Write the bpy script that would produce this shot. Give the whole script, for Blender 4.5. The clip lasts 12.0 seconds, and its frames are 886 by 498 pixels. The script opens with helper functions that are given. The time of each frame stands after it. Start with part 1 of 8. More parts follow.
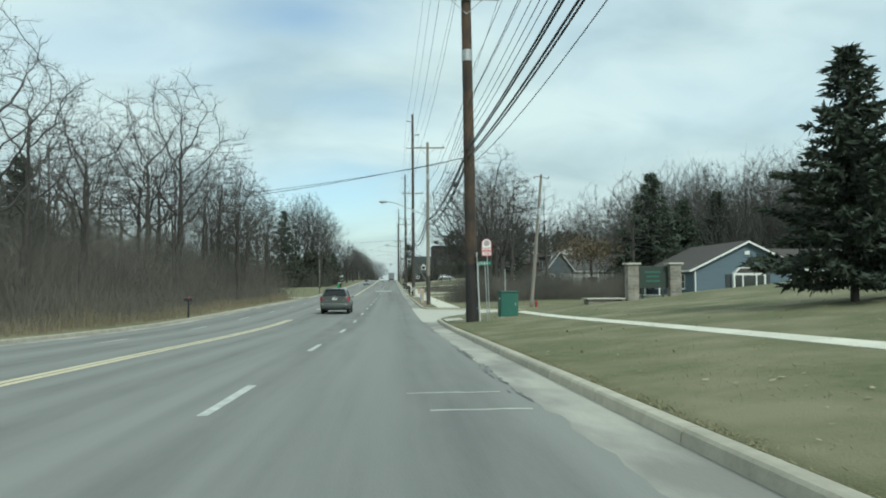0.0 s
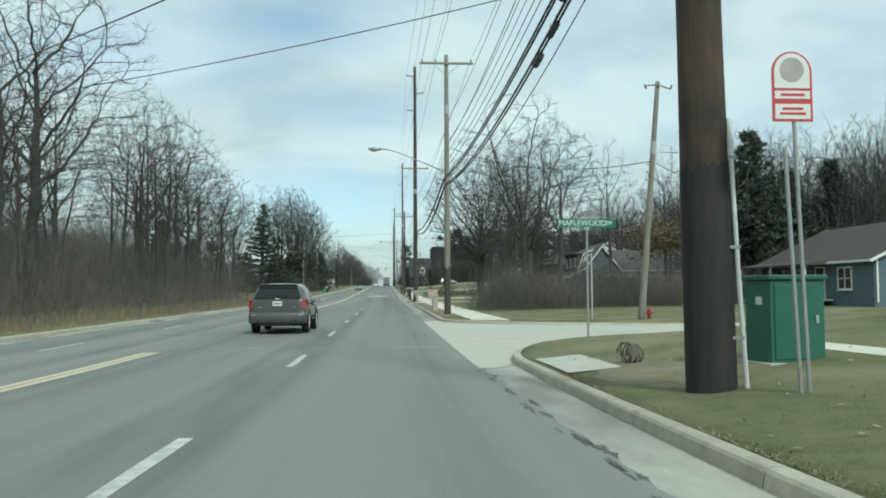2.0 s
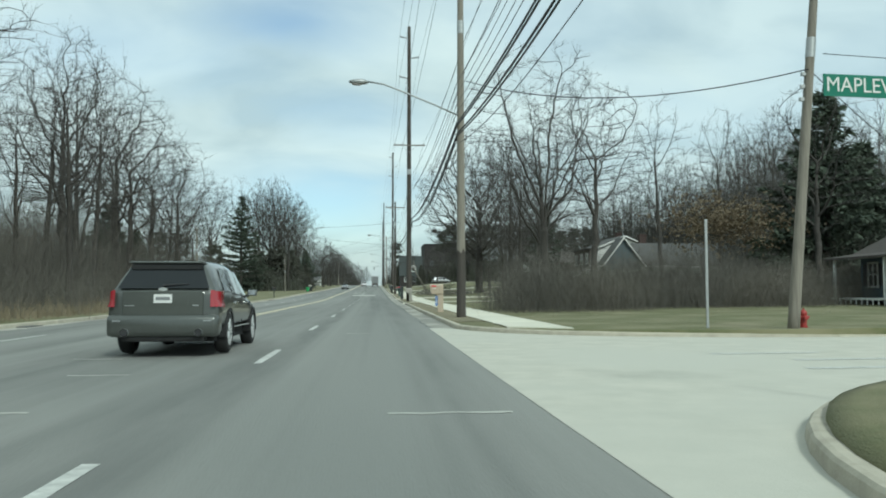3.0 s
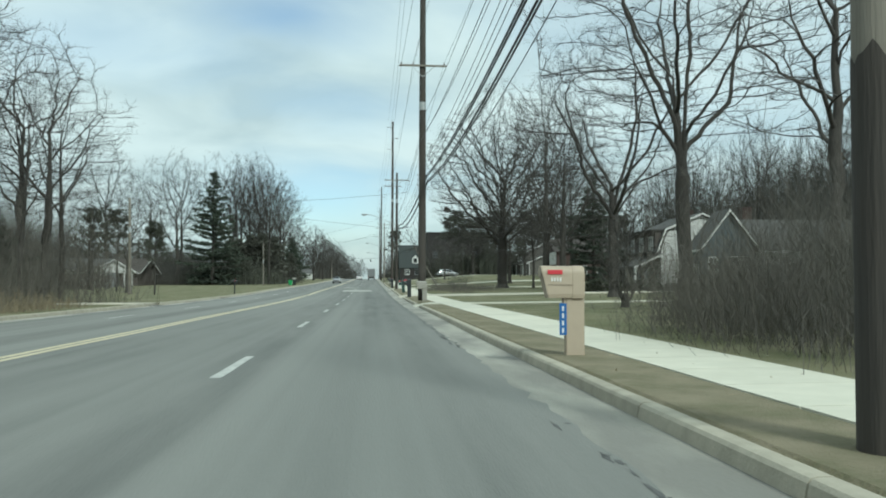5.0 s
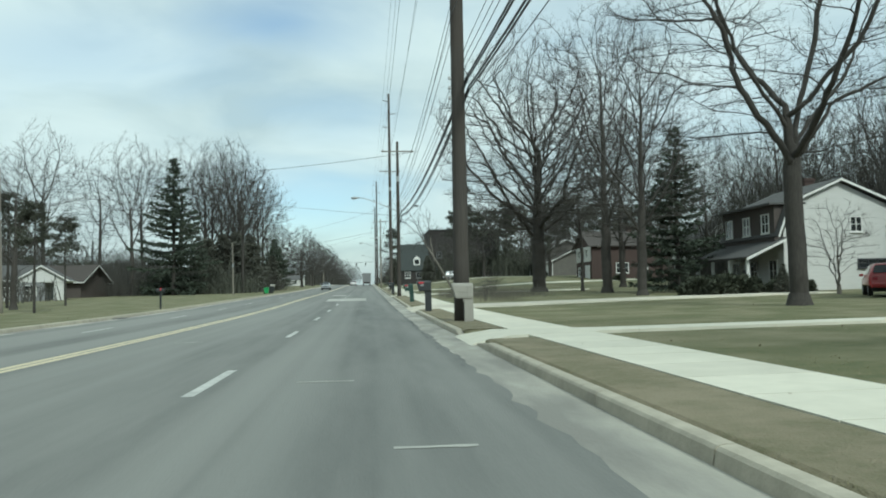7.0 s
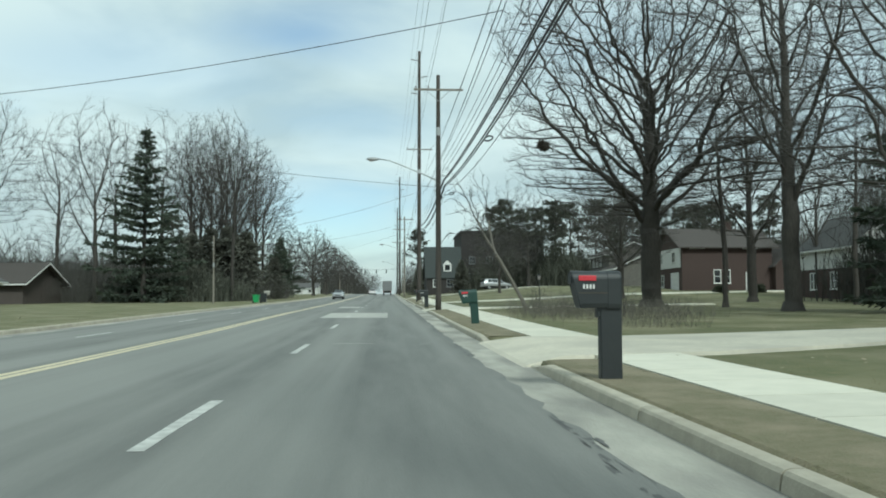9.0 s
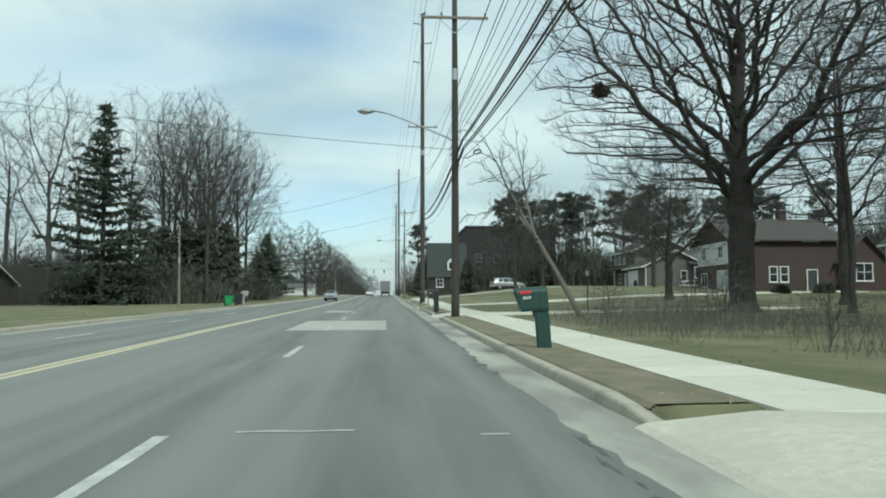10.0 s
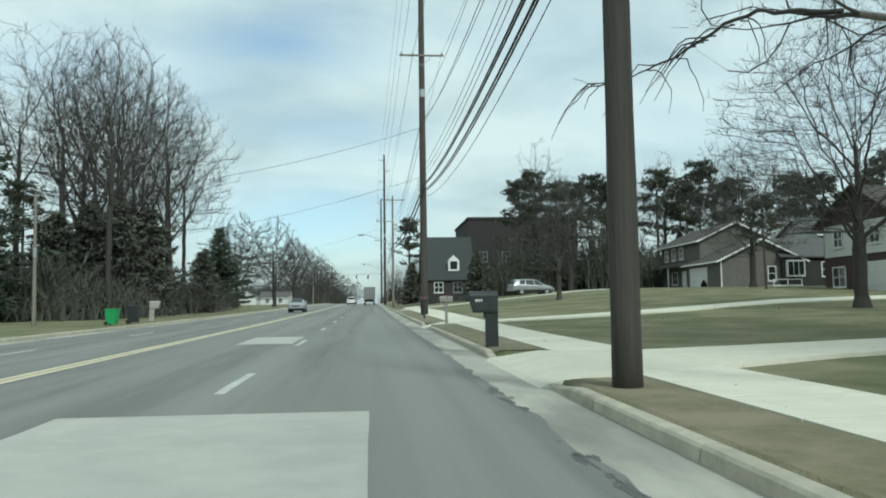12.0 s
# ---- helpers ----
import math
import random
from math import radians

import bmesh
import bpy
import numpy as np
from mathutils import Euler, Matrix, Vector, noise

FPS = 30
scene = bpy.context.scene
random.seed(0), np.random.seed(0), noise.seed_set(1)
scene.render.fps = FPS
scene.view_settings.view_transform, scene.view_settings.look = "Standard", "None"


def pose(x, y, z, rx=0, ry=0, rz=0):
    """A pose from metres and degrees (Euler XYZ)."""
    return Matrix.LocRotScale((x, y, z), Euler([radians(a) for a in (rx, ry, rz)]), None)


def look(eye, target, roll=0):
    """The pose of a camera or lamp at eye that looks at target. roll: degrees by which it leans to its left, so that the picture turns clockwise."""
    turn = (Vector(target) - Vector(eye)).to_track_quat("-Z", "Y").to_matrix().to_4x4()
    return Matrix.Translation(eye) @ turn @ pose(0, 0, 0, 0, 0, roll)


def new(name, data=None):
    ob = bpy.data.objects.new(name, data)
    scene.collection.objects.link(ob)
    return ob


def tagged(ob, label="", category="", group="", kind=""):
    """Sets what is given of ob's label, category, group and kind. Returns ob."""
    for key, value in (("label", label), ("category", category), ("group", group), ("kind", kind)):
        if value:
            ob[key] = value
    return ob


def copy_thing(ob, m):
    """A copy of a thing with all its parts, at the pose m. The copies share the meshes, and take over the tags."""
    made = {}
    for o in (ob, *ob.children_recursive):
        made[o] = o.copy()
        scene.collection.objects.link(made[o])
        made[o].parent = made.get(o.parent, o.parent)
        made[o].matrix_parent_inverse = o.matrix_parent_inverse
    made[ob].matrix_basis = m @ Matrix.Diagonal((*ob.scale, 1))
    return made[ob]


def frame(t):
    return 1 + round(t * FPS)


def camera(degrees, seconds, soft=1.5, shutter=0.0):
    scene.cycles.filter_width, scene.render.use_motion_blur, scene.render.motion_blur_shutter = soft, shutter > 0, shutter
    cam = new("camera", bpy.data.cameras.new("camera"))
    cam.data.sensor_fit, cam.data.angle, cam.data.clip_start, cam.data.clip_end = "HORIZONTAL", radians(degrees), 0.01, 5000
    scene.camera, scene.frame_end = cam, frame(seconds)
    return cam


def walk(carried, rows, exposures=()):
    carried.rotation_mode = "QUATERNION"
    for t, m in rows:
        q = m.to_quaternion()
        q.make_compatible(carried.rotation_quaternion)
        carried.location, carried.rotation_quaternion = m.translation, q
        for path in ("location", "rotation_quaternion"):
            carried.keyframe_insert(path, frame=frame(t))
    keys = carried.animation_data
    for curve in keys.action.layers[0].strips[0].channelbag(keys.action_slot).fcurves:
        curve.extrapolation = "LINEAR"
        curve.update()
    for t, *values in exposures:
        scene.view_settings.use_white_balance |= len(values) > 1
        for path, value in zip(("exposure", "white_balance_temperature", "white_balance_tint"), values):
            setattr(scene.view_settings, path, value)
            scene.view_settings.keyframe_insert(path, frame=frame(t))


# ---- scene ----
cam = camera(57.5, 12.0, soft=1.9)
METRES, EYE, TILT, LEAN, TURN = 167.0, 1.3, 0.0, 0.0, -3.65
ROWS = [
    (0.0, 0.0, 0.0, 0.0, 0.02, 2.58, 0.4),
    (0.5, -0.003, 0.0432, -0.0007, 0.03, 2.69, 0.48),
    (1.0, -0.0059, 0.0867, -0.0015, -0.01, 2.81, 0.48),
    (1.5, -0.009, 0.1306, -0.0024, -0.13, 2.97, 0.56),
    (2.0, -0.0118, 0.1724, -0.0032, -0.36, 3.08, 0.33),
    (2.5, -0.0148, 0.2152, -0.0042, -0.74, 3.15, 0.15),
    (3.0, -0.0169, 0.2571, -0.0049, -1.15, 3.14, 0.11),
    (5.0, -0.0272, 0.4239, -0.0042, -1.4, 2.73, -0.11),
    (5.5, -0.0293, 0.4642, -0.0038, -1.59, 2.53, 0.46),
    (6.0, -0.0315, 0.5054, -0.004, -1.78, 2.5, 0.95),
    (6.5, -0.0337, 0.5433, -0.0036, -1.83, 2.68, 1.11),
    (7.0, -0.0365, 0.5821, -0.0034, -1.68, 3.04, 1.04),
    (9.0, -0.048, 0.7483, -0.0027, -0.28, 3.84, 0.1),
    (9.5, -0.0507, 0.7858, -0.0025, -0.4, 3.88, -0.06),
    (10.0, -0.0534, 0.8311, -0.0018, -0.42, 3.91, 0.1),
    (10.5, -0.0555, 0.8729, -0.0016, -0.64, 4.05, 0.13),
    (11.0, -0.0585, 0.9129, -0.0011, -0.93, 4.19, 0.35),
    (11.5, -0.0614, 0.9558, -0.0003, -1.24, 4.32, 0.56),
    (12.0, -0.0637, 0.9978, 0.0006, -1.5, 4.41, 0.79),
]
walk(cam, [(t, pose(0, 0, EYE, TILT, LEAN, TURN) @ pose(METRES * x, METRES * y, METRES * z, 90 + pitch, roll, yaw)) for t, x, y, z, yaw, pitch, roll in ROWS],
     exposures=[(0.0, 0.28, 5820, -6.0), (12.0, 0.28, 5820, -6.0)])

# ---- world and sun ----
SUN_ELEV, SUN_AZ = radians(40), radians(158)   # azimuth clockwise from +y: behind the camera, to its right
world = bpy.data.worlds.new("sky")
scene.world = world
world.use_nodes = True
wn, wl = world.node_tree.nodes, world.node_tree.links
wn.clear()


def wnode(kind, **values):
    n = wn.new(kind)
    for key, value in values.items():
        n.inputs[key].default_value = value
    return n


def wmath(op, a, b=None):
    n = wn.new("ShaderNodeMath")
    n.operation = op
    for i, v in enumerate((a, b)):
        if v is None:
            continue
        if isinstance(v, (int, float)):
            n.inputs[i].default_value = v
        else:
            wl.new(v, n.inputs[i])
    return n.outputs[0]


sky = wn.new("ShaderNodeTexSky")
sky.sky_type, sky.sun_disc = "NISHITA", False
sky.sun_elevation, sky.sun_rotation = SUN_ELEV, SUN_AZ
sky.air_density, sky.dust_density, sky.ozone_density = 1.0, 0.6, 0.7
coord = wn.new("ShaderNodeTexCoord")
sep = wn.new("ShaderNodeSeparateXYZ")
wl.new(coord.outputs["Generated"], sep.inputs[0])
high = wmath("ADD", wmath("MAXIMUM", sep.outputs[2], 0.0), 0.34)
comb = wn.new("ShaderNodeCombineXYZ")
wl.new(wmath("MULTIPLY", wmath("DIVIDE", sep.outputs[0], high), 0.95), comb.inputs[0])
wl.new(wmath("MULTIPLY", wmath("DIVIDE", sep.outputs[1], high), 1.25), comb.inputs[1])
comb.inputs[2].default_value = 4.3
veil = wnode("ShaderNodeTexNoise", Scale=1.25, Detail=6.0, Roughness=0.48, Distortion=0.35)
wl.new(comb.outputs[0], veil.inputs["Vector"])
shape = wn.new("ShaderNodeMapRange")
shape.inputs["From Min"].default_value, shape.inputs["From Max"].default_value = 0.34, 0.50
wl.new(veil.outputs[0], shape.inputs["Value"])
fine = wnode("ShaderNodeTexNoise", Scale=2.6, Detail=6.0, Roughness=0.5, Distortion=0.5)
wl.new(comb.outputs[0], fine.inputs["Vector"])
shade = wn.new("ShaderNodeMapRange")
shade.inputs["From Min"].default_value, shade.inputs["From Max"].default_value = 0.30, 0.60
wl.new(fine.outputs[0], shade.inputs["Value"])
cloud = wn.new("ShaderNodeMix")
cloud.data_type = "RGBA"
cloud.inputs[6].default_value = (0.475, 0.53, 0.535, 1)
cloud.inputs[7].default_value = (0.665, 0.705, 0.685, 1)
wl.new(shade.outputs[0], cloud.inputs[0])
blue = wn.new("ShaderNodeMix")
blue.data_type, blue.blend_type = "RGBA", "MULTIPLY"
blue.inputs[0].default_value = 1.0
wl.new(sky.outputs[0], blue.inputs[6])
blue.inputs[7].default_value = (0.110, 0.110, 0.110, 1)
# thinner veil in two stretches of the sky ahead
ahead = wmath("MAXIMUM", sep.outputs[1], 0.08)
su, sv = wmath("DIVIDE", sep.outputs[0], ahead), wmath("DIVIDE", sep.outputs[2], ahead)
thin = None
for u0, v0, wu, wv, depth in ((-0.11, 0.335, 0.12, 0.036, 0.55), (-0.07, 0.100, 0.11, 0.045, 0.80), (-0.33, 0.31, 0.16, 0.05, 0.34), (-0.04, 0.215, 0.10, 0.028, 0.26)):
    warp = wmath("MULTIPLY", wmath("SUBTRACT", fine.outputs[0], 0.5), 0.16)
    du = wmath("DIVIDE", wmath("ADD", wmath("SUBTRACT", su, u0), warp), wu)
    dv = wmath("DIVIDE", wmath("ADD", wmath("SUBTRACT", sv, v0), wmath("MULTIPLY", warp, 0.5)), wv)
    r2 = wmath("ADD", wmath("MULTIPLY", du, du), wmath("MULTIPLY", dv, dv))
    g = wmath("MULTIPLY", wmath("EXPONENT", wmath("MULTIPLY", r2, -0.7)), depth)
    thin = g if thin is None else wmath("MAXIMUM", thin, g)
cover = wmath("MAXIMUM", wmath("SUBTRACT", wmath("ADD", wmath("MULTIPLY", shape.outputs[0], 0.26), 0.74), thin), 0.05)
mixed = wn.new("ShaderNodeMix")
mixed.data_type = "RGBA"
wl.new(wmath("MINIMUM", cover, 0.96), mixed.inputs[0])
wl.new(blue.outputs[2], mixed.inputs[6])
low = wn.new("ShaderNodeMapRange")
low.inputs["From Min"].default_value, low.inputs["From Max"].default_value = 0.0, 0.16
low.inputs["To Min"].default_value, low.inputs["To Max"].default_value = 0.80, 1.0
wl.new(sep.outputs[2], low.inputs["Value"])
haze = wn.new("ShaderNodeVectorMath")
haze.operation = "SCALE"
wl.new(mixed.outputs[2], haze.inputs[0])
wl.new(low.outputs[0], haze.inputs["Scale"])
wl.new(cloud.outputs[2], mixed.inputs[7])
back = wn.new("ShaderNodeBackground")
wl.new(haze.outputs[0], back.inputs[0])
back.inputs[1].default_value = 1.0
wo = wn.new("ShaderNodeOutputWorld")
wl.new(back.outputs[0], wo.inputs[0])

sun_data = bpy.data.lights.new("sun", "SUN")
sun_data.energy, sun_data.angle, sun_data.color = 2.0, radians(10), (1.0, 0.95, 0.87)
sun = new("sun", sun_data)
sun_way = Vector((math.sin(SUN_AZ) * math.cos(SUN_ELEV), math.cos(SUN_AZ) * math.cos(SUN_ELEV), math.sin(SUN_ELEV)))
sun.matrix_world = look(sun_way * 200, (0, 0, 0))


# ---- materials ----
def mat(name, c1, c2=None, scale=4.0, rough=0.8, bump=0.0, metallic=0.0, stretch=(1, 1, 1), spread=0.0, c3=None, scale3=0.3, stretch3=(1, 1, 1), coat=0.0, bump_scale=None, detail=6.0):
    """Two colours mixed by a fine noise, a third by a broad one, a relief, and a spread of brightness from object to object."""
    m = bpy.data.materials.new(name)
    m.use_nodes = True
    nt, ln = m.node_tree.nodes, m.node_tree.links
    b = nt["Principled BSDF"]
    b.inputs["Roughness"].default_value, b.inputs["Metallic"].default_value = rough, metallic
    b.inputs["Coat Weight"].default_value = coat
    b.inputs["Coat Roughness"].default_value = 0.08
    tc = nt.new("ShaderNodeTexCoord")
    mp = nt.new("ShaderNodeMapping")
    mp.inputs["Scale"].default_value = stretch
    ln.new(tc.outputs["Object"], mp.inputs[0])
    n1 = nt.new("ShaderNodeTexNoise")
    n1.inputs["Scale"].default_value, n1.inputs["Detail"].default_value, n1.inputs["Roughness"].default_value = scale, detail, 0.6
    ln.new(mp.outputs[0], n1.inputs["Vector"])
    mr = nt.new("ShaderNodeMapRange")
    mr.inputs["From Min"].default_value, mr.inputs["From Max"].default_value = 0.3, 0.7
    ln.new(n1.outputs[0], mr.inputs["Value"])
    mx = nt.new("ShaderNodeMix")
    mx.data_type = "RGBA"
    mx.inputs[6].default_value = (*c1, 1)
    mx.inputs[7].default_value = (*(c2 or [v * 0.75 for v in c1]), 1)
    ln.new(mr.outputs[0], mx.inputs[0])
    out = mx.outputs[2]
    if c3:
        n3 = nt.new("ShaderNodeTexNoise")
        n3.inputs["Scale"].default_value, n3.inputs["Detail"].default_value = scale3, 5.0
        mp3 = nt.new("ShaderNodeMapping")
        mp3.inputs["Scale"].default_value = stretch3
        ln.new(tc.outputs["Object"], mp3.inputs[0])
        ln.new(mp3.outputs[0], n3.inputs["Vector"])
        r3 = nt.new("ShaderNodeMapRange")
        r3.inputs["From Min"].default_value, r3.inputs["From Max"].default_value = 0.42, 0.64
        ln.new(n3.outputs[0], r3.inputs["Value"])
        m3 = nt.new("ShaderNodeMix")
        m3.data_type = "RGBA"
        ln.new(r3.outputs[0], m3.inputs[0])
        ln.new(out, m3.inputs[6])
        m3.inputs[7].default_value = (*c3, 1)
        out = m3.outputs[2]
    if spread:
        oi = nt.new("ShaderNodeObjectInfo")
        rr = nt.new("ShaderNodeMapRange")
        rr.inputs["To Min"].default_value, rr.inputs["To Max"].default_value = 1 - spread, 1 + spread
        ln.new(oi.outputs["Random"], rr.inputs["Value"])
        hv = nt.new("ShaderNodeHueSaturation")
        ln.new(rr.outputs[0], hv.inputs["Value"])
        ln.new(out, hv.inputs["Color"])
        out = hv.outputs[0]
    ln.new(out, b.inputs["Base Color"])
    if bump:
        nb = nt.new("ShaderNodeTexNoise")
        nb.inputs["Scale"].default_value, nb.inputs["Detail"].default_value = bump_scale or scale * 2, 8.0
        ln.new(mp.outputs[0], nb.inputs["Vector"])
        bp = nt.new("ShaderNodeBump")
        bp.inputs["Strength"].default_value, bp.inputs["Distance"].default_value = bump, 0.02
        ln.new(nb.outputs[0], bp.inputs["Height"])
        ln.new(bp.outputs[0], b.inputs["Normal"])
    return m


M_ASPHALT = mat("worn_asphalt", (0.138, 0.140, 0.131), (0.205, 0.205, 0.190), scale=1.4, rough=0.85, bump=0.35, stretch=(1.0, 0.12, 1), c3=(0.240, 0.240, 0.222), scale3=0.85, stretch3=(1, 0.006, 1), bump_scale=60)
M_CONCRETE = mat("weathered_concrete", (0.52, 0.50, 0.43), (0.42, 0.41, 0.35), scale=1.5, rough=0.9, bump=0.25, c3=(0.47, 0.46, 0.40), scale3=0.2, bump_scale=40)
M_SLAB = mat("pale_concrete", (0.66, 0.635, 0.53), (0.58, 0.56, 0.465), scale=2.0, rough=0.9, bump=0.15, spread=0.06, bump_scale=50)
M_GUTTER = mat("gutter_concrete", (0.45, 0.435, 0.375), (0.33, 0.318, 0.275), scale=2.2, rough=0.9, bump=0.4, stretch=(1, 0.35, 1), c3=(0.225, 0.218, 0.195), scale3=0.9, stretch3=(1, 0.3, 1), bump_scale=30)
M_KERB = mat("kerb_concrete", (0.47, 0.435, 0.350), (0.33, 0.305, 0.245), scale=3.0, rough=0.92, bump=0.35, bump_scale=35, spread=0.08)
M_GRASS = mat("winter_grass", (0.152, 0.146, 0.072), (0.092, 0.104, 0.042), scale=3.2, rough=0.95, bump=0.9, c3=(0.205, 0.188, 0.110), scale3=0.42, bump_scale=34, detail=15)
M_BLADE = mat("grass_blades", (0.20, 0.19, 0.095), (0.27, 0.24, 0.14), scale=0.8, rough=0.9)
M_LITTER = mat("pale_leaf_litter", (0.42, 0.37, 0.26), (0.20, 0.16, 0.10), scale=0.9, rough=0.9, detail=12)
M_THIN_GRASS = mat("thin_grass_on_soil", (0.205, 0.178, 0.116), (0.138, 0.132, 0.072), scale=7, rough=0.95, bump=1.0, c3=(0.240, 0.208, 0.140), scale3=1.2, bump_scale=34, detail=12)
M_SOIL = mat("bare_soil", (0.13, 0.105, 0.075), (0.09, 0.075, 0.055), scale=6, rough=0.95, bump=0.8, bump_scale=25)
M_GRAVEL = mat("gravel_drive", (0.64, 0.60, 0.49), (0.52, 0.485, 0.40), scale=8, rough=0.95, bump=0.6, c3=(0.48, 0.45, 0.375), scale3=0.5, bump_scale=30)
M_WHITE_LINE = mat("white_road_paint", (0.62, 0.62, 0.58), (0.36, 0.36, 0.34), scale=5, rough=0.75, bump=0.2)
M_YELLOW_LINE = mat("yellow_road_paint", (0.66, 0.58, 0.39), (0.55, 0.49, 0.35), scale=4, rough=0.75, bump=0.2)
M_PATCH = mat("concrete_patch", (0.47, 0.465, 0.42), (0.39, 0.385, 0.35), scale=1.8, rough=0.9, bump=0.3, bump_scale=40)
M_CRACK = mat("dark_crack_filler", (0.085, 0.085, 0.082), (0.12, 0.12, 0.115), scale=10, rough=0.7)
M_POLE_BROWN = mat("brown_pole_wood", (0.050, 0.036, 0.027), (0.105, 0.066, 0.040), scale=2.2, rough=0.9, bump=0.8, stretch=(5, 5, 0.45), spread=0.1, c3=(0.030, 0.025, 0.022), scale3=0.7, bump_scale=6)
M_POLE = mat("treated_pole_wood", (0.047, 0.043, 0.039), (0.078, 0.069, 0.060), scale=3, rough=0.9, bump=0.7, stretch=(6, 6, 0.35), spread=0.08, c3=(0.060, 0.050, 0.042), scale3=0.35, bump_scale=6)
M_POLE_GREY = mat("grey_weathered_pole_wood", (0.26, 0.238, 0.20), (0.17, 0.153, 0.128), scale=3, rough=0.92, bump=0.7, stretch=(6, 6, 0.35), spread=0.08, bump_scale=6)
M_POLE_TAR = mat("tarred_pole_butt", (0.016, 0.016, 0.017), (0.034, 0.029, 0.025), scale=3, rough=0.85, bump=0.5, stretch=(4, 4, 0.5))
M_STEEL = mat("galvanised_steel", (0.42, 0.43, 0.43), (0.32, 0.33, 0.33), scale=8, rough=0.5, metallic=0.6)
M_WIRE = mat("black_cable", (0.022, 0.022, 0.024), (0.035, 0.035, 0.037), scale=10, rough=0.6)
M_WIRE_BARE = mat("dull_bare_conductor", (0.16, 0.17, 0.18), (0.11, 0.115, 0.12), scale=10, rough=0.6, metallic=0.3)
M_CERAMIC = mat("insulator_ceramic", (0.16, 0.13, 0.12), (0.10, 0.09, 0.085), scale=10, rough=0.3)
M_BARK = mat("grey_bark", (0.070, 0.063, 0.055), (0.042, 0.038, 0.034), scale=5, rough=0.95, bump=0.8, stretch=(3, 3, 0.6), spread=0.18, bump_scale=9)
M_BARK_PALE = mat("pale_bark", (0.19, 0.175, 0.15), (0.12, 0.11, 0.095), scale=5, rough=0.95, bump=0.7, stretch=(3, 3, 0.6), spread=0.15, bump_scale=9)
M_TWIG = mat("brown_grey_twigs", (0.060, 0.056, 0.051), (0.082, 0.076, 0.069), scale=1.0, rough=0.95, spread=0.2)
M_BRUSH = mat("dry_brush_stems", (0.118, 0.110, 0.095), (0.086, 0.080, 0.070), scale=0.6, rough=0.95, c3=(0.130, 0.118, 0.098), scale3=0.15)
M_BRUSH_DARK = mat("dark_undergrowth", (0.066, 0.063, 0.056), (0.088, 0.084, 0.074), scale=0.5, rough=0.95, c3=(0.058, 0.058, 0.050), scale3=0.12)
M_BRUSH_TAN = mat("brown_brush_stems", (0.136, 0.127, 0.106), (0.100, 0.094, 0.080), scale=0.6, rough=0.95, c3=(0.152, 0.139, 0.113), scale3=0.15)
M_DRY_GRASS = mat("tall_dry_grass", (0.25, 0.21, 0.14), (0.18, 0.15, 0.10), scale=0.7, rough=0.95)
M_NEEDLE = mat("dark_spruce_needles", (0.046, 0.060, 0.044), (0.072, 0.088, 0.062), scale=1.3, rough=1.0, spread=0.2)
M_PINE = mat("dark_pine_needles", (0.056, 0.060, 0.046), (0.080, 0.084, 0.064), scale=1.3, rough=1.0, spread=0.2)
M_CEDAR = mat("dull_cedar_foliage", (0.092, 0.094, 0.076), (0.120, 0.122, 0.098), scale=1.2, rough=1.0, spread=0.2)
M_YEW = mat("clipped_evergreen", (0.042, 0.050, 0.032), (0.066, 0.074, 0.048), scale=2.0, rough=0.85, spread=0.15)
M_RUST_LEAF = mat("withered_tan_leaves", (0.175, 0.135, 0.082), (0.13, 0.10, 0.064), scale=1.5, rough=0.9)
M_BLUE_SIDING = mat("slate_blue_siding", (0.110, 0.150, 0.180), (0.092, 0.126, 0.152), scale=3, rough=0.75, bump=0.5, stretch=(0.2, 0.2, 5), bump_scale=2)
M_WHITE_SIDING = mat("white_siding", (0.62, 0.62, 0.60), (0.54, 0.54, 0.52), scale=3, rough=0.7, bump=0.5, stretch=(0.2, 0.2, 5), bump_scale=2)
M_GREY_SIDING = mat("grey_siding", (0.23, 0.235, 0.24), (0.19, 0.195, 0.20), scale=3, rough=0.75, bump=0.5, stretch=(0.2, 0.2, 5), bump_scale=2)
M_DARK_SIDING = mat("dark_brown_siding", (0.085, 0.070, 0.062), (0.065, 0.055, 0.050), scale=3, rough=0.8, bump=0.5, stretch=(5, 5, 0.3), bump_scale=2)
M_TAN_SIDING = mat("stone_grey_walling", (0.165, 0.155, 0.138), (0.080, 0.075, 0.068), scale=3.5, rough=0.9, bump=0.8, stretch=(1, 1, 2.4), c3=(0.110, 0.104, 0.094), scale3=1.6, bump_scale=4)
M_BRICK_WALL = mat("red_brown_brickwork", (0.070, 0.046, 0.040), (0.052, 0.036, 0.032), scale=6, rough=0.9, bump=0.5, stretch=(1, 1, 3), bump_scale=8)
M_BRICK_DARK = mat("dark_brown_brickwork", (0.040, 0.036, 0.034), (0.030, 0.028, 0.027), scale=5, rough=0.9, bump=0.5, stretch=(1, 1, 3), bump_scale=8)
M_BRICK_PALE = mat("pale_red_brickwork", (0.215, 0.150, 0.122), (0.160, 0.112, 0.092), scale=6, rough=0.9, bump=0.5, stretch=(1, 1, 3), bump_scale=8)
M_TRIM = mat("white_trim_paint", (0.72, 0.72, 0.69), (0.64, 0.64, 0.61), scale=5, rough=0.6)
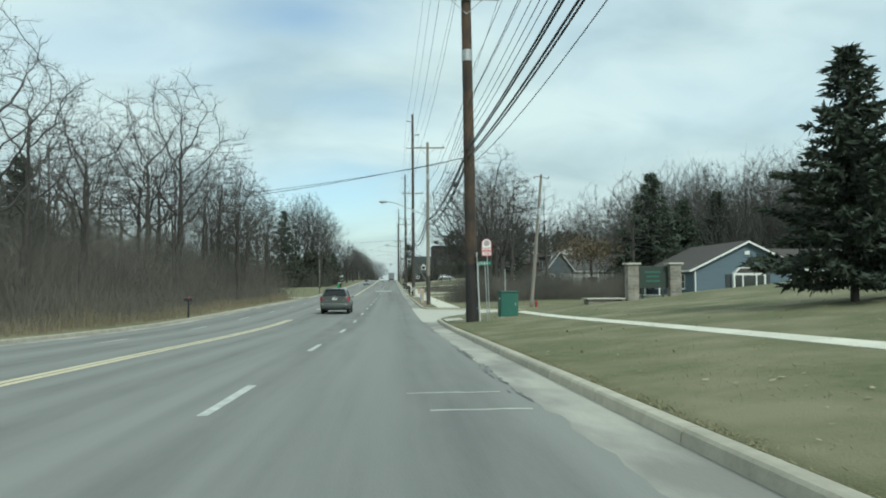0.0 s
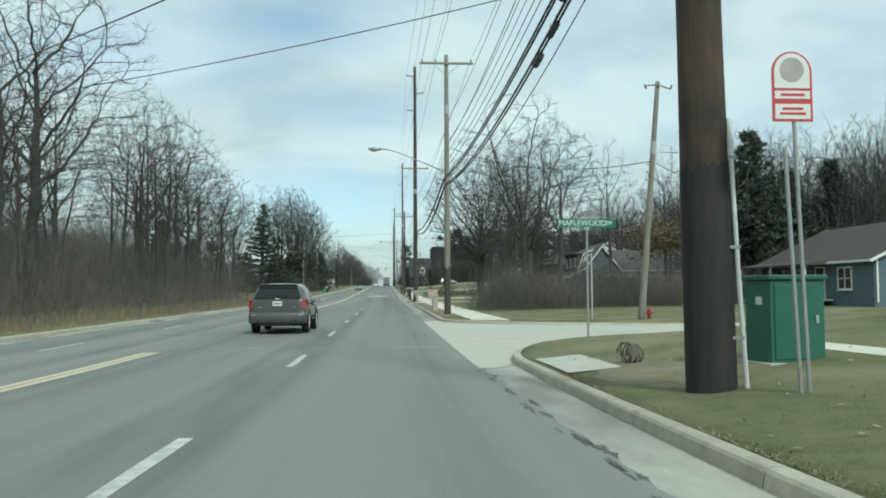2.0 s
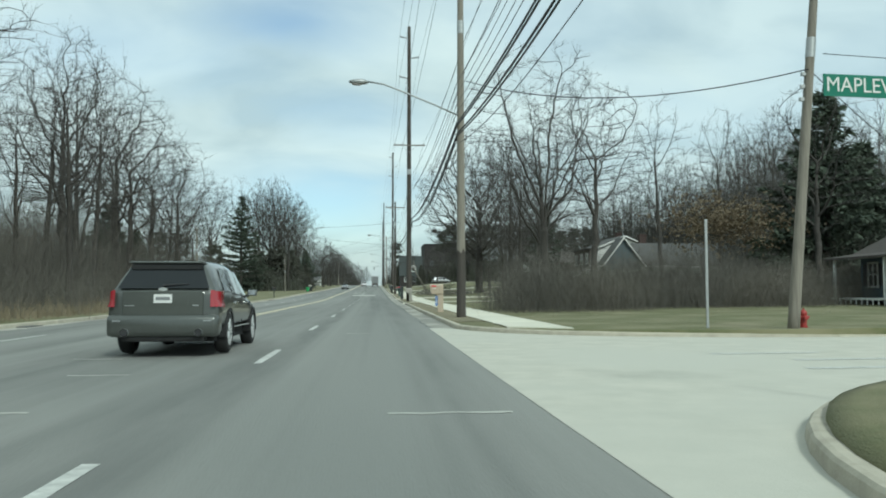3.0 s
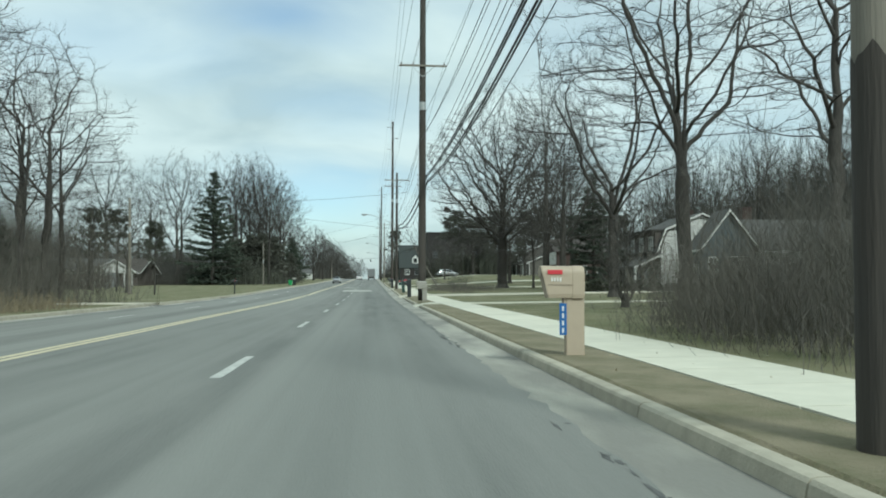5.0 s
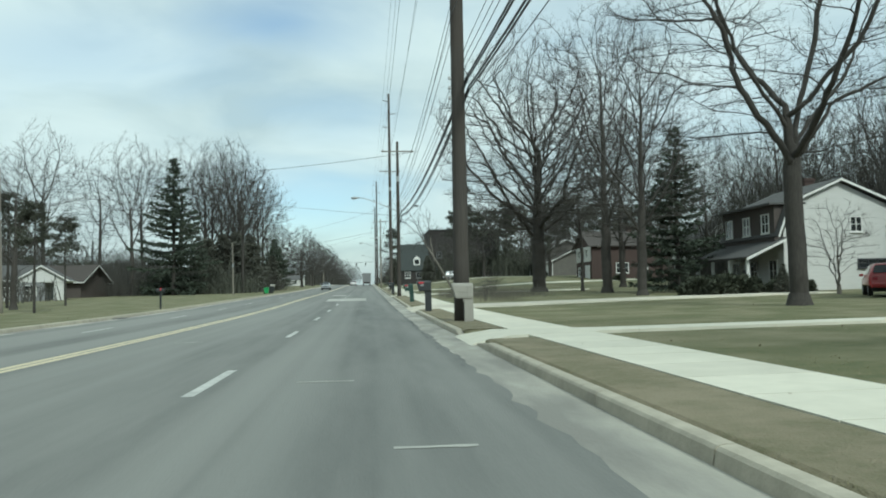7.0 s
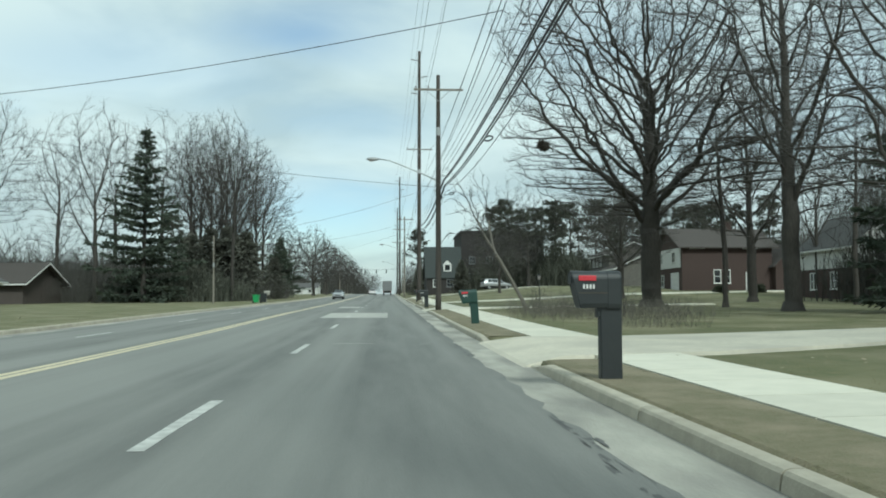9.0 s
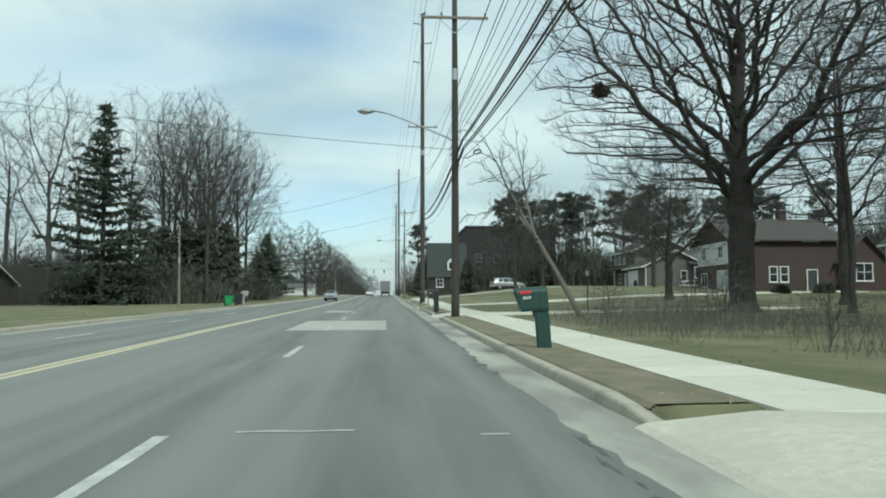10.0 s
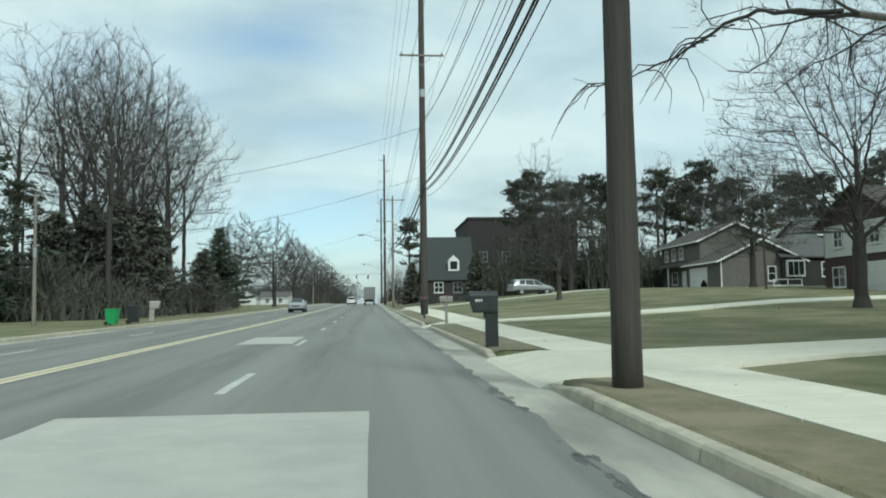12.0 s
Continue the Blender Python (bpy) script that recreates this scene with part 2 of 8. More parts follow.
M_SHINGLE = mat("brown_roof_shingles", (0.080, 0.069, 0.062), (0.058, 0.051, 0.047), scale=4, rough=0.95, bump=0.7, stretch=(1, 2.5, 2.5), spread=0.05, bump_scale=7)
M_SLATE_SIDING = mat("slate_grey_siding", (0.082, 0.104, 0.116), (0.068, 0.088, 0.098), scale=3, rough=0.75, bump=0.5, stretch=(0.2, 0.2, 5), bump_scale=2)
M_SLATE = mat("dark_slate_shingles", (0.050, 0.058, 0.056), (0.038, 0.044, 0.043), scale=4, rough=0.95, bump=0.7, stretch=(1, 2.5, 2.5), bump_scale=7)
M_SHINGLE_GREY = mat("grey_roof_shingles", (0.105, 0.103, 0.10), (0.075, 0.074, 0.073), scale=4, rough=0.95, bump=0.7, stretch=(1, 2.5, 2.5), spread=0.05, bump_scale=7)
M_DOOR = mat("dark_painted_door", (0.03, 0.035, 0.04), (0.045, 0.05, 0.055), scale=3, rough=0.5)
M_SHUTTER = mat("charcoal_shutter", (0.025, 0.028, 0.032), (0.04, 0.043, 0.047), scale=6, rough=0.6)
M_STONE_PIER = mat("coursed_stone", (0.30, 0.275, 0.235), (0.19, 0.175, 0.15), scale=3, rough=0.92, bump=0.6, spread=0.22, bump_scale=14)
M_SIGN_GREEN = mat("green_sign_sheeting", (0.012, 0.165, 0.105), (0.010, 0.145, 0.092), scale=3, rough=0.35)
M_SIGN_DARK = mat("dark_green_panel", (0.022, 0.036, 0.028), (0.030, 0.045, 0.034), scale=3, rough=0.5)
M_CABINET = mat("green_utility_paint", (0.028, 0.115, 0.085), (0.022, 0.095, 0.070), scale=1.5, rough=0.45, bump=0.05, c3=(0.035, 0.13, 0.095), scale3=1.0)
M_SIGN_WHITE = mat("white_sign_sheeting", (0.72, 0.72, 0.70), (0.66, 0.66, 0.64), scale=3, rough=0.35)
M_SIGN_RED = mat("red_sign_print", (0.50, 0.05, 0.06), (0.44, 0.045, 0.05), scale=3, rough=0.4)
M_SIGN_BLUE = mat("blue_address_plate", (0.020, 0.12, 0.36), (0.018, 0.10, 0.31), scale=3, rough=0.35)
M_TAN_PLASTIC = mat("sand_coloured_plastic", (0.43, 0.355, 0.27), (0.37, 0.305, 0.23), scale=2.5, rough=0.55, bump=0.05)
M_GREY_PLASTIC = mat("stone_coloured_plastic", (0.34, 0.325, 0.285), (0.28, 0.27, 0.24), scale=2.5, rough=0.6, bump=0.05)
M_BLACK_PLASTIC = mat("black_plastic", (0.018, 0.022, 0.024), (0.028, 0.032, 0.034), scale=2.5, rough=0.45)
M_GREEN_PLASTIC = mat("dark_green_plastic", (0.012, 0.042, 0.034), (0.016, 0.052, 0.042), scale=2.5, rough=0.45)
M_RED_FLAG = mat("red_plastic_flag", (0.55, 0.035, 0.05), (0.48, 0.03, 0.045), scale=3, rough=0.45)
M_HYDRANT = mat("red_hydrant_paint", (0.34, 0.040, 0.035), (0.26, 0.032, 0.028), scale=6, rough=0.5)
M_BIN_GREEN = mat("bright_green_bin", (0.045, 0.34, 0.11), (0.04, 0.29, 0.095), scale=2, rough=0.45)
M_HOSE = mat("weathered_corrugated_hose", (0.20, 0.19, 0.16), (0.045, 0.043, 0.04), scale=18, rough=0.7)
M_SUV = mat("graphite_metallic_paint", (0.088, 0.094, 0.086), (0.080, 0.085, 0.078), scale=20, rough=0.32, metallic=0.35, coat=0.9)
M_CAR_RED = mat("red_car_paint", (0.36, 0.022, 0.025), (0.32, 0.02, 0.022), scale=20, rough=0.35, coat=0.8)
M_CAR_SILVER = mat("silver_car_paint", (0.36, 0.365, 0.37), (0.33, 0.335, 0.34), scale=20, rough=0.32, metallic=0.6, coat=0.8)
M_CAR_WHITE = mat("white_car_paint", (0.70, 0.70, 0.70), (0.66, 0.66, 0.66), scale=20, rough=0.35, coat=0.8)
M_TYRE = mat("tyre_rubber", (0.016, 0.016, 0.017), (0.026, 0.026, 0.026), scale=12, rough=0.85, bump=0.2)
M_RIM = mat("alloy_rim", (0.62, 0.63, 0.63), (0.54, 0.55, 0.55), scale=6, rough=0.35, metallic=0.35)
M_CHROME = mat("chrome", (0.70, 0.70, 0.70), (0.62, 0.62, 0.62), scale=4, rough=0.14, metallic=1.0)
M_TAIL = mat("red_tail_lens", (0.34, 0.022, 0.032), (0.28, 0.018, 0.026), scale=8, rough=0.2, coat=1.0)
M_CLEAR_LENS = mat("clear_lens", (0.42, 0.37, 0.36), (0.34, 0.30, 0.29), scale=8, rough=0.2, coat=1.0)
M_TRAILER = mat("dull_trailer_panel", (0.30, 0.30, 0.28), (0.24, 0.24, 0.225), scale=1.5, rough=0.6)
M_SIGNAL = mat("signal_housing", (0.05, 0.05, 0.045), (0.04, 0.04, 0.036), scale=3, rough=0.6)
M_NEST = mat("dry_nest_twigs", (0.05, 0.04, 0.03), (0.08, 0.065, 0.05), scale=8, rough=0.95)


def glass(name, tint, rough=0.04):
    m = bpy.data.materials.new(name)
    m.use_nodes = True
    b = m.node_tree.nodes["Principled BSDF"]
    b.inputs["Base Color"].default_value = (*tint, 1)
    b.inputs["Roughness"].default_value = rough
    b.inputs["Specular IOR Level"].default_value = 0.9
    b.inputs["Coat Weight"].default_value = 0.6
    b.inputs["Coat Roughness"].default_value = 0.03
    return m


M_CAR_GLASS = glass("tinted_car_glass", (0.018, 0.022, 0.023))
M_REAR_GLASS = mat("privacy_glass", (0.010, 0.012, 0.014), (0.013, 0.015, 0.017), scale=3, rough=0.22)
M_PANE = glass("dark_window_glass", (0.030, 0.034, 0.036), 0.08)


# ---- mesh helpers ----
def mesh_object(name, verts, faces, material, smooth=False, parent=None):
    me = bpy.data.meshes.new(name)
    me.from_pydata([tuple(v) for v in verts], [], [tuple(f) for f in faces])
    me.materials.append(material)
    if smooth:
        me.shade_smooth()
    me.update()
    ob = new(name, me)
    if parent:
        ob.parent = parent
    return ob


def fast_mesh(name, verts, tris, material, parent=None, smooth=False):
    """A mesh of triangles from arrays of vertices and corner numbers."""
    verts, tris = np.asarray(verts, np.float32), np.asarray(tris, np.int32)
    me = bpy.data.meshes.new(name)
    me.vertices.add(len(verts))
    me.vertices.foreach_set("co", verts.ravel())
    me.loops.add(tris.size)
    me.loops.foreach_set("vertex_index", tris.ravel())
    me.polygons.add(len(tris))
    me.polygons.foreach_set("loop_start", np.arange(0, tris.size, 3, dtype=np.int32))
    me.polygons.foreach_set("loop_total", np.full(len(tris), 3, np.int32))
    me.materials.append(material)
    me.update(calc_edges=True)
    if smooth:
        me.shade_smooth()
    ob = new(name, me)
    if parent:
        ob.parent = parent
    return ob


def part(name, bm, material, parent, label="", smooth=False, m=None):
    """Links a bmesh as one mesh object under a thing or a part."""
    bmesh.ops.recalc_face_normals(bm, faces=bm.faces[:])
    me = bpy.data.meshes.new(name)
    bm.to_mesh(me)
    bm.free()
    me.materials.append(material)
    if smooth:
        me.shade_smooth()
    ob = new(name, me)
    if parent:
        ob.parent = parent
    if m is not None:
        ob.matrix_local = m
    return tagged(ob, label)


def thing(name, x, y, z, label, category, group="", rz=0, kind=""):
    ob = new(name)
    ob.empty_display_size = 0.2
    ob.matrix_basis = pose(x, y, z, 0, 0, rz)
    return tagged(ob, label, category, group, kind)


def box(bm, x0, x1, y0, y1, z0, z1, bevel=0.0, m=None):
    r = bmesh.ops.create_cube(bm, size=1.0, matrix=Matrix.Translation(((x0 + x1) / 2, (y0 + y1) / 2, (z0 + z1) / 2)) @ Matrix.Diagonal((x1 - x0, y1 - y0, z1 - z0, 1)))
    vs = r["verts"]
    if bevel:
        es = list({e for v in vs for e in v.link_edges})
        out = bmesh.ops.bevel(bm, geom=es, offset=bevel, segments=2, affect="EDGES", profile=0.6)
        vs = list({v for f in out["faces"] for v in f.verts} | {v for v in vs if v.is_valid})
    if m is not None:
        bmesh.ops.transform(bm, matrix=m, verts=[v for v in vs if v.is_valid])
    return bm


def tube(bm, p0, p1, r0, r1=None, n=10, caps=True):
    p0, p1 = Vector(p0), Vector(p1)
    d = p1 - p0
    m = Matrix.Translation((p0 + p1) / 2) @ d.to_track_quat("Z", "Y").to_matrix().to_4x4()
    bmesh.ops.create_cone(bm, cap_ends=caps, segments=n, radius1=r0, radius2=r0 if r1 is None else r1, depth=d.length, matrix=m)
    return bm


def prism(bm, outline, y0, y1, m=None):
    """An outline in x and z, pulled from y0 to y1."""
    a = [bm.verts.new((x, y0, z)) for x, z in outline]
    b = [bm.verts.new((x, y1, z)) for x, z in outline]
    bm.faces.new(a)
    bm.faces.new(b[::-1])
    for i in range(len(a)):
        j = (i + 1) % len(a)
        bm.faces.new((a[i], b[i], b[j], a[j]))
    if m is not None:
        bmesh.ops.transform(bm, matrix=m, verts=a + b)
    return bm


def B():
    return bmesh.new()


def smooth_step(a, b, v):
    u = min(max((v - a) / (b - a), 0.0), 1.0)
    return u * u * (3 - 2 * u)


# ---- the lie of the land ----
PROFILE_Y = [-75, -28, 0, 7.2, 14.5, 21.8, 28.8, 35.9, 43.0, 70.9, 77.6, 84.5, 90.8, 97.4, 125.2, 131.5, 139, 146, 152.8, 159.9, 167, 200, 233, 308, 401, 485, 650, 3000]
PROFILE_Z = [1.3, 0.47, 0, -0.12, -0.25, -0.40, -0.53, -0.70, -0.80, -0.70, -0.635, -0.67, -0.60, -0.57, -0.45, -0.42, -0.30, -0.27, -0.18, -0.05, 0.10, 0.58, 1.07, 2.4, 4.0, 4.7, 5.0, 5.0]


def road_z(y):
    """The height of the road along its length."""
    return float(sum(np.interp(y + d, PROFILE_Y, PROFILE_Z) for d in (-9, -4.5, 0, 4.5, 9)) / 5)


def lawn_z(x, y):
    """The height of the land beside the road."""
    if x > -5:
        d = max(x - 2.75, 0.0)
        w, w2 = 1 - smooth_step(47, 54.5, y), smooth_step(190, 235, y)
        rise = w * min(0.095 * d, 2.05) + (1 - w) * ((1 - w2) * 0.012 * min(d, 40) + w2 * min(0.098 * d, 1.92))
        return road_z(y) + 0.15 + rise
    d = max(-12.75 - x, 0.0)
    w = smooth_step(90, 130, y)
    return road_z(y) + 0.13 + (1 - w) * 0.012 * min(d, 50) - w * 0.008 * min(d, 45)


KERB_R, KERB_L = 2.55, -12.5


def bezier(p0, p1, p2, n):
    out = []
    for i in range(n + 1):
        t = i / n
        out.append(tuple((1 - t) ** 2 * a + 2 * t * (1 - t) * b + t * t * c for a, b, c in zip(p0, p1, p2)))
    return out


NEAR_BEND = bezier((KERB_R, 45.8), (2.9, 52.3), (9.5, 53.5), 14)
FAR_BEND = bezier((12.0, 63.3), (3.6, 63.9), (KERB_R, 69.5), 14)
SIDE_END = 95.0


def land_edge(y):
    """Where the land to the right of the road begins."""
    if y < 45.8 or y > 69.5:
        return KERB_R + 0.2
    if y <= 53.5:
        return float(np.interp(y, [p[1] for p in NEAR_BEND], [p[0] for p in NEAR_BEND])) + 0.2
    if y < 63.3:
        return SIDE_END
    return float(np.interp(y, [p[1] for p in FAR_BEND], [p[0] for p in FAR_BEND])) + 0.2


APRONS = ((115.75, 119.05), (139.95, 147.05), (178.65, 184.15), (203.95, 206.05), (246.45, 250.55))


# ---- ground ----
def build_ground():
    ys = sorted(set([-300, -150, -75] + list(np.arange(-60, 45, 2.5)) + [p[1] + 0.01 for p in NEAR_BEND] + [53.52] + list(np.arange(54, 63.3, 2.0)) + [63.28] + [p[1] + 0.02 for p in FAR_BEND]
                    + [e for a, b in APRONS for e in (a - 0.25, a, b, b + 0.25)] + list(np.arange(71, 300, 3.0)) + list(np.arange(300, 520, 10.0)) + [560, 650, 800, 1200, 2500]))
    steps = [0, 0.3, 0.8, 1.5, 2.2, 3, 4, 5, 6, 7.5, 9, 11, 13, 15, 18, 21, 25, 30, 36, 44, 55, 70, 95, 140, 250, 500, 1500]
    verts, faces, k = [], [], len(steps)
    for side in (1, -1):
        base = len(verts)
        for y in ys:
            e = land_edge(y) if side > 0 else KERB_L - 0.25
            for i, s in enumerate(steps):
                x = e + side * s
                bumps = 0.006 * noise.noise((x * 0.35, y * 0.35, 3.0)) + 0.006 * noise.noise((x * 1.1, y * 1.1, 8.0)) if s > 0.2 else 0.0
                z = lawn_z(x, y) + bumps * min(s, 1.0) - (0.02 if i == 0 else 0)
                if side > 0 and any(a <= y <= b for a, b in APRONS):
                    # the lawn gives way under the drives
                    z = min(z, road_z(y) + 0.01) if x < 3.7 else z - 0.04
                verts.append((x, y, z))
        for j in range(len(ys) - 1):
            for i in range(k - 1):
                a = base + j * k + i
                q = (a, a + 1, a + k + 1, a + k)
                faces.append(q if side > 0 else q[::-1])
        # the bed under the road closes the sheet
        if side > 0:
            right = [base + j * k for j in range(len(ys))]
        else:
            left = [base + j * k for j in range(len(ys))]
    bed_r, bed_l = [], []
    for j, y in enumerate(ys):
        bed_r.append(len(verts))
        verts.append((verts[right[j]][0] - 0.02, y, road_z(y) - 0.4))
        bed_l.append(len(verts))
        verts.append((verts[left[j]][0] + 0.02, y, road_z(y) - 0.4))
    for j in range(len(ys) - 1):
        faces.append((bed_r[j], right[j], right[j + 1], bed_r[j + 1]))
        faces.append((left[j], bed_l[j], bed_l[j + 1], left[j + 1]))
        faces.append((bed_l[j], bed_r[j], bed_r[j + 1], bed_l[j + 1]))
    ob = mesh_object("ground", verts, faces, M_GRASS, smooth=True)
    tagged(ob, "worn green and straw-coloured winter lawn on gently rolling land", "ground", kind="structure")


build_ground()


def strip(name, material, xs, ys, lift=0.0, edge=0.0, zfun=None, sag=0.0):
    """A sheet that lies on the road: xs across, ys along; edge makes its sides ragged."""
    rng = random.Random(len(name) + int(abs(xs[0]) * 100) + int(abs(ys[0])))
    verts, faces, k = [], [], len(xs)
    for y in ys:
        for i, x in enumerate(xs):
            if edge and i in (0, k - 1):
                x += rng.uniform(-edge, edge)
            verts.append((x, y, (zfun(x, y) if zfun else road_z(y)) + lift))
    for j in range(len(ys) - 1):
        for i in range(k - 1):
            a = j * k + i
            faces.append((a, a + 1, a + k + 1, a + k))
    return mesh_object(name, verts, faces, material, smooth=False)


def span(a, b, step):
    n = max(1, int(round((b - a) / step)))
    return [a + (b - a) * i / n for i in range(n + 1)]


# ---- road ----
LONG = [-200, -120] + span(-60, -6, 2.0) + span(-5.5, 230, 0.45)  + span(231, 300, 1.5) + span(304, 560, 8) + [650, 800, 1200, 2500]
ob = strip("road", M_ASPHALT, [-11.85, -9, -6.2, -4, -2.2, 0, 1.0, 1.8], LONG, 0.006, edge=0.075)
tagged(ob, "worn grey four-lane asphalt road with paler wheel tracks", "road", kind="structure")
ob = strip("gutter_1", M_GUTTER, [1.6, 2.0, KERB_R + 0.02], LONG, 0.0)
tagged(ob, "stained concrete gutter with crumbling asphalt edge", "gutter", kind="structure")
ob = strip("gutter_2", M_GUTTER, [KERB_L - 0.02, -12.1, -11.7], LONG, 0.0)
tagged(ob, "stained concrete gutter with crumbling asphalt edge", "gutter", kind="structure")


def side_road_z(x, y):
    return road_z(y) + 0.010 + 0.004 * max(x - 2.5, 0)


def build_side_road():
    verts, faces = [], []
    xs = [1.72, 2.0] + [2.55, 2.7, 2.95, 3.3, 3.8, 4.5, 5.5, 6.5, 8, 9.5, 12, 16, 22, 30, 40, 55, 75, SIDE_END]
    n = 12
    for x in xs:
        lo = 53.5 if x > 9.5 else float(np.interp(x, [p[0] for p in NEAR_BEND], [p[1] for p in NEAR_BEND]))
        hi = 63.3 if x > 12 else float(np.interp(-x, [-p[0] for p in FAR_BEND], [p[1] for p in FAR_BEND]))
        if x < KERB_R:
            lo, hi = 45.0, 70.0
        for i in range(n + 1):
            y = lo - 0.05 + (hi - lo + 0.1) * i / n
            verts.append((x, y, side_road_z(x, y)))
    for j in range(len(xs) - 1):
        for i in range(n):
            a = j * (n + 1) + i
            faces.append((a, a + n + 1, a + n + 2, a + 1))
    ob = mesh_object("road_2", verts, faces, M_CONCRETE)
    tagged(ob, "pale weathered concrete side street", "road", kind="structure")


build_side_road()


def kerb_height(y):
    """Kerbs dip at the drives."""
    h = 0.15
    for a, b in ((115.6, 119.2), (139.8, 147.2), (178.6, 184.2), (203, 207), (246, 251)):
        h = min(h, 0.03 + 0.12 * (1 - smooth_step(a - 0.9, a, y) * (1 - smooth_step(b, b + 0.9, y))))
    return h


def kerb_piece(path, holder, side):
    """One cast length of kerb along a path of plan points."""
    section = [(0.0, -0.25), (0.0, 0.0), (0.02, 0.75), (0.045, 0.94), (0.09, 1.0), (0.17, 1.0), (0.215, 0.93), (0.23, 0.7), (0.23, -0.25)]
    verts, faces, k = [], [], len(section)
    for j, (x, y) in enumerate(path):
        a, b = path[max(j - 1, 0)], path[min(j + 1, len(path) - 1)]
        d = Vector((b[0] - a[0], b[1] - a[1])).normalized()
        out = Vector((d.y, -d.x)) * side
        h = kerb_height(y) if (side > 0 and x < 2.7) else 0.15
        for s, t in section:
            z = road_z(y) + (t * h if t > 0 else t)
            verts.append((x + out.x * s, y + out.y * s, z))
    for j in range(len(path) - 1):
        for i in range(k - 1):
            a = j * k + i
            q = (a, a + k, a + k + 1, a + 1)
            faces.append(q if side > 0 else q[::-1])
    faces.append(tuple(range(k)))
    faces.append(tuple(range((len(path) - 1) * k, len(path) * k))[::-1])
    return mesh_object("kerb_stone", verts, faces, M_KERB, parent=holder)


def build_kerbs():
    k1 = tagged(new("kerb_1"), "rounded weathered concrete kerb beside the lawn", "kerb", kind="structure")
    k2 = tagged(new("kerb_2"), "rounded weathered concrete kerb beside the pavement", "kerb", kind="structure")
    k3 = tagged(new("kerb_3"), "low weathered concrete kerb beside the woods", "kerb", kind="structure")
    gap = 0.012

    def run(a, b, length, holder, x, side):
        y = a
        while y < b:
            e = min(y + length, b)
            pts = span(y + gap, e - gap, 1.0)
            if length > 8:
                pts = [y + gap, e - gap]
            kerb_piece([(x, v) for v in pts], holder, side)
            y = e
    run(-60, 45.8, 3.05, k1, KERB_R, 1)
    for i in range(0, 14, 2):
        kerb_piece(NEAR_BEND[i:i + 3], k1, 1)
    for a, b in ((9.52, 30), (30.02, 60), (60.02, 94)):
        kerb_piece([(a, 53.5), (b, 53.5)], k1, 1)
    for a, b in ((94, 60.02), (60, 30.02), (30, 12.02)):
        kerb_piece([(a, 63.3), (b, 63.3)], k2, 1)
    for i in range(0, 14, 2):
        kerb_piece(FAR_BEND[i:i + 3], k2, 1)
    run(69.5, 230, 3.05, k2, KERB_R, 1)
    run(230, 500, 15, k2, KERB_R, 1)
    run(-60, 230, 5.0, k3, KERB_L, -1)
    run(230, 500, 15, k3, KERB_L, -1)


build_kerbs()


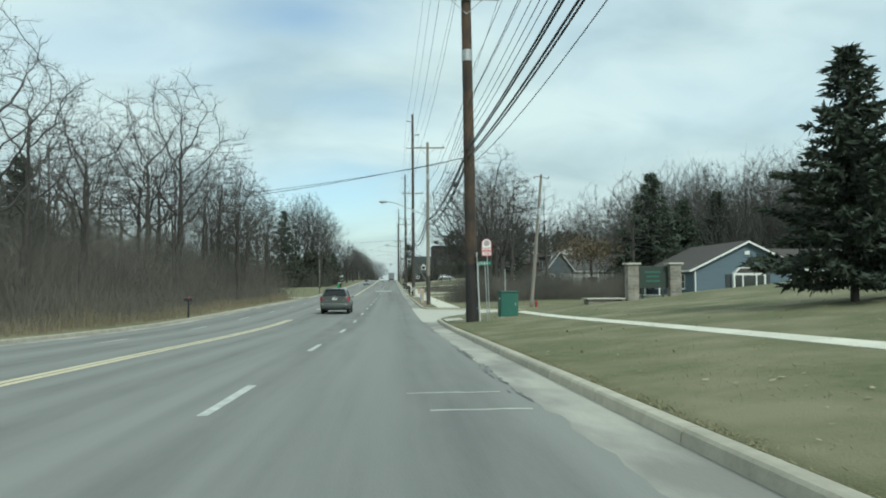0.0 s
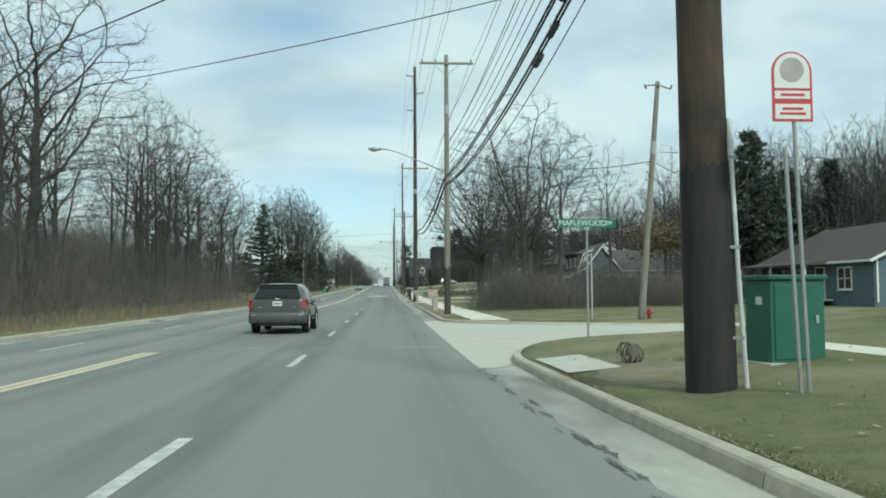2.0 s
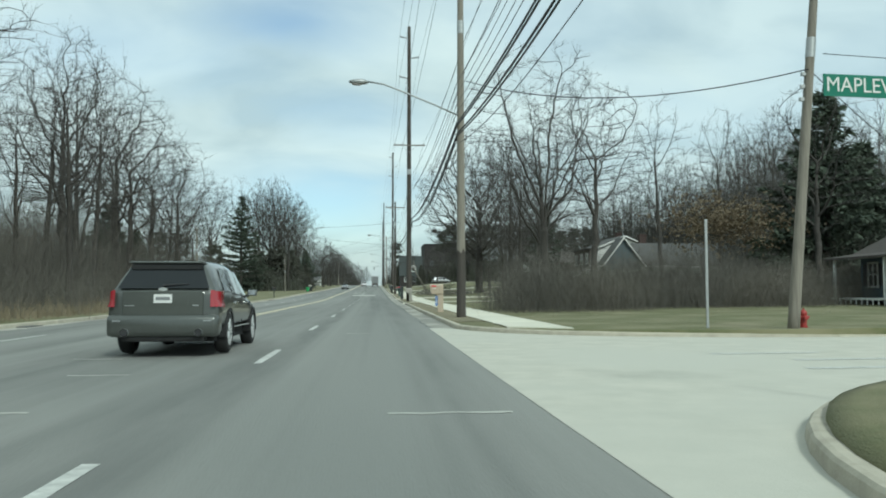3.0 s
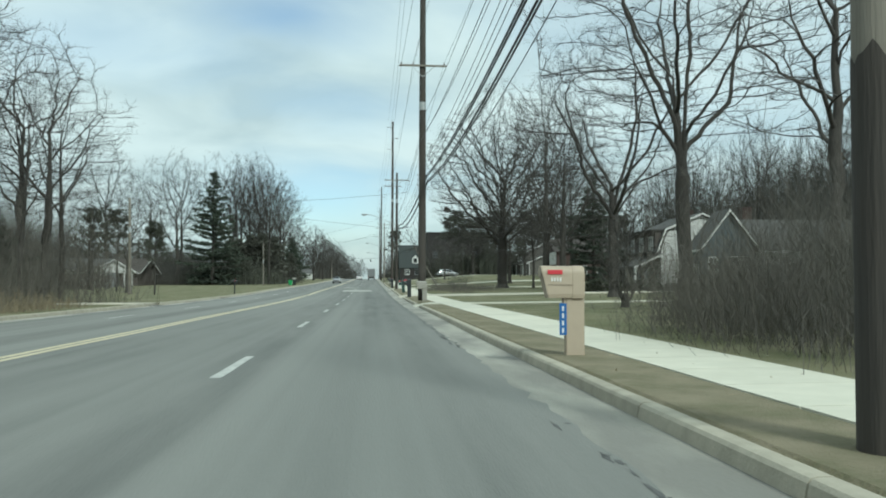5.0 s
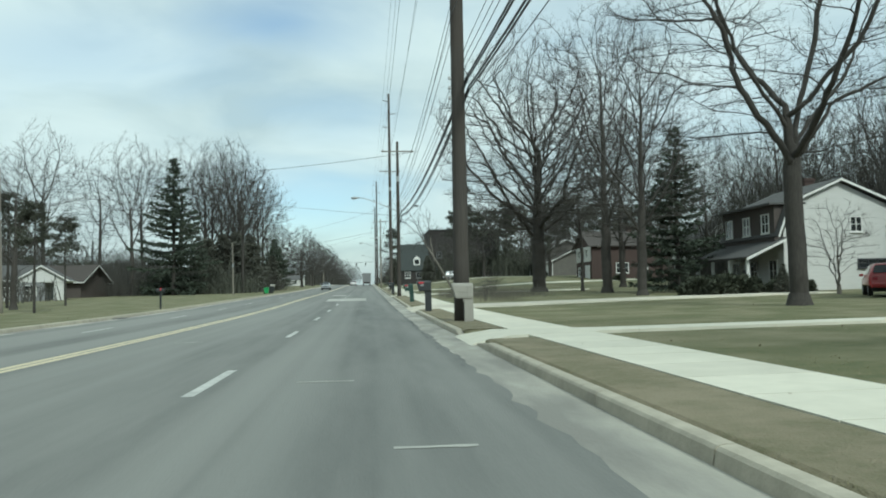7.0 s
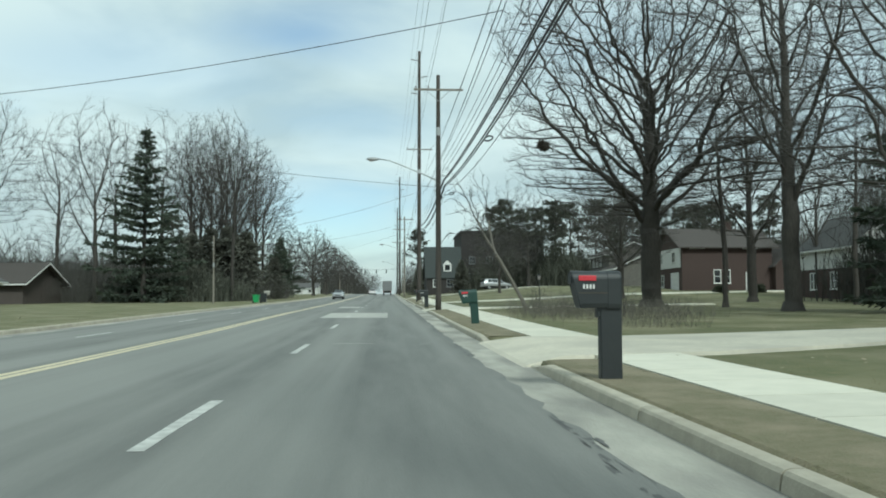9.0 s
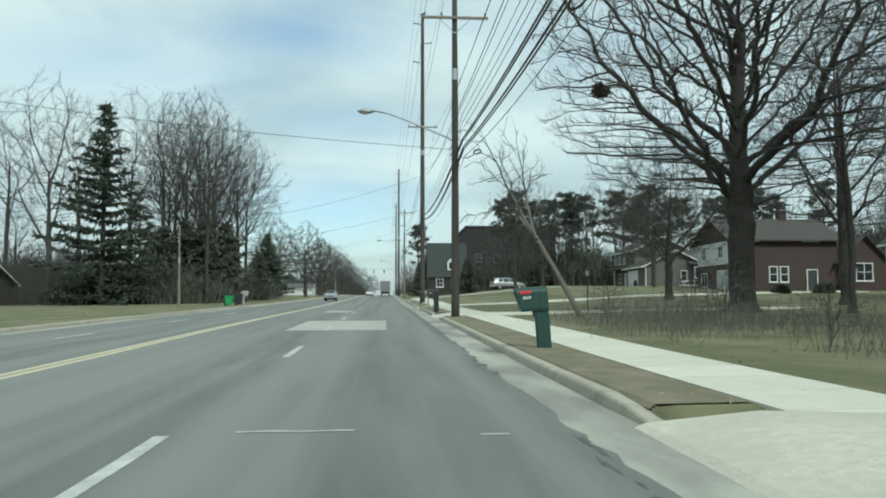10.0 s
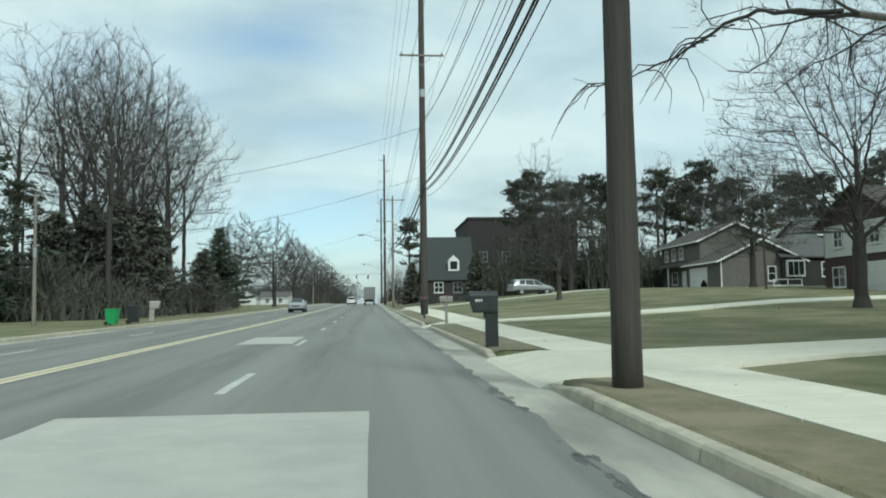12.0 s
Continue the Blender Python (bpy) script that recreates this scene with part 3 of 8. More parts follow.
# ---- road markings, patches and cracks ----
def build_markings():
    group = "lane dashes"
    for y in [-3.0, 9.35, 21.2, 33.9, 45.9, 57.5, 69.2, 82.2, 95.1, 107.8, 120.4, 132.2, 143.6, 156.3, 167.4, 178.7, 191.0] + [203.2 + 12.2 * i for i in range(14)]:
        ob = strip("lane_dash", M_WHITE_LINE, [-2.22, -2.07], span(y, y + 3.3, 1.1), 0.010, edge=0.012)
        tagged(ob, "worn white dash painted between two lanes", "road marking", group, "structure")
    for y in [2.0 + 12.4 * i for i in range(24)]:
        ob = strip("lane_dash", M_WHITE_LINE, [-9.62, -9.5], span(y, y + 3.3, 1.1), 0.010, edge=0.012)
        tagged(ob, "faded white dash painted between two oncoming lanes", "road marking", group, "structure")
    for a, b in ((-60, 50.5), (69.5, 420)):
        for x in (-6.37, -6.13):
            ob = strip("centre_line", M_YELLOW_LINE, [x - 0.085, x + 0.085], span(a, b, 3), 0.010, edge=0.01)
            tagged(ob, "worn yellow centre line", "road marking", "double centre line", "structure")
    for x0, x1, y0, y1 in ((-3.55, -0.03, 167.6, 176.6), (-4.1, -2.4, 192.2, 197.0)):
        ob = strip("road_patch", M_PATCH, [x0, (x0 + x1) / 2, x1], span(y0, y1, 1.0), 0.008, edge=0.012)
        tagged(ob, "pale rectangular repair patch in the asphalt", "road patch", kind="structure")
    for x0, x1, y in ((-1.5, -0.36, 147.0), (0.84, 1.12, 146.7), (0.05, 1.36, 51.4), (0.44, 1.65, 9.4), (-0.9, -0.1, 109.0), (0.3, 1.0, 104.0), (0.2, 1.5, 11.2), (-5.1, -4.6, 52.0), (-4.3, -3.7, 51.8), (-5.7, -4.8, 58.6), (-4.7, -3.8, 55.6), (-0.9, -0.2, 67.0), (-4.9, -4.2, 119.0)):
        verts, faces = [], []
        for i, px in enumerate(span(x0, x1, 0.12)):
            mid, half = y + 0.08 + 0.06 * noise.noise((px * 3, y, 1.0)), 0.04 + 0.05 * abs(noise.noise((px * 5, y, 4.0)))
            verts += [(px, mid - half, road_z(mid) + 0.011), (px, mid + half, road_z(mid) + 0.011)]
            if i:
                faces.append((2 * i - 2, 2 * i, 2 * i + 1, 2 * i - 1))
        ob = mesh_object("crack_seal", verts, faces, M_PATCH)
        tagged(ob, "short pale mended crack across the lane", "crack", kind="structure")
    for x0, x1, y in ((6.5, 8.7, 58.5), (6.8, 8.9, 55.5), (7.4, 9.4, 57.0)):
        ob = strip("stop_bar", M_WHITE_LINE, span(x0, x1, 0.5), [y - 0.12, y + 0.12], 0.006, zfun=side_road_z)
        tagged(ob, "faded white bar painted on the side street", "road marking", kind="structure")
    rng = random.Random(5)
    for k in range(6):
        # hairline cracks
        x, y = rng.uniform(-5.5, 1.5), rng.uniform(2, 215)
        if 44 < y < 72:
            continue
        pts, along = [], rng.random() < 0.7
        for i in range(9 if along else 5):
            pts.append((x, y))
            x += rng.uniform(-0.09, 0.09) if along else rng.uniform(0.12, 0.25)
            y += rng.uniform(0.25, 0.5) if along else rng.uniform(-0.06, 0.06)
        verts, faces = [], []
        for i, (px, py) in enumerate(pts):
            w = 0.004 + 0.005 * rng.random()
            dx, dy = (w, 0) if along else (0, w)
            verts += [(px - dx, py - dy, road_z(py) + 0.0095), (px + dx, py + dy, road_z(py) + 0.0095)]
            if i:
                faces.append((2 * i - 2, 2 * i - 1, 2 * i + 1, 2 * i))
        tagged(mesh_object("crack", verts, faces, M_CRACK), "thin dark crack in the asphalt", "crack", kind="structure")


build_markings()


def crumbled_edge():
    """Broken asphalt along the gutter, dark bits and holes with ragged outlines."""
    rng = random.Random(77)
    verts, faces = [], []
    for _ in range(900):
        y = rng.uniform(0, 215)
        if 44.5 < y < 70.5 or noise.noise((y * 0.09, 4.0, 1.0)) < -0.08:
            continue
        x, long, wide = 1.73 + rng.gauss(0, 0.05), rng.uniform(0.04, 0.35), rng.uniform(0.012, 0.05)
        first, n = len(verts), 14
        for k in range(n):
            a = k * 6.28319 / n
            q = rng.uniform(0.35, 1.35)
            px, py = x + math.cos(a) * wide * q, y + math.sin(a) * long * q
            verts.append((px, py, road_z(py) + 0.0085))
        verts.append((x, y, road_z(y) + 0.0085))
        faces += [(first + k, first + (k + 1) % n, first + n) for k in range(n)]
    tagged(mesh_object("crumbled_edge", verts, faces, M_CRACK), "dark crumbled bits along the asphalt edge", "road edge", kind="stuff")


crumbled_edge()


# ---- pavements and drives ----
def slab_run(holder, x0, x1, ys, lift=0.03):
    """Cast panels with open joints between them."""
    for a, b in zip(ys[:-1], ys[1:]):
        a2, b2 = a + 0.012, b - 0.012
        verts = []
        for x, y in ((x0, a2), (x1, a2), (x1, b2), (x0, b2)):
            verts.append((x, y, lawn_z(x, y) + lift))
        verts += [(x, y, z - 0.16) for x, y, z in verts]
        faces = [(0, 1, 2, 3), (0, 4, 5, 1), (1, 5, 6, 2), (2, 6, 7, 3), (3, 7, 4, 0)]
        mesh_object("slab", verts, faces, M_SLAB, parent=holder)


def build_pavements():
    p1 = tagged(new("pavement_1"), "narrow pale concrete footpath across the corner lawn", "pavement", kind="structure")
    slab_run(p1, 6.90, 7.45, span(-14, 45, 1.5), 0.015)
    p2 = tagged(new("pavement_2"), "pale concrete pavement set back behind a grass verge", "pavement", kind="structure")
    slab_run(p2, 3.85, 5.5, span(70.0, 262, 1.6), 0.03)
    # ramp at the side street
    verts, faces = [], []
    for j in range(5):
        for i in range(4):
            u = j / 4
            x = 3.85 + 1.65 * i / 3
            y0 = 67.0 - 1.5 * i / 3
            y = y0 + (69.98 - y0) * u
            verts.append((x, y, lawn_z(x, y) + 0.03))
            if i and j:
                q = 4 * j + i
                faces.append((q - 5, q - 4, q, q - 1))
    for x, y in ((3.85, 67.0), (4.4, 66.5), (4.95, 66.0), (5.5, 65.5)):
        verts.append((x, y - 0.03, road_z(y) + 0.04))
    faces += [(20 + i, 21 + i, 1 + i, i) for i in range(3)]
    ob = mesh_object("pavement_3", verts, faces, M_SLAB)
    tagged(ob, "pale concrete ramp down to the side street", "pavement", kind="structure")

    def drive(name, pts, width, material, label, lift=0.035):
        verts, faces = [], []
        if pts[0][0] == 2.7:
            # the apron laps over the lowered kerb
            pts = [(2.40, pts[0][1]), (2.53, pts[0][1])] + pts[1:]
            width = [width[0]] + width if isinstance(width, list) else width
        wide = list(width) if isinstance(width, list) else [width] * len(pts)
        fine_pts, width = [pts[0]], [wide[0]]
        for (p, q), (u, v) in zip(zip(pts[:-1], pts[1:]), zip(wide[:-1], wide[1:])):
            n = max(1, int(math.hypot(q[0] - p[0], q[1] - p[1]) / 1.5))
            fine_pts += [(p[0] + (q[0] - p[0]) * i / n, p[1] + (q[1] - p[1]) * i / n) for i in range(1, n + 1)]
            width += [u + (v - u) * i / n for i in range(1, n + 1)]
        pts = fine_pts
        for j, (x, y) in enumerate(pts):
            a, b = pts[max(j - 1, 0)], pts[min(j + 1, len(pts) - 1)]
            d = Vector((b[0] - a[0], b[1] - a[1])).normalized()
            w = width[j]
            for s in (-1.02, -1, -0.33, 0.33, 1, 1.02):
                px, py = x - d.y * w / 2 * s, y + d.x * w / 2 * s
                z = lawn_z(px, py) + lift if px > 3.4 else road_z(py) + 0.045 + (lawn_z(3.4, py) + lift - road_z(py) - 0.045) * smooth_step(2.6, 3.4, px)
                if -12 < px < 2.45:
                    z = road_z(py) - 0.01
                if px < -12:
                    z = lawn_z(px, py) + lift
                verts.append((px, py, z - (0.12 if abs(s) > 1 else 0)))
            if j:
                for i in range(5):
                    q = 6 * j + i
                    faces.append((q - 6, q - 5, q + 1, q))
        tagged(mesh_object(name, verts, faces, material), label, "drive", kind="structure")
    drive("drive_1", [(x, 117.4) for x in (2.7, 3.4, 3.9, 6, 9, 13, 18, 24, 30, 36)], [3.4, 3.0, 2.6, 1.5, 1.3, 1.3, 1.3, 1.3, 1.3, 1.3], M_SLAB, "pale concrete path across the lawn to a house")
    drive("drive_2", [(2.7, 143.5), (3.4, 143.5), (4.5, 143.4), (6, 143.4), (9, 144.2), (13, 145.6), (18, 147.0), (24, 148), (30, 149)], [7.2, 6.6, 6.2, 5.8, 5.0, 4.2, 4.0, 4.0, 4.0], M_GRAVEL, "pale gravel drive beside the pavement", 0.04)
    drive("drive_3", [(2.7, 181.4), (3.4, 181.4), (4.5, 181.3), (6, 181.6), (8, 182.2), (11, 183.0), (16, 184), (24, 185)], [5.6, 5.2, 4.8, 3.6, 3.0, 2.8, 2.8, 2.8], M_SLAB, "pale concrete drive beside the pavement", 0.04)
    drive("drive_4", [(2.7, 248.5), (3.4, 248.5), (6, 248.4), (12, 248), (20, 247), (28, 246.4), (34, 246.2), (50, 246)], 4.2, M_CONCRETE, "concrete drive leading to a garage", 0.04)
    drive("drive_5", [(2.7, 205), (3.4, 205), (6, 205), (12, 206), (18, 207.5), (30, 210), (45, 213)], 2.2, M_SLAB, "pale concrete path across the lawn", 0.04)
    drive("drive_6", [(-12.6, 118), (-18, 118.5), (-26, 120), (-40, 124)], 3.6, M_GRAVEL, "gravel drive into the trees", 0.03)
    # cover slab by the corner
    ob = strip("inlet_cover", M_CONCRETE, span(2.85, 3.75, 0.3), span(42.0, 45.0, 0.5), 0.02, edge=0.02, zfun=lawn_z)
    tagged(ob, "flat concrete drain cover behind the kerb", "drain cover", kind="structure")
    for x, y in ((-12.35, 73.0), (-12.3, 118.5), (-12.3, 139.5)):
        ob = part("storm_drain", box(B(), -0.22, 0.22, -0.7, 0.7, -0.1, 0.03, 0.015), M_CRACK, None, m=pose(x, y, road_z(y)))
        tagged(ob, "dark iron storm drain in the gutter", "drain", kind="structure")


build_pavements()


def build_verges():
    """Thin worn grass on soil between kerb and pavement, broken by the drives."""
    edges = [71.5] + [e for a, b in APRONS for e in (a - 0.5, b + 0.5)] + [262.0]
    for a, b in zip(edges[::2], edges[1::2]):
        ob = strip("verge", M_THIN_GRASS, [2.72, 2.80, 3.1, 3.5, 3.83], span(a, b, 1.0), 0.018, edge=0.015, zfun=lambda x, y: lawn_z(x, y) - (0.05 if x < 2.77 else 0.0))
        tagged(ob, "thin worn grass on brown soil between kerb and pavement", "verge", kind="structure")


build_verges()



# ---- plants ----
def tube_mesh(segments, sides):
    """Tapered tubes from rows of x0, y0, z0, x1, y1, z1, r0, r1."""
    s = np.array(segments, float).reshape(-1, 8)
    p0, p1, r0, r1 = s[:, :3], s[:, 3:6], s[:, 6], s[:, 7]
    d = p1 - p0
    d /= np.linalg.norm(d, axis=1, keepdims=True) + 1e-9
    ref = np.where(np.abs(d[:, 2:3]) < 0.9, [[0, 0, 1.0]], [[1.0, 0, 0]])
    u = np.cross(d, ref)
    u /= np.linalg.norm(u, axis=1, keepdims=True) + 1e-9
    v = np.cross(d, u)
    ang = np.arange(sides) * 2 * np.pi / sides
    ring = u[:, None] * np.cos(ang)[None, :, None] + v[:, None] * np.sin(ang)[None, :, None]
    a = p0[:, None] + ring * r0[:, None, None]
    b = p1[:, None] + ring * r1[:, None, None]
    verts = np.concatenate([a, b], 1).reshape(-1, 3)
    i = np.arange(sides)
    j = (i + 1) % sides
    one = np.concatenate([np.stack([i, j, j + sides], 1), np.stack([i, j + sides, i + sides], 1)])
    tris = (one[None] + (np.arange(len(s)) * 2 * sides)[:, None, None]).reshape(-1, 3)
    return verts, tris


def sweep_mesh(points, radii, sides):
    """One unbroken tube through points, with a radius at each."""
    p = np.array([tuple(q) for q in points], float)
    r = np.broadcast_to(np.asarray(radii, float), (len(p),))
    d = np.gradient(p, axis=0)
    d /= np.linalg.norm(d, axis=1, keepdims=True) + 1e-9
    ref = np.where(np.abs(d[:, 2:3]) < 0.9, [[0, 0, 1.0]], [[1.0, 0, 0]])
    u = np.cross(d, ref)
    u /= np.linalg.norm(u, axis=1, keepdims=True) + 1e-9
    v = np.cross(d, u)
    ang = np.arange(sides) * 2 * np.pi / sides
    verts = (p[:, None] + (u[:, None] * np.cos(ang)[None, :, None] + v[:, None] * np.sin(ang)[None, :, None]) * r[:, None, None]).reshape(-1, 3)
    i = np.arange(sides)
    j = (i + 1) % sides
    one = np.concatenate([np.stack([i, j, j + sides], 1), np.stack([i, j + sides, i + sides], 1)])
    tris = (one[None] + (np.arange(len(p) - 1) * sides)[:, None, None]).reshape(-1, 3)
    n = len(p) * sides
    caps = [(0, k + 1, k) for k in range(1, sides - 1)] + [(n - sides, n - sides + k, n - sides + k + 1) for k in range(1, sides - 1)]
    return verts, np.concatenate([tris, np.array(caps)])


def wander(rng, points, step, sway):
    """A limb's line through guide points, cut into even steps with a slow sway."""
    p = [Vector(q) for q in points]
    length = [0.0]
    for u, v in zip(p[:-1], p[1:]):
        length.append(length[-1] + (v - u).length)
    n = max(2, int(length[-1] / step))
    out, off = [], Vector()
    for i in range(n + 1):
        s = length[-1] * i / n
        k = max(j for j in range(len(p) - 1) if length[j] <= s + 1e-6)
        f = (s - length[k]) / max(length[k + 1] - length[k], 1e-6)
        out.append(p[k].lerp(p[k + 1], f) + off)
        off = off * 0.9 + Vector((rng.gauss(0, sway), rng.gauss(0, sway), rng.gauss(0, sway * 0.5)))
    return out


def grow(seed, height, clear, spread, limbs, tilt, trunk_r, leader=0.8, widest=0.75, n=900, step=0.55, kill=0.85, reach=3.2, up=0.18, wobble=0.16, tip_r=0.008, twigs=2.0, twig=0.8, guides=(), sway=0.05, curl=0.5, taper=0.58, droop=0.05):
    """The wood of a leafless tree that fills its crown's outline: rows of limbs and rows of twigs. The trunk is bare up to clear, limbs leave it at tilt from upright and curl up."""
    rng, nr = random.Random(seed), np.random.default_rng(seed)
    lean = (rng.uniform(-0.4, 0.4), rng.uniform(-0.4, 0.4))
    lines = [(-1, wander(rng, [(0, 0, -0.3), (0, 0, clear * 0.6), (lean[0], lean[1], height * leader)], step, sway * 0.5))]
    lines += [(-2, wander(rng, g, step, sway)) for g in guides]
    turn = rng.uniform(0, 6.28)
    for k in range(limbs):
        f = (k + rng.uniform(0.1, 0.9)) / limbs
        z = clear + (height * leader - clear) * f * 0.85
        a = turn + k * 2.4 + rng.uniform(-0.4, 0.4)
        u = (z - clear) / (height - clear)
        long = spread * (1.05 - 0.6 * u) * rng.uniform(0.7, 1.05)
        t0 = tilt * rng.uniform(0.75, 1.2)
        t1 = t0 * (1 - curl)
        o = Vector((lean[0] * z / height, lean[1] * z / height, z))
        way = Vector((math.cos(a), math.sin(a), 0))
        p1 = o + (way * math.sin(t0) + Vector((0, 0, math.cos(t0)))) * long * 0.5
        p2 = p1 + (way * math.sin((t0 + t1) / 2) + Vector((0, 0, math.cos((t0 + t1) / 2)))) * long * 0.4
        p3 = p2 + (way * math.sin(t1) + Vector((0, 0, math.cos(t1)))) * long * 0.3
        lines.append((-2, wander(rng, [o, p1, p2, p3], step, sway)))
    pos, parent = [], []
    for kind, line in lines:
        first = -1
        if kind == -2:
            near = np.array([tuple(q) for q in pos])
            first = int(np.argmin(((near - np.array(line[0])) ** 2).sum(1)))
            line = line[1:]
        for q in line:
            parent.append(first)
            first = len(pos)
            pos.append(np.array(q))
    # points of the air that the crown reaches for
    u = nr.random(n * 4)
    r = spread * (0.12 + np.sin(np.pi * np.clip(u, 0.0, 1.0) ** widest) ** 0.75)
    ang, rad = nr.uniform(0, 6.283, n * 4), np.sqrt(nr.uniform(0.02, 1.0, n * 4))
    lump = np.array([0.86 + 0.3 * noise.noise((math.cos(t) * 1.3, math.sin(t) * 1.3, v * 2.5 + seed)) for t, v in zip(ang, u)])
    air = np.stack([np.cos(ang) * r * rad * lump, np.sin(ang) * r * rad * lump, clear * 0.92 + (height - clear * 0.92) * u], 1)
    keep = nr.random(n * 4) < (r / r.max()) ** 2
    air = air[keep][:n]
    pos, parent = list(pos), list(parent)
    best, who = np.full(len(air), 1e9), np.zeros(len(air), int)

    def see(fresh):
        nonlocal best, who
        for i in fresh:
            d = ((air - pos[i]) ** 2).sum(1)
            m = d < best
            best[m], who[m] = d[m], i
    see(range(len(pos)))
    kids = {}
    for _ in range(70):
        live = (best < reach ** 2) & (best > kill ** 2)
        if not live.any():
            break
        pull = {}
        dirs = air[live] - np.array(pos)[who[live]]
        dirs /= np.linalg.norm(dirs, axis=1, keepdims=True)
        for i, d in zip(who[live], dirs):
            # a shoot never turns back on itself
            old = pos[i] - pos[parent[i]] if parent[i] >= 0 else np.array((0, 0, step))
            if d @ old > 0.15 * step:
                pull[i] = pull.get(i, 0) + d
        fresh = []
        for i, d in pull.items():
            if kids.get(i, 0) > 2:
                continue
            old = pos[i] - pos[parent[i]] if parent[i] >= 0 else np.array((0, 0, 1.0))
            d = d / (np.linalg.norm(d) + 1e-9) + old / (np.linalg.norm(old) + 1e-9) * 0.5 + nr.normal(0, wobble, 3) + (0, 0, up)
            kids[i] = kids.get(i, 0) + 1
            d = d / np.linalg.norm(d)
            d[2] = max(d[2], droop)
            parent.append(i)
            pos.append(pos[i] + d / np.linalg.norm(d) * step)
            fresh.append(len(pos) - 1)
        if not fresh:
            break
        see(fresh)
        gone = best <= kill ** 2
        air, best, who = air[~gone], best[~gone], who[~gone]
        if not len(air):
            break
    pos, parent = np.array(pos), np.array(parent)
    flow = np.zeros(len(pos))
    leaf = np.ones(len(pos), bool)
    leaf[parent[parent >= 0]] = False
    flow[leaf] = 1.0
    for i in range(len(pos) - 1, -1, -1):
        # children come after their parents but for the limbs, which join an older line
        if parent[i] >= 0:
            flow[parent[i]] += flow[i]
    rr = np.maximum(trunk_r * (flow / flow[0]) ** taper, tip_r)
    wood, fine = [], []
    for i in range(len(pos)):
        j = parent[i]
        if j < 0:
            continue
        d = pos[i] - pos[j]
        q = pos[i] + d / (np.linalg.norm(d) + 1e-9) * rr[i] * 0.4
        (wood if rr[i] > 0.045 else fine).append((*pos[j], *q, min(rr[j], rr[i] * 1.5), rr[i]))
    wood.append((0, 0, -0.3, 0, 0, 0.55, trunk_r * 1.75, trunk_r * 1.08))
    # twigs and their side twigs, each a thin tapering sliver
    slim = np.nonzero((rr < max(tip_r * 3.5, 0.035)) & (parent >= 0))[0]
    pick = slim[(nr.random(int(len(slim) * twigs)) * len(slim)).astype(int)]
    base = pos[pick]
    d = base - pos[parent[pick]]
    slivers = []
    long, thick = twig, tip_r * 0.9
    for level in range(2):
        d = d / (np.linalg.norm(d, axis=1, keepdims=True) + 1e-9) * 0.8 + nr.normal(0, 0.48, d.shape) + (0, 0, up)
        d /= np.linalg.norm(d, axis=1, keepdims=True)
        d[:, 2] = np.maximum(d[:, 2], droop - 0.1)
        d *= long * nr.uniform(0.4, 1.25, (len(d), 1))
        side = np.cross(d, nr.normal(0, 1, d.shape))
        side *= thick / (np.linalg.norm(side, axis=1, keepdims=True) + 1e-9)
        slivers.append(np.stack([base - side, base + side, base + d], 1).reshape(-1, 3))
        base = np.repeat(base, 2, 0) + np.repeat(d, 2, 0) * nr.uniform(0.25, 0.9, (len(d) * 2, 1))
        d = np.repeat(d, 2, 0)
        long, thick = long * 0.6, thick * 0.75
    return wood, np.array(fine).reshape(-1, 8), np.concatenate(slivers)


def tree_model(seed, label, bark=None, **shape):
    wood, fine, twigs = grow(seed, **shape)
    root = thing("tree", 0, 0, 0, label, "tree", "bare trees")
    v, t = tube_mesh(wood, 8)
    fast_mesh("trunk", v, t, bark or M_BARK, root, smooth=True)
    v, t = tube_mesh(fine, 3)
    v, t = np.concatenate([v, twigs]), np.concatenate([t, len(v) + np.arange(len(twigs)).reshape(-1, 3)])
    fast_mesh("crown", v, t, M_TWIG, root)
    return root


def sprays(rng, centres, ways, length, width, per, droop, flat=0.6):
    """Small flat needle sprays round points: arrays of vertices and triangles."""
    c = np.repeat(np.asarray(centres, float), per, 0)
    w = np.repeat(np.asarray(ways, float), per, 0)
    n = len(c)
    d = w + rng.normal(0, 0.65, (n, 3)) * (1, 1, flat)
    d[:, 2] -= droop
    d /= np.linalg.norm(d, axis=1, keepdims=True) + 1e-9
    s = np.cross(d, rng.normal(0, 1, (n, 3)))
    s /= np.linalg.norm(s, axis=1, keepdims=True) + 1e-9
    ll = length * rng.uniform(0.6, 1.3, (n, 1))
    ww = width * rng.uniform(0.6, 1.3, (n, 1))
    c = c + rng.normal(0, length * 0.24, (n, 3)) * (1, 1, flat * 0.6)
    verts = np.stack([c - s * ww * 0.3, c + d * ll * 0.45 + s * ww, c + d * ll, c + d * ll * 0.45 - s * ww], 1).reshape(-1, 3)
    k = np.arange(n)[:, None] * 4
    tris = np.concatenate([k + [0, 1, 2], k + [0, 2, 3]])
    return verts, tris


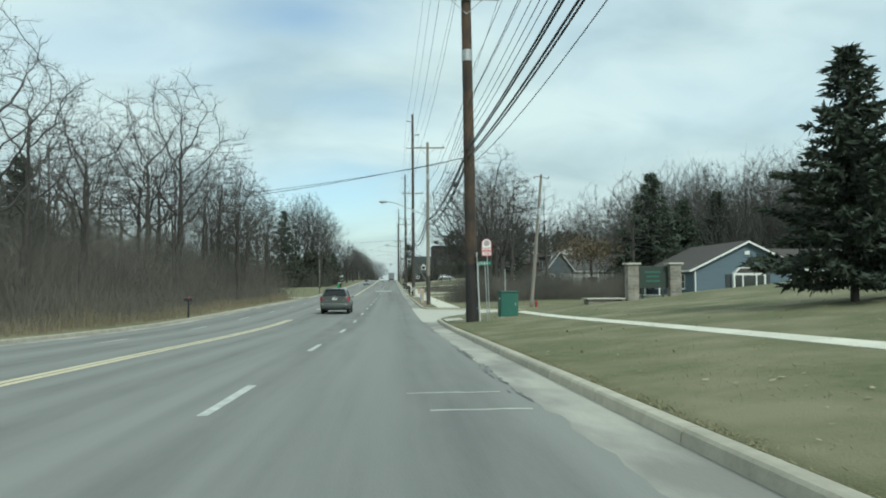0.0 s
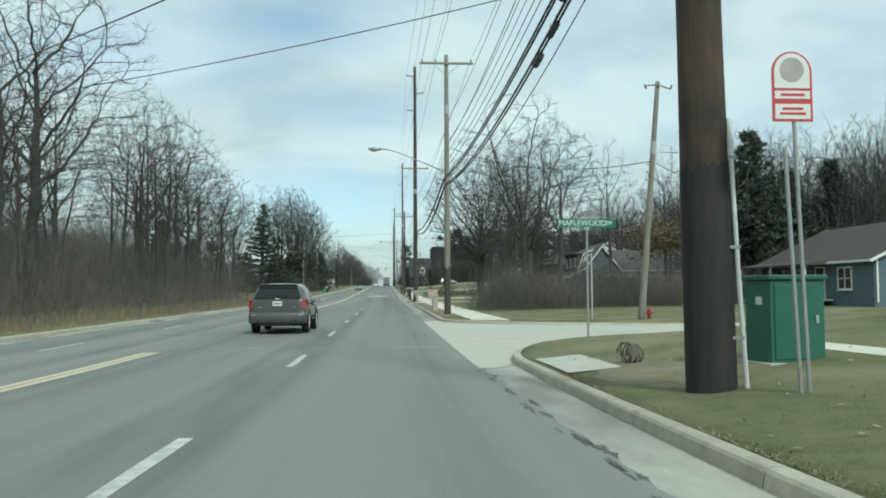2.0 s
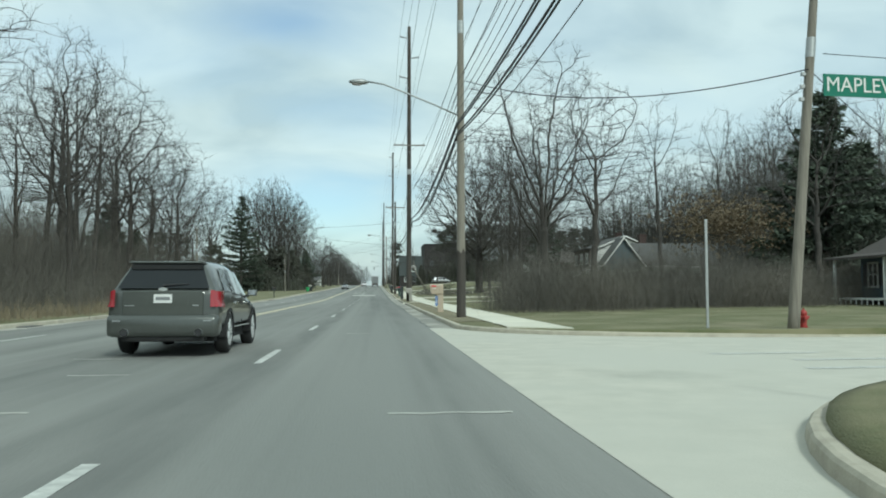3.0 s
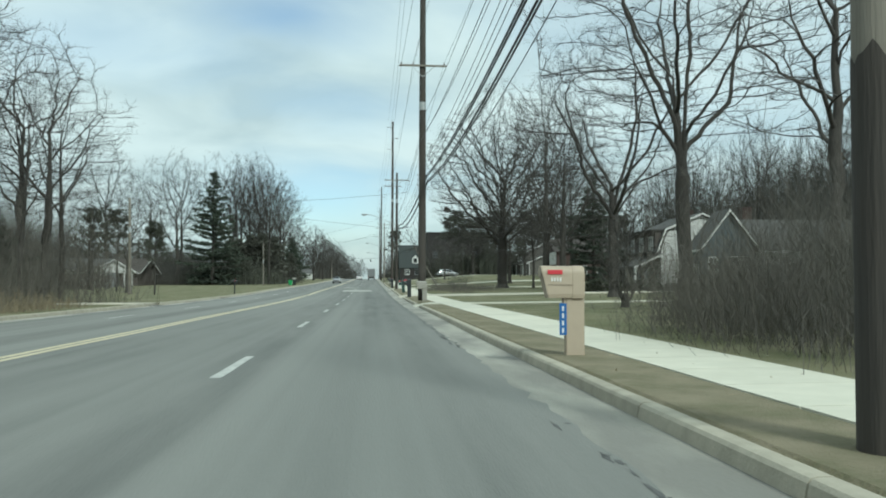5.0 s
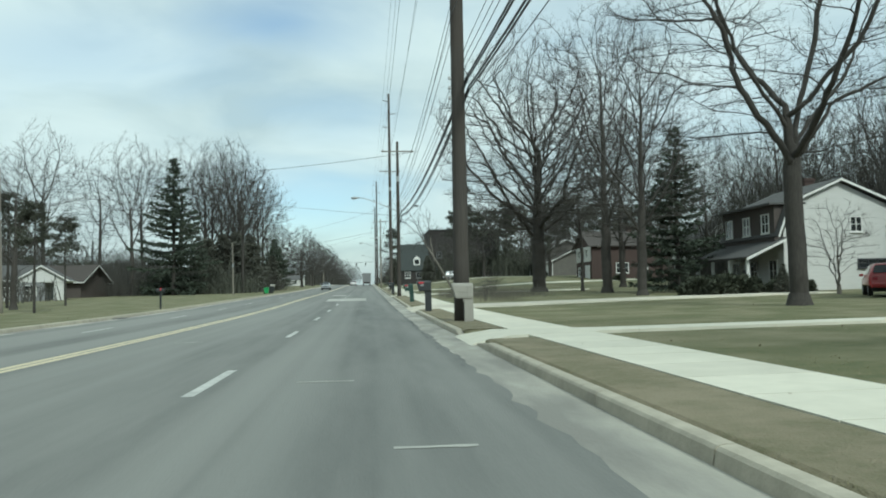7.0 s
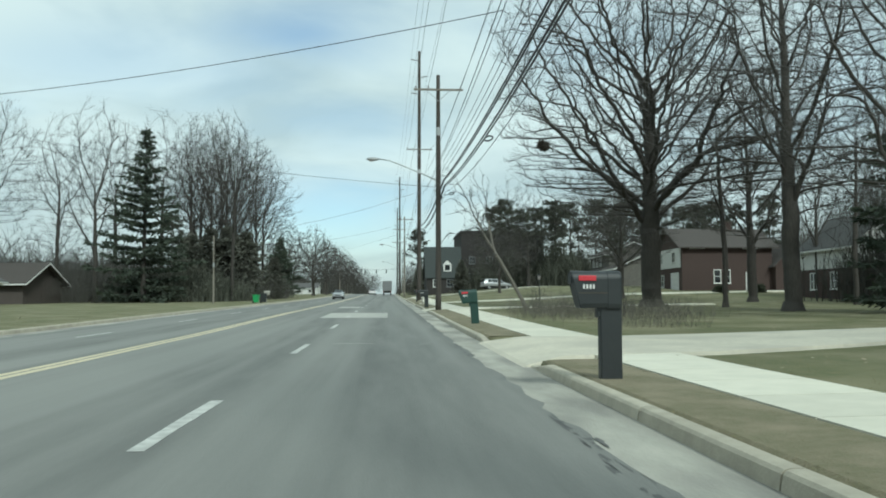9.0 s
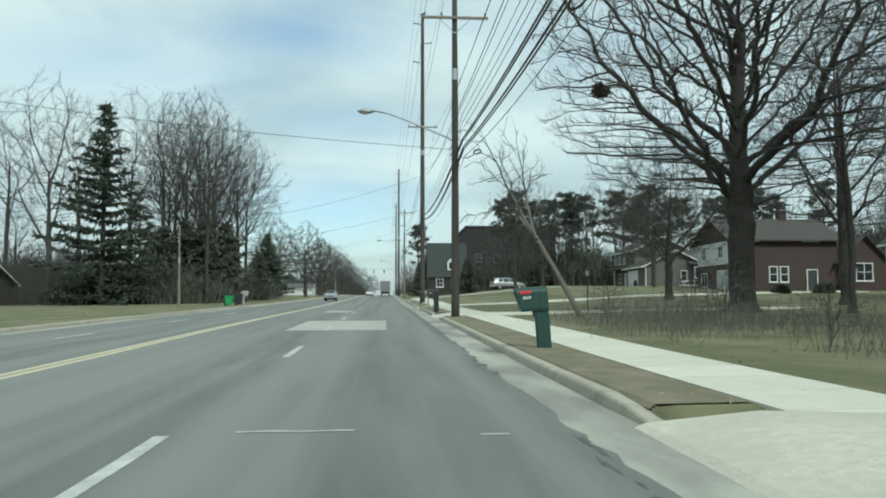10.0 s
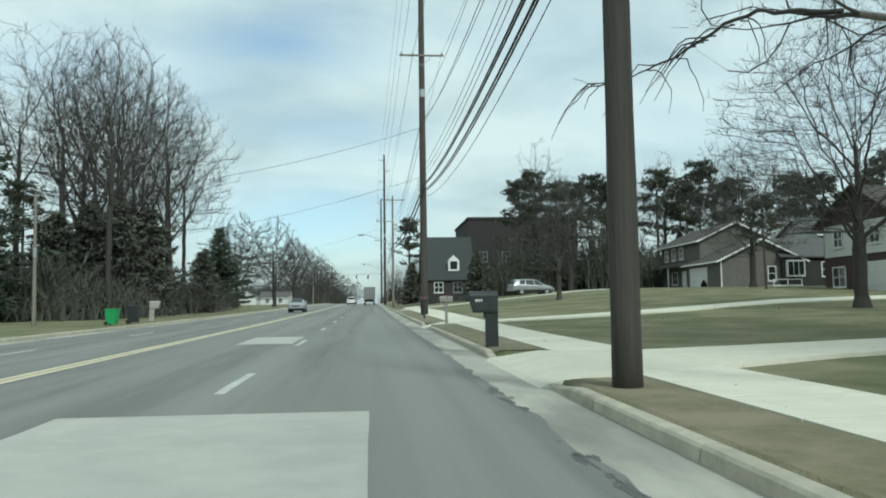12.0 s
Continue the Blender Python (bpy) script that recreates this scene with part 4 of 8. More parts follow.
def spruce_model(seed, height, radius, label, bare=0.05, per=5, material=None, gaps=0.12, layer=0.5, blunt=False):
    rng = np.random.default_rng(seed)
    root = thing("spruce", 0, 0, 0, label, "tree", "evergreens")
    seg = [(0, 0, -0.2, 0, 0, height * 0.5, height * 0.017, height * 0.010), (0, 0, height * 0.5, 0, 0, height, height * 0.010, 0.015)]
    centres, ways = [], []
    z = height * bare
    while z < height * 0.985:
        f = (z - height * bare) / (height * (1 - bare))
        taper = 1 - f ** 2.6 if blunt else (1 - f) ** 1.05
        reach = radius * taper * (0.7 + 0.3 * min(1, f * 6)) * rng.uniform(0.62, 1.22) + 0.15
        count = int(4 + 5 * taper)
        a0 = rng.uniform(0, 6.28)
        for k in range(count):
            if rng.random() < gaps:
                continue
            a = a0 + k * 6.283 / count + rng.normal(0, 0.22)
            ll = reach * rng.uniform(0.7, 1.2)
            slope = 0.22 - 0.38 * (1 - f) + rng.normal(0, 0.07)
            n = max(2, int(ll / 0.34))
            tip = None
            for i in range(n):
                u = (i + 0.6) / n
                r = ll * u
                zz = z + slope * r + 0.16 * r * u
                centres.append((math.cos(a) * r, math.sin(a) * r, zz))
                ways.append((math.cos(a) * 0.8, math.sin(a) * 0.8, 0.05))
                tip = centres[-1]
            seg.append((0, 0, z, *tip, 0.035 * (1 - f) + 0.01, 0.006))
        z += layer * (0.8 + 0.5 * rng.random()) * (1.25 - 0.5 * f)
    v, t = tube_mesh(seg, 5)
    fast_mesh("trunk", v, t, M_BARK, root)
    v, t = sprays(rng, centres, ways, 0.62, 0.10, per, 0.12)
    fast_mesh("crown", v, t, material or M_NEEDLE, root)
    return root


def pine_model(seed, height, radius, label):
    rng = np.random.default_rng(seed)
    root = thing("pine", 0, 0, 0, label, "tree", "evergreens")
    seg = [(0, 0, -0.2, 0.15, 0.1, height * 0.55, 0.2, 0.14), (0.15, 0.1, height * 0.55, 0.1, 0.0, height * 0.97, 0.14, 0.03)]
    centres, ways = [], []
    for k in range(46):
        f = rng.uniform(0, 1) ** 0.8
        z = height * (0.38 + 0.6 * f)
        a, ll = rng.uniform(0, 6.28), radius * (1.05 - 0.75 * f) * rng.uniform(0.5, 1.1)
        tip = (math.cos(a) * ll, math.sin(a) * ll, z + ll * rng.uniform(0.05, 0.4))
        seg.append((0.1, 0.05, z, *tip, 0.05, 0.012))
        for i in range(5):
            u = 0.45 + 0.6 * i / 5
            for _ in range(3):
                centres.append((tip[0] * u + rng.normal(0, 0.28), tip[1] * u + rng.normal(0, 0.28), z + (tip[2] - z) * u + rng.normal(0, 0.2)))
                ways.append((math.cos(a) * 0.4, math.sin(a) * 0.4, 0.5))
    v, t = tube_mesh(seg, 5)
    fast_mesh("trunk", v, t, M_BARK, root)
    v, t = sprays(rng, centres, ways, 0.42, 0.06, 8, -0.15)
    fast_mesh("crown", v, t, M_PINE, root)
    return root


def thicket(name, seed, plots, stems, tall, material, label, category="undergrowth", width=0.014, fan=0.35, twigs=5, kind="stuff"):
    """Leafless stems crowding rectangles of the plan: (x0, x1, y0, y1, height factor)."""
    rng = np.random.default_rng(seed)
    pv, n0 = [], 0
    for x0, x1, y0, y1, hf in plots:
        n = int(stems * max((x1 - x0) * (y1 - y0), 1.0))
        bx, by = rng.uniform(x0, x1, n), rng.uniform(y0, y1, n)
        loose = min(1.6, 0.09 * min(x1 - x0, y1 - y0))
        lee = np.array([noise.noise((a * 0.13, b * 0.13, seed * 0.7)) for a, b in zip(bx, by)])
        edge = np.minimum.reduce([bx - x0, x1 - bx, by - y0, y1 - by]) / max(min(x1 - x0, y1 - y0) / 2, 0.1)
        bx, by = bx + rng.normal(0, loose, n) + lee * loose * 1.5, by + rng.normal(0, loose, n) + lee * loose * 1.5
        base = np.stack([bx, by, [lawn_z(a, b) - 0.05 for a, b in zip(bx, by)]], 1)
        lump = np.array([0.75 + 0.5 * noise.noise((a * 0.22, b * 0.22, seed * 1.7)) for a, b in zip(bx, by)])
        h = tall * hf * lump * (0.55 + 0.45 * np.clip(edge * 2.2, 0, 1)) * rng.uniform(0.6, 1.15, n)
        lean = rng.normal(0, fan, (n, 2)) * h[:, None]
        top = base + np.stack([lean[:, 0], lean[:, 1], h], 1)
        for p, q, w in [(base, top, width * 1.3)]:
            side = rng.normal(0, 1, (n, 3))
            side[:, 2] *= 0.2
            side /= np.linalg.norm(side, axis=1, keepdims=True)
            pv.append(np.stack([p - side * w, p + side * w, q], 1).reshape(-1, 3))
        for k in range(twigs):
            f = rng.uniform(0.2, 0.95, (n, 1))
            p = base + (top - base) * f
            q = p + np.stack([rng.normal(0, 0.17, n), rng.normal(0, 0.17, n), rng.uniform(0.12, 0.55, n)], 1) * h[:, None] * 0.6
            side = rng.normal(0, 1, (n, 3))
            side /= np.linalg.norm(side, axis=1, keepdims=True)
            pv.append(np.stack([p - side * width, p + side * width, q], 1).reshape(-1, 3))
    v = np.concatenate(pv)
    t = np.arange(len(v)).reshape(-1, 3)
    return tagged(fast_mesh(name, v, t, material), label, category, kind=kind)


def evergreen_mound(seed, size, label, per=9):
    rng = np.random.default_rng(seed)
    n = 420
    d = rng.normal(0, 1, (n, 3))
    d[:, 2] = np.abs(d[:, 2])
    d /= np.linalg.norm(d, axis=1, keepdims=True)
    lump = np.array([0.8 + 0.35 * noise.noise((a * 1.8, b * 1.8, c * 1.8 + seed)) for a, b, c in d])
    p = d * lump[:, None] * size
    root = thing("evergreen_shrub", 0, 0, 0, label, "shrub", "evergreens")
    v, t = sprays(rng, p, d * 0.8, 0.30, 0.05, per, 0.0)
    fast_mesh("foliage", v, t, M_YEW, root)
    v, t = tube_mesh([(0, 0, -0.1, *(q * 0.9), 0.025, 0.006) for q in p[::14]], 4)
    fast_mesh("stem", v, t, M_BARK, root)
    return root


def plant(model, spots, used):
    """The model itself goes to the first spot, copies to the rest: x, y, scale, turn and a label if it differs."""
    for x, y, s, turn, *words in spots:
        m = pose(x, y, lawn_z(x, y) - 0.05, 0, 0, turn)
        if model.name in used:
            ob = copy_thing(model, m)
        else:
            used.add(model.name)
            ob = model
        ob.matrix_basis = m @ Matrix.Scale(s, 4)
        if words:
            tagged(ob, words[0])


USED = set()
oak = tree_model(11, "massive bare oak with low spreading dark limbs on a lawn", height=28, clear=5.0, spread=10.5, taper=0.48, limbs=40, tilt=0.80, trunk_r=0.66, leader=0.62, widest=0.68, n=4800, step=0.45, kill=0.52, reach=2.6, up=0.3, wobble=0.22, tip_r=0.010, twigs=3.0, twig=1.1, sway=0.10, curl=0.45)
lawn_maple = tree_model(12, "tall bare maple with a forked trunk and one long arching limb", height=21, clear=6.0, spread=8.0, limbs=5, tilt=0.7, trunk_r=0.38, leader=0.42, widest=0.8, n=1900, step=0.45, kill=0.62, reach=2.8, up=0.12, wobble=0.28, tip_r=0.009, twigs=3.0, twig=0.9,
                        guides=[[(0, 0, 5.6), (-1.6, 0, 8.2), (-2.6, 0.4, 11.0), (-4.2, 0.3, 14.5)], [(0, 0, 6.0), (1.4, -0.3, 8.4), (3.6, -0.6, 9.4), (6.2, -0.6, 10.2), (8.0, -0.2, 12.0)], [(0, 0, 6.6), (1.2, 0.8, 10.0), (2.2, 1.0, 14.0), (2.0, 1.2, 18.0)]])
maple = tree_model(42, "tall bare maple with many upright grey limbs", height=26, clear=5.0, spread=7.4, limbs=26, tilt=0.62, taper=0.53, trunk_r=0.42, leader=0.85, widest=0.62, n=2600, step=0.45, kill=0.58, reach=2.6, up=0.34, wobble=0.16, tip_r=0.009, twigs=3.0, twig=1.1, sway=0.05, curl=0.65)
crooked_old = tree_model(43, "bare crooked old tree with a forked leaning trunk", height=20, clear=6.0, spread=6.6, limbs=6, tilt=0.75, trunk_r=0.30, leader=0.5, widest=0.8, n=1100, step=0.45, kill=0.7, reach=2.8, up=0.12, wobble=0.3, tip_r=0.009, twigs=3.0, twig=0.9,
                         guides=[[(0, 0, 5.2), (-0.9, 0, 8.5), (-2.6, 0.2, 12.5), (-3.6, 0.2, 17.5)], [(0, 0, 6.0), (0.5, 0.3, 10.0), (0.6, 0.4, 14.0), (1.6, 0.3, 18.0)], [(0, 0, 6.5), (2.0, 0.2, 8.6), (2.6, 0.2, 12.0), (4.4, 0.2, 15.0)]])
forked = tree_model(13, "tall bare tree forked low into several stems", height=20, clear=5.5, spread=5.0, limbs=7, tilt=0.5, trunk_r=0.28, n=1100, step=0.5, kill=0.65, up=0.28, wobble=0.18, tip_r=0.012, twigs=1.6, guides=[[(0, 0, 3.0), (-1.0, 0.4, 8.0), (-1.8, 0.5, 14.0)], [(0, 0, 3.4), (1.1, -0.3, 8.0), (1.6, -0.5, 15.0)]])
slim = tree_model(14, "slim bare woodland tree with high fine branches", height=18.5, clear=5.5, spread=3.6, limbs=10, tilt=0.6, trunk_r=0.18, n=560, step=0.5, kill=0.65, up=0.25, wobble=0.2, tip_r=0.011, twigs=2.4)
crooked = tree_model(15, "crooked bare woodland tree with wide twisting limbs", height=20, clear=6.0, spread=5.8, limbs=9, tilt=0.78, trunk_r=0.26, leader=0.7, n=900, step=0.5, kill=0.75, up=0.16, wobble=0.22, tip_r=0.011, twigs=2.4, sway=0.1)
young = tree_model(16, "small bare ornamental tree with several pale stems", bark=M_BARK_PALE, height=5.5, clear=1.0, spread=2.3, limbs=5, tilt=0.6, trunk_r=0.10, n=420, step=0.25, kill=0.32, reach=1.4, up=0.2, wobble=0.2, tip_r=0.008, twigs=1.5, twig=0.4, guides=[[(0, 0, 0.1), (-0.5, 0.1, 1.5), (-0.9, 0.2, 3.6)], [(0, 0, 0.1), (0.5, -0.1, 1.5), (1.0, -0.1, 3.4)], [(0, 0, 0.2), (0.1, 0.4, 1.6), (0.3, 0.7, 3.8)]])
vase = tree_model(47, "small vase-shaped bare tree with many dark stems on the lawn", height=3.9, clear=0.15, spread=1.5, limbs=4, tilt=0.35, trunk_r=0.13, leader=0.7, widest=0.75, n=420, step=0.2, kill=0.26, reach=1.2, up=0.35, wobble=0.14, tip_r=0.013, twigs=2.0, twig=0.35,
                  guides=[[(0, 0, 0.1), (0.45 * math.cos(a), 0.45 * math.sin(a), 1.0), (f * math.cos(a), f * math.sin(a), 2.4)] for a, f in ((0.2, 0.9), (0.9, 0.6), (1.7, 0.95), (2.5, 0.7), (3.2, 1.0), (3.9, 0.6), (4.6, 0.9), (5.5, 0.7))])
fan_tree = tree_model(17, "rounded bare tree with dense fine twigs", height=14, clear=3.0, spread=5.4, limbs=13, tilt=0.8, trunk_r=0.26, n=1100, step=0.45, kill=0.55, up=0.16, wobble=0.2, tip_r=0.013, twigs=1.7)
far_tree = tree_model(46, "rounded bare tree with a dense twiggy crown", height=16, clear=2.4, spread=6.2, limbs=14, tilt=0.8, trunk_r=0.34, leader=0.6, widest=0.7, n=1500, step=0.5, kill=0.6, reach=2.6, up=0.2, wobble=0.18, tip_r=0.03, twigs=2.2, twig=0.9)
broad = tree_model(44, "broad bare tree with a dense fan of fine branches", height=15, clear=2.6, spread=6.4, limbs=18, tilt=0.75, trunk_r=0.30, leader=0.6, widest=0.75, n=3000, step=0.42, kill=0.46, reach=2.4, up=0.2, wobble=0.16, tip_r=0.011, twigs=2.6, twig=0.8)
grove = tree_model(18, "tall bare woodland tree with a dense fan of upright limbs", height=27, clear=6.5, spread=7.2, limbs=9, tilt=0.56, trunk_r=0.30, leader=0.62, widest=0.84, taper=0.53, n=1300, step=0.55, kill=0.72, up=0.5, wobble=0.13, tip_r=0.011, twigs=2.6, twig=1.0, curl=0.55)
tall_grove = tree_model(19, "tall bare woodland tree dividing high into open limbs", height=26, clear=10.0, spread=6.2, limbs=10, tilt=0.66, trunk_r=0.24, leader=0.7, widest=0.8, n=950, step=0.55, kill=0.8, up=0.26, wobble=0.22, tip_r=0.012, twigs=2.2, twig=1.1, curl=0.6)

# on the lawns beside the pavement
plant(oak, [(17.3, 177.4, 1.0, 0)], USED)
plant(lawn_maple, [(17.8, 129.2, 1.0, 0, "tall bare maple standing on the lawn before the white house")], USED)
plant(maple, [(20.6, 165.2, 1.0, 150, "tall bare maple beside the gravel drive"), (20.0, 154.5, 0.82, 40), (30, 190, 0.85, 200)], USED)
plant(crooked_old, [(12.6, 102.6, 1.0, 0, "tall bare crooked tree beside the brushwood")], USED)
plant(broad, [(22.6, 202.4, 1.0, 110), (30, 228, 0.8, 20), (14, 226, 0.62, 200)], USED)
plant(grove, [(-26, 246, 1.05, 130), (-24.3, 247.5, 1.07, 200), (-22.4, 246.5, 1.0, 60), (-28.3, 249.5, 1.05, 320), (-20.0, 250, 0.92, 80), (-26.5, 255, 1.05, 240), (-50, 228, 1.05, 10), (-38, 233, 1.0, 30)], USED)
plant(tall_grove, [(-33.2, 246, 1.1, 290), (-28.6, 245, 1.08, 100), (-31.5, 258, 1.0, 10), (-44, 236, 1.0, 60), (-24.5, 256, 0.98, 300), (-41, 250, 1.08, 150)], USED)
plant(crooked, [(-24.4, 85.2, 1.0, 50), (-25.4, 83.2, 0.98, 170), (-20.1, 108.1, 0.95, 290), (-19.5, 52, 0.8, 110), (-18, 117, 0.8, 33), (-21.5, 122, 0.9, 140), (-20, 97, 0.95, 250), (-19, 73, 1.1, 20)], USED)
plant(slim, [(-18.5, 121, 0.8, 10), (-23, 116, 0.95, 100), (-17.5, 113, 0.7, 215), (20.8, 173.9, 0.9, 10, "slender pale bare tree on the lawn")], USED)
plant(forked, [(-22, 84, 0.85, 40), (-26, 63, 0.8, 160), (-21.5, 103, 0.95, 30)], USED)
plant(slim, [(-19, 72, 0.75, 60), (-21, 92, 0.8, 120), (-18.5, 98, 0.95, 180), (-24, 104, 1.05, 240), (-30, 75, 0.85, 20), (-16.5, 88, 0.85, 80),
             (18, 93, 0.75, 30), (25, 100, 0.8, 90), (33, 108, 0.9, 150), (47, 110, 1.0, 330), (55, 118, 1.1, 50), (62, 104, 1.1, 110),
             (-34, 96, 1.1, 170), (-38, 60, 0.75, 230), (36, 120, 1.0, 290), (-28, 48, 0.65, 10), (52, 108, 1.0, 75), (58, 96, 1.0, 145), (66, 116, 1.1, 215), (45, 118, 1.05, 285), (74, 100, 1.1, 355), (49, 94, 0.9, 25), (62, 126, 1.1, 95), (46, 101, 0.95, 15), (51, 112, 1.1, 200), (56, 106, 1.05, 260), (60, 112, 1.1, 310), (66, 104, 1.1, 140), (70, 96, 1.05, 20), (43, 109, 1.0, 170), (76, 108, 1.1, 80), (80, 98, 1.1, 250), (54, 92, 0.95, 120), (64, 90, 1.0, 330), (48, 150, 1.0, 70), (46, 164, 1.1, 130), (38, 168, 1.05, 20), (42, 174, 1.1, 200), (50, 170, 1.1, 300), (56, 165, 1.1, 80), (52, 140, 1.05, 160), (58, 150, 1.1, 240), (62, 134, 1.1, 320), (47, 133, 1.0, 45), (30.5, 176, 0.9, 190)], USED)
plant(crooked, [(-23.5, 79, 1.12, 0), (-20, 45, 0.8, 70), (-17.5, 36, 0.75, 20), (-27, 70, 0.75, 140), (-32, 88, 1.05, 210), (-25, 112, 0.95, 280), (-19, 107, 0.85, 350), (14, 94.5, 0.8, 60), (28, 92, 0.75, 130), (42, 126, 1.0, 200),
                (52, 100, 1.0, 270), (-36, 110, 1.0, 340), (70, 112, 1.1, 90), (-44, 80, 1.15, 160), (48, 178, 1.0, 230)], USED)
plant(vase, [(11.4, 106.6, 1.15, 0)], USED)
plant(slim, [(22.5, 273, 1.15, 33, "slender bare tree rising behind dark pines"), (41, 276, 1.1, 120, "slender bare tree rising behind dark pines"), (46, 272, 1.05, 220, "slender bare tree rising behind dark pines")], USED)
plant(young, [(29.2, 145.0, 1.12, 80), (9.2, 160.5, 0.42, 160), (8.4, 154.0, 0.34, 240), (10.6, 164.5, 0.42, 320), (7.6, 166.5, 0.38, 40), (11.5, 169, 0.45, 100)], USED)
plant(fan_tree, [(24, 262, 1.0, 120), (10, 340, 0.7, 80), (12, 372, 0.8, 200), (-26, 160, 0.9, 320), (-42, 150, 1.0, 40), (-36, 178, 0.95, 160), (-55, 190, 1.1, 280), (-62, 168, 1.1, 10), (-48, 130, 1.05, 130),
                 (-60, 236, 1.1, 180), (-52, 256, 1.1, 300)], USED)
plant(far_tree, [(-21.5, 300, 1.0, 60), (-17.5, 318, 1.06, 180), (-16.6, 348, 0.95, 300), (-25, 312, 0.9, 20), (-19, 372, 1.05, 140), (-17, 410, 1.05, 260), (-16, 446, 1.0, 250), (-19, 480, 1.1, 10), (-20, 612, 1.25, 0), (-26, 620, 1.15, 90), (-14, 632, 1.15, 200),
                 (-33, 612, 1.0, 300), (-22, 650, 1.3, 150), (-8.5, 660, 1.0, 60), (12, 560, 0.9, 40), (9, 450, 0.8, 60)], USED)

spruce = spruce_model(21, 20, 6.6, "tall dark spruce with drooping boughs on a lawn", bare=0.04, per=12, gaps=0.16, layer=0.74)
fir = spruce_model(22, 16, 7.0, "broad dark fir rising above the bare woods", bare=0.08, per=18, gaps=0.10, layer=0.55)
plant(spruce, [(-29.9, 226.5, 1.10, 0), (24.8, 159.8, 0.68, 20, "dark spruce rising between the lawns"), ], USED)
plant(fir, [(13.5, 22.8, 0.48, 120, "dense dark spruce at the top of the grass bank"), (32.3, 98.4, 0.96, 0), (38, 103, 0.78, 80), (43, 104, 0.85, 160), (-20, 277, 0.7, 100), (-33, 74, 0.85, 30, "dark fir standing back in the woods"), (-21.5, 117.5, 0.42, 200), (-26, 124, 0.62, 60, "dark fir at the edge of the woods")], USED)
pine = pine_model(23, 16, 4.2, "dark pine with a tufted open crown")
plant(pine, [(19.0, 268, 0.95, 0), (21.4, 271, 1.05, 50), (23.6, 267, 0.9, 100), (38, 270, 1.05, 150), (43, 275, 1.0, 200), (47, 270, 0.95, 250), (57, 270, 1.0, 80),
             (28, 222, 0.45, 160), (-30.2, 240, 0.80, 20), (6.4, 296, 0.9, 90), (-20.6, 150.0, 0.46, 70, "small dark evergreen with a tufted crown on the lawn"),
             (32, 280, 1.1, 120), (41, 268, 0.9, 220), (50, 272, 1.0, 320), (60, 268, 1.0, 65), (54, 262, 0.9, 165), (58, 256, 0.9, 215), (34.5, 276, 1.05, 20), (29, 263, 0.85, 70), (27, 271, 0.95, 140), (50, 259, 0.9, 280), (43, 268, 1.1, 115),
             (44, 232, 0.75, 200), (50, 228, 0.8, 260), (-29, 166, 0.62, 30), (-33, 170, 0.65, 110), (-25.5, 169, 0.5, 190)], USED)
cone = spruce_model(24, 9, 3.4, "dense dark evergreen with a rounded outline", bare=0.0, per=16, gaps=0.02, layer=0.36, material=M_CEDAR)
cedar = spruce_model(26, 10.5, 2.7, "dense dull evergreen with a blunt top beneath bare trees", bare=0.0, per=13, gaps=0.03, layer=0.42, material=M_CEDAR, blunt=True)
plant(cedar, [(-27.5, 241, 0.92, 200), (-25.2, 242, 1.0, 20), (-22.9, 243, 1.04, 140), (-20.7, 245, 0.98, 260), (-23.8, 248, 1.08, 90), (-18.4, 258, 0.66, 300), (-29.5, 245, 0.9, 310)], USED)
plant(cone, [(28.0, 149.5, 0.22, 40, "small clipped conical evergreen beside the house"), 
             (20.5, 265, 0.6, 80), (24.0, 264, 0.55, 180), (12.2, 259, 0.6, 110), (6.5, 292, 0.7, 90), (7.5, 310, 0.7, 200)], USED)
mound = evergreen_mound(25, 1.0, "low clipped evergreen shrub beside a house")
plant(mound, [(22.4, 150.2, 1.2, 15, "tall dark evergreen shrub beside the porch"), (24.0, 150.6, 1.35, 75, "tall dark evergreen shrub beside the porch"), (25.6, 151.0, 1.25, 140, "tall dark evergreen shrub beside the porch"), (29, 152, 0.9, 0), (27.8, 154, 1.1, 50), (30.6, 151.4, 0.8, 100), (26.6, 157, 1.2, 150), (31.5, 130.0, 0.9, 200), (34.0, 130.2, 0.8, 250), (34, 245.6, 0.8, 300), (40, 244.6, 0.8, 350), (36, 210.6, 0.8, 30), (40, 210.4, 0.9, 90)], USED)

# brushwood and undergrowth
thicket("brushwood", 31, [(6.2, 13, 80.5, 90, 1.0), (12, 24, 83, 93, 1.05), (8.0, 18, 88.5, 95, 1.1), (22, 38, 86, 95.5, 1.1)], 58, 3.7, M_BRUSH, "dense thicket of bare grey-brown shrubs behind the verge", width=0.0042, twigs=8, fan=0.42)
thicket("woodland_brush", 32, [(-19, -14.2, 18, 110, 0.8), (-22, -17.5, 110, 121, 0.8), (-17, -14, 30, 52, 0.9)], 11, 3.0, M_BRUSH_TAN, "bare grey-brown brush along the edge of the woods", width=0.006, fan=0.36, twigs=8)
thicket("tall_grass", 33, [(-16.2, -13.4, 24, 112, 1.0)], 24, 1.0, M_DRY_GRASS, "tall straw-coloured grass at the edge of the woods", "grass", width=0.012, fan=0.2, twigs=2)
thicket("undergrowth", 34, [(-32, -17.5, 12, 100, 1.0), (-30, -16.5, 98, 126, 0.95), (-50, -30, 10, 150, 1.25)], 11.0, 8.4, M_BRUSH, "dark tangled undergrowth filling the woods", width=0.008, twigs=9, fan=0.36)
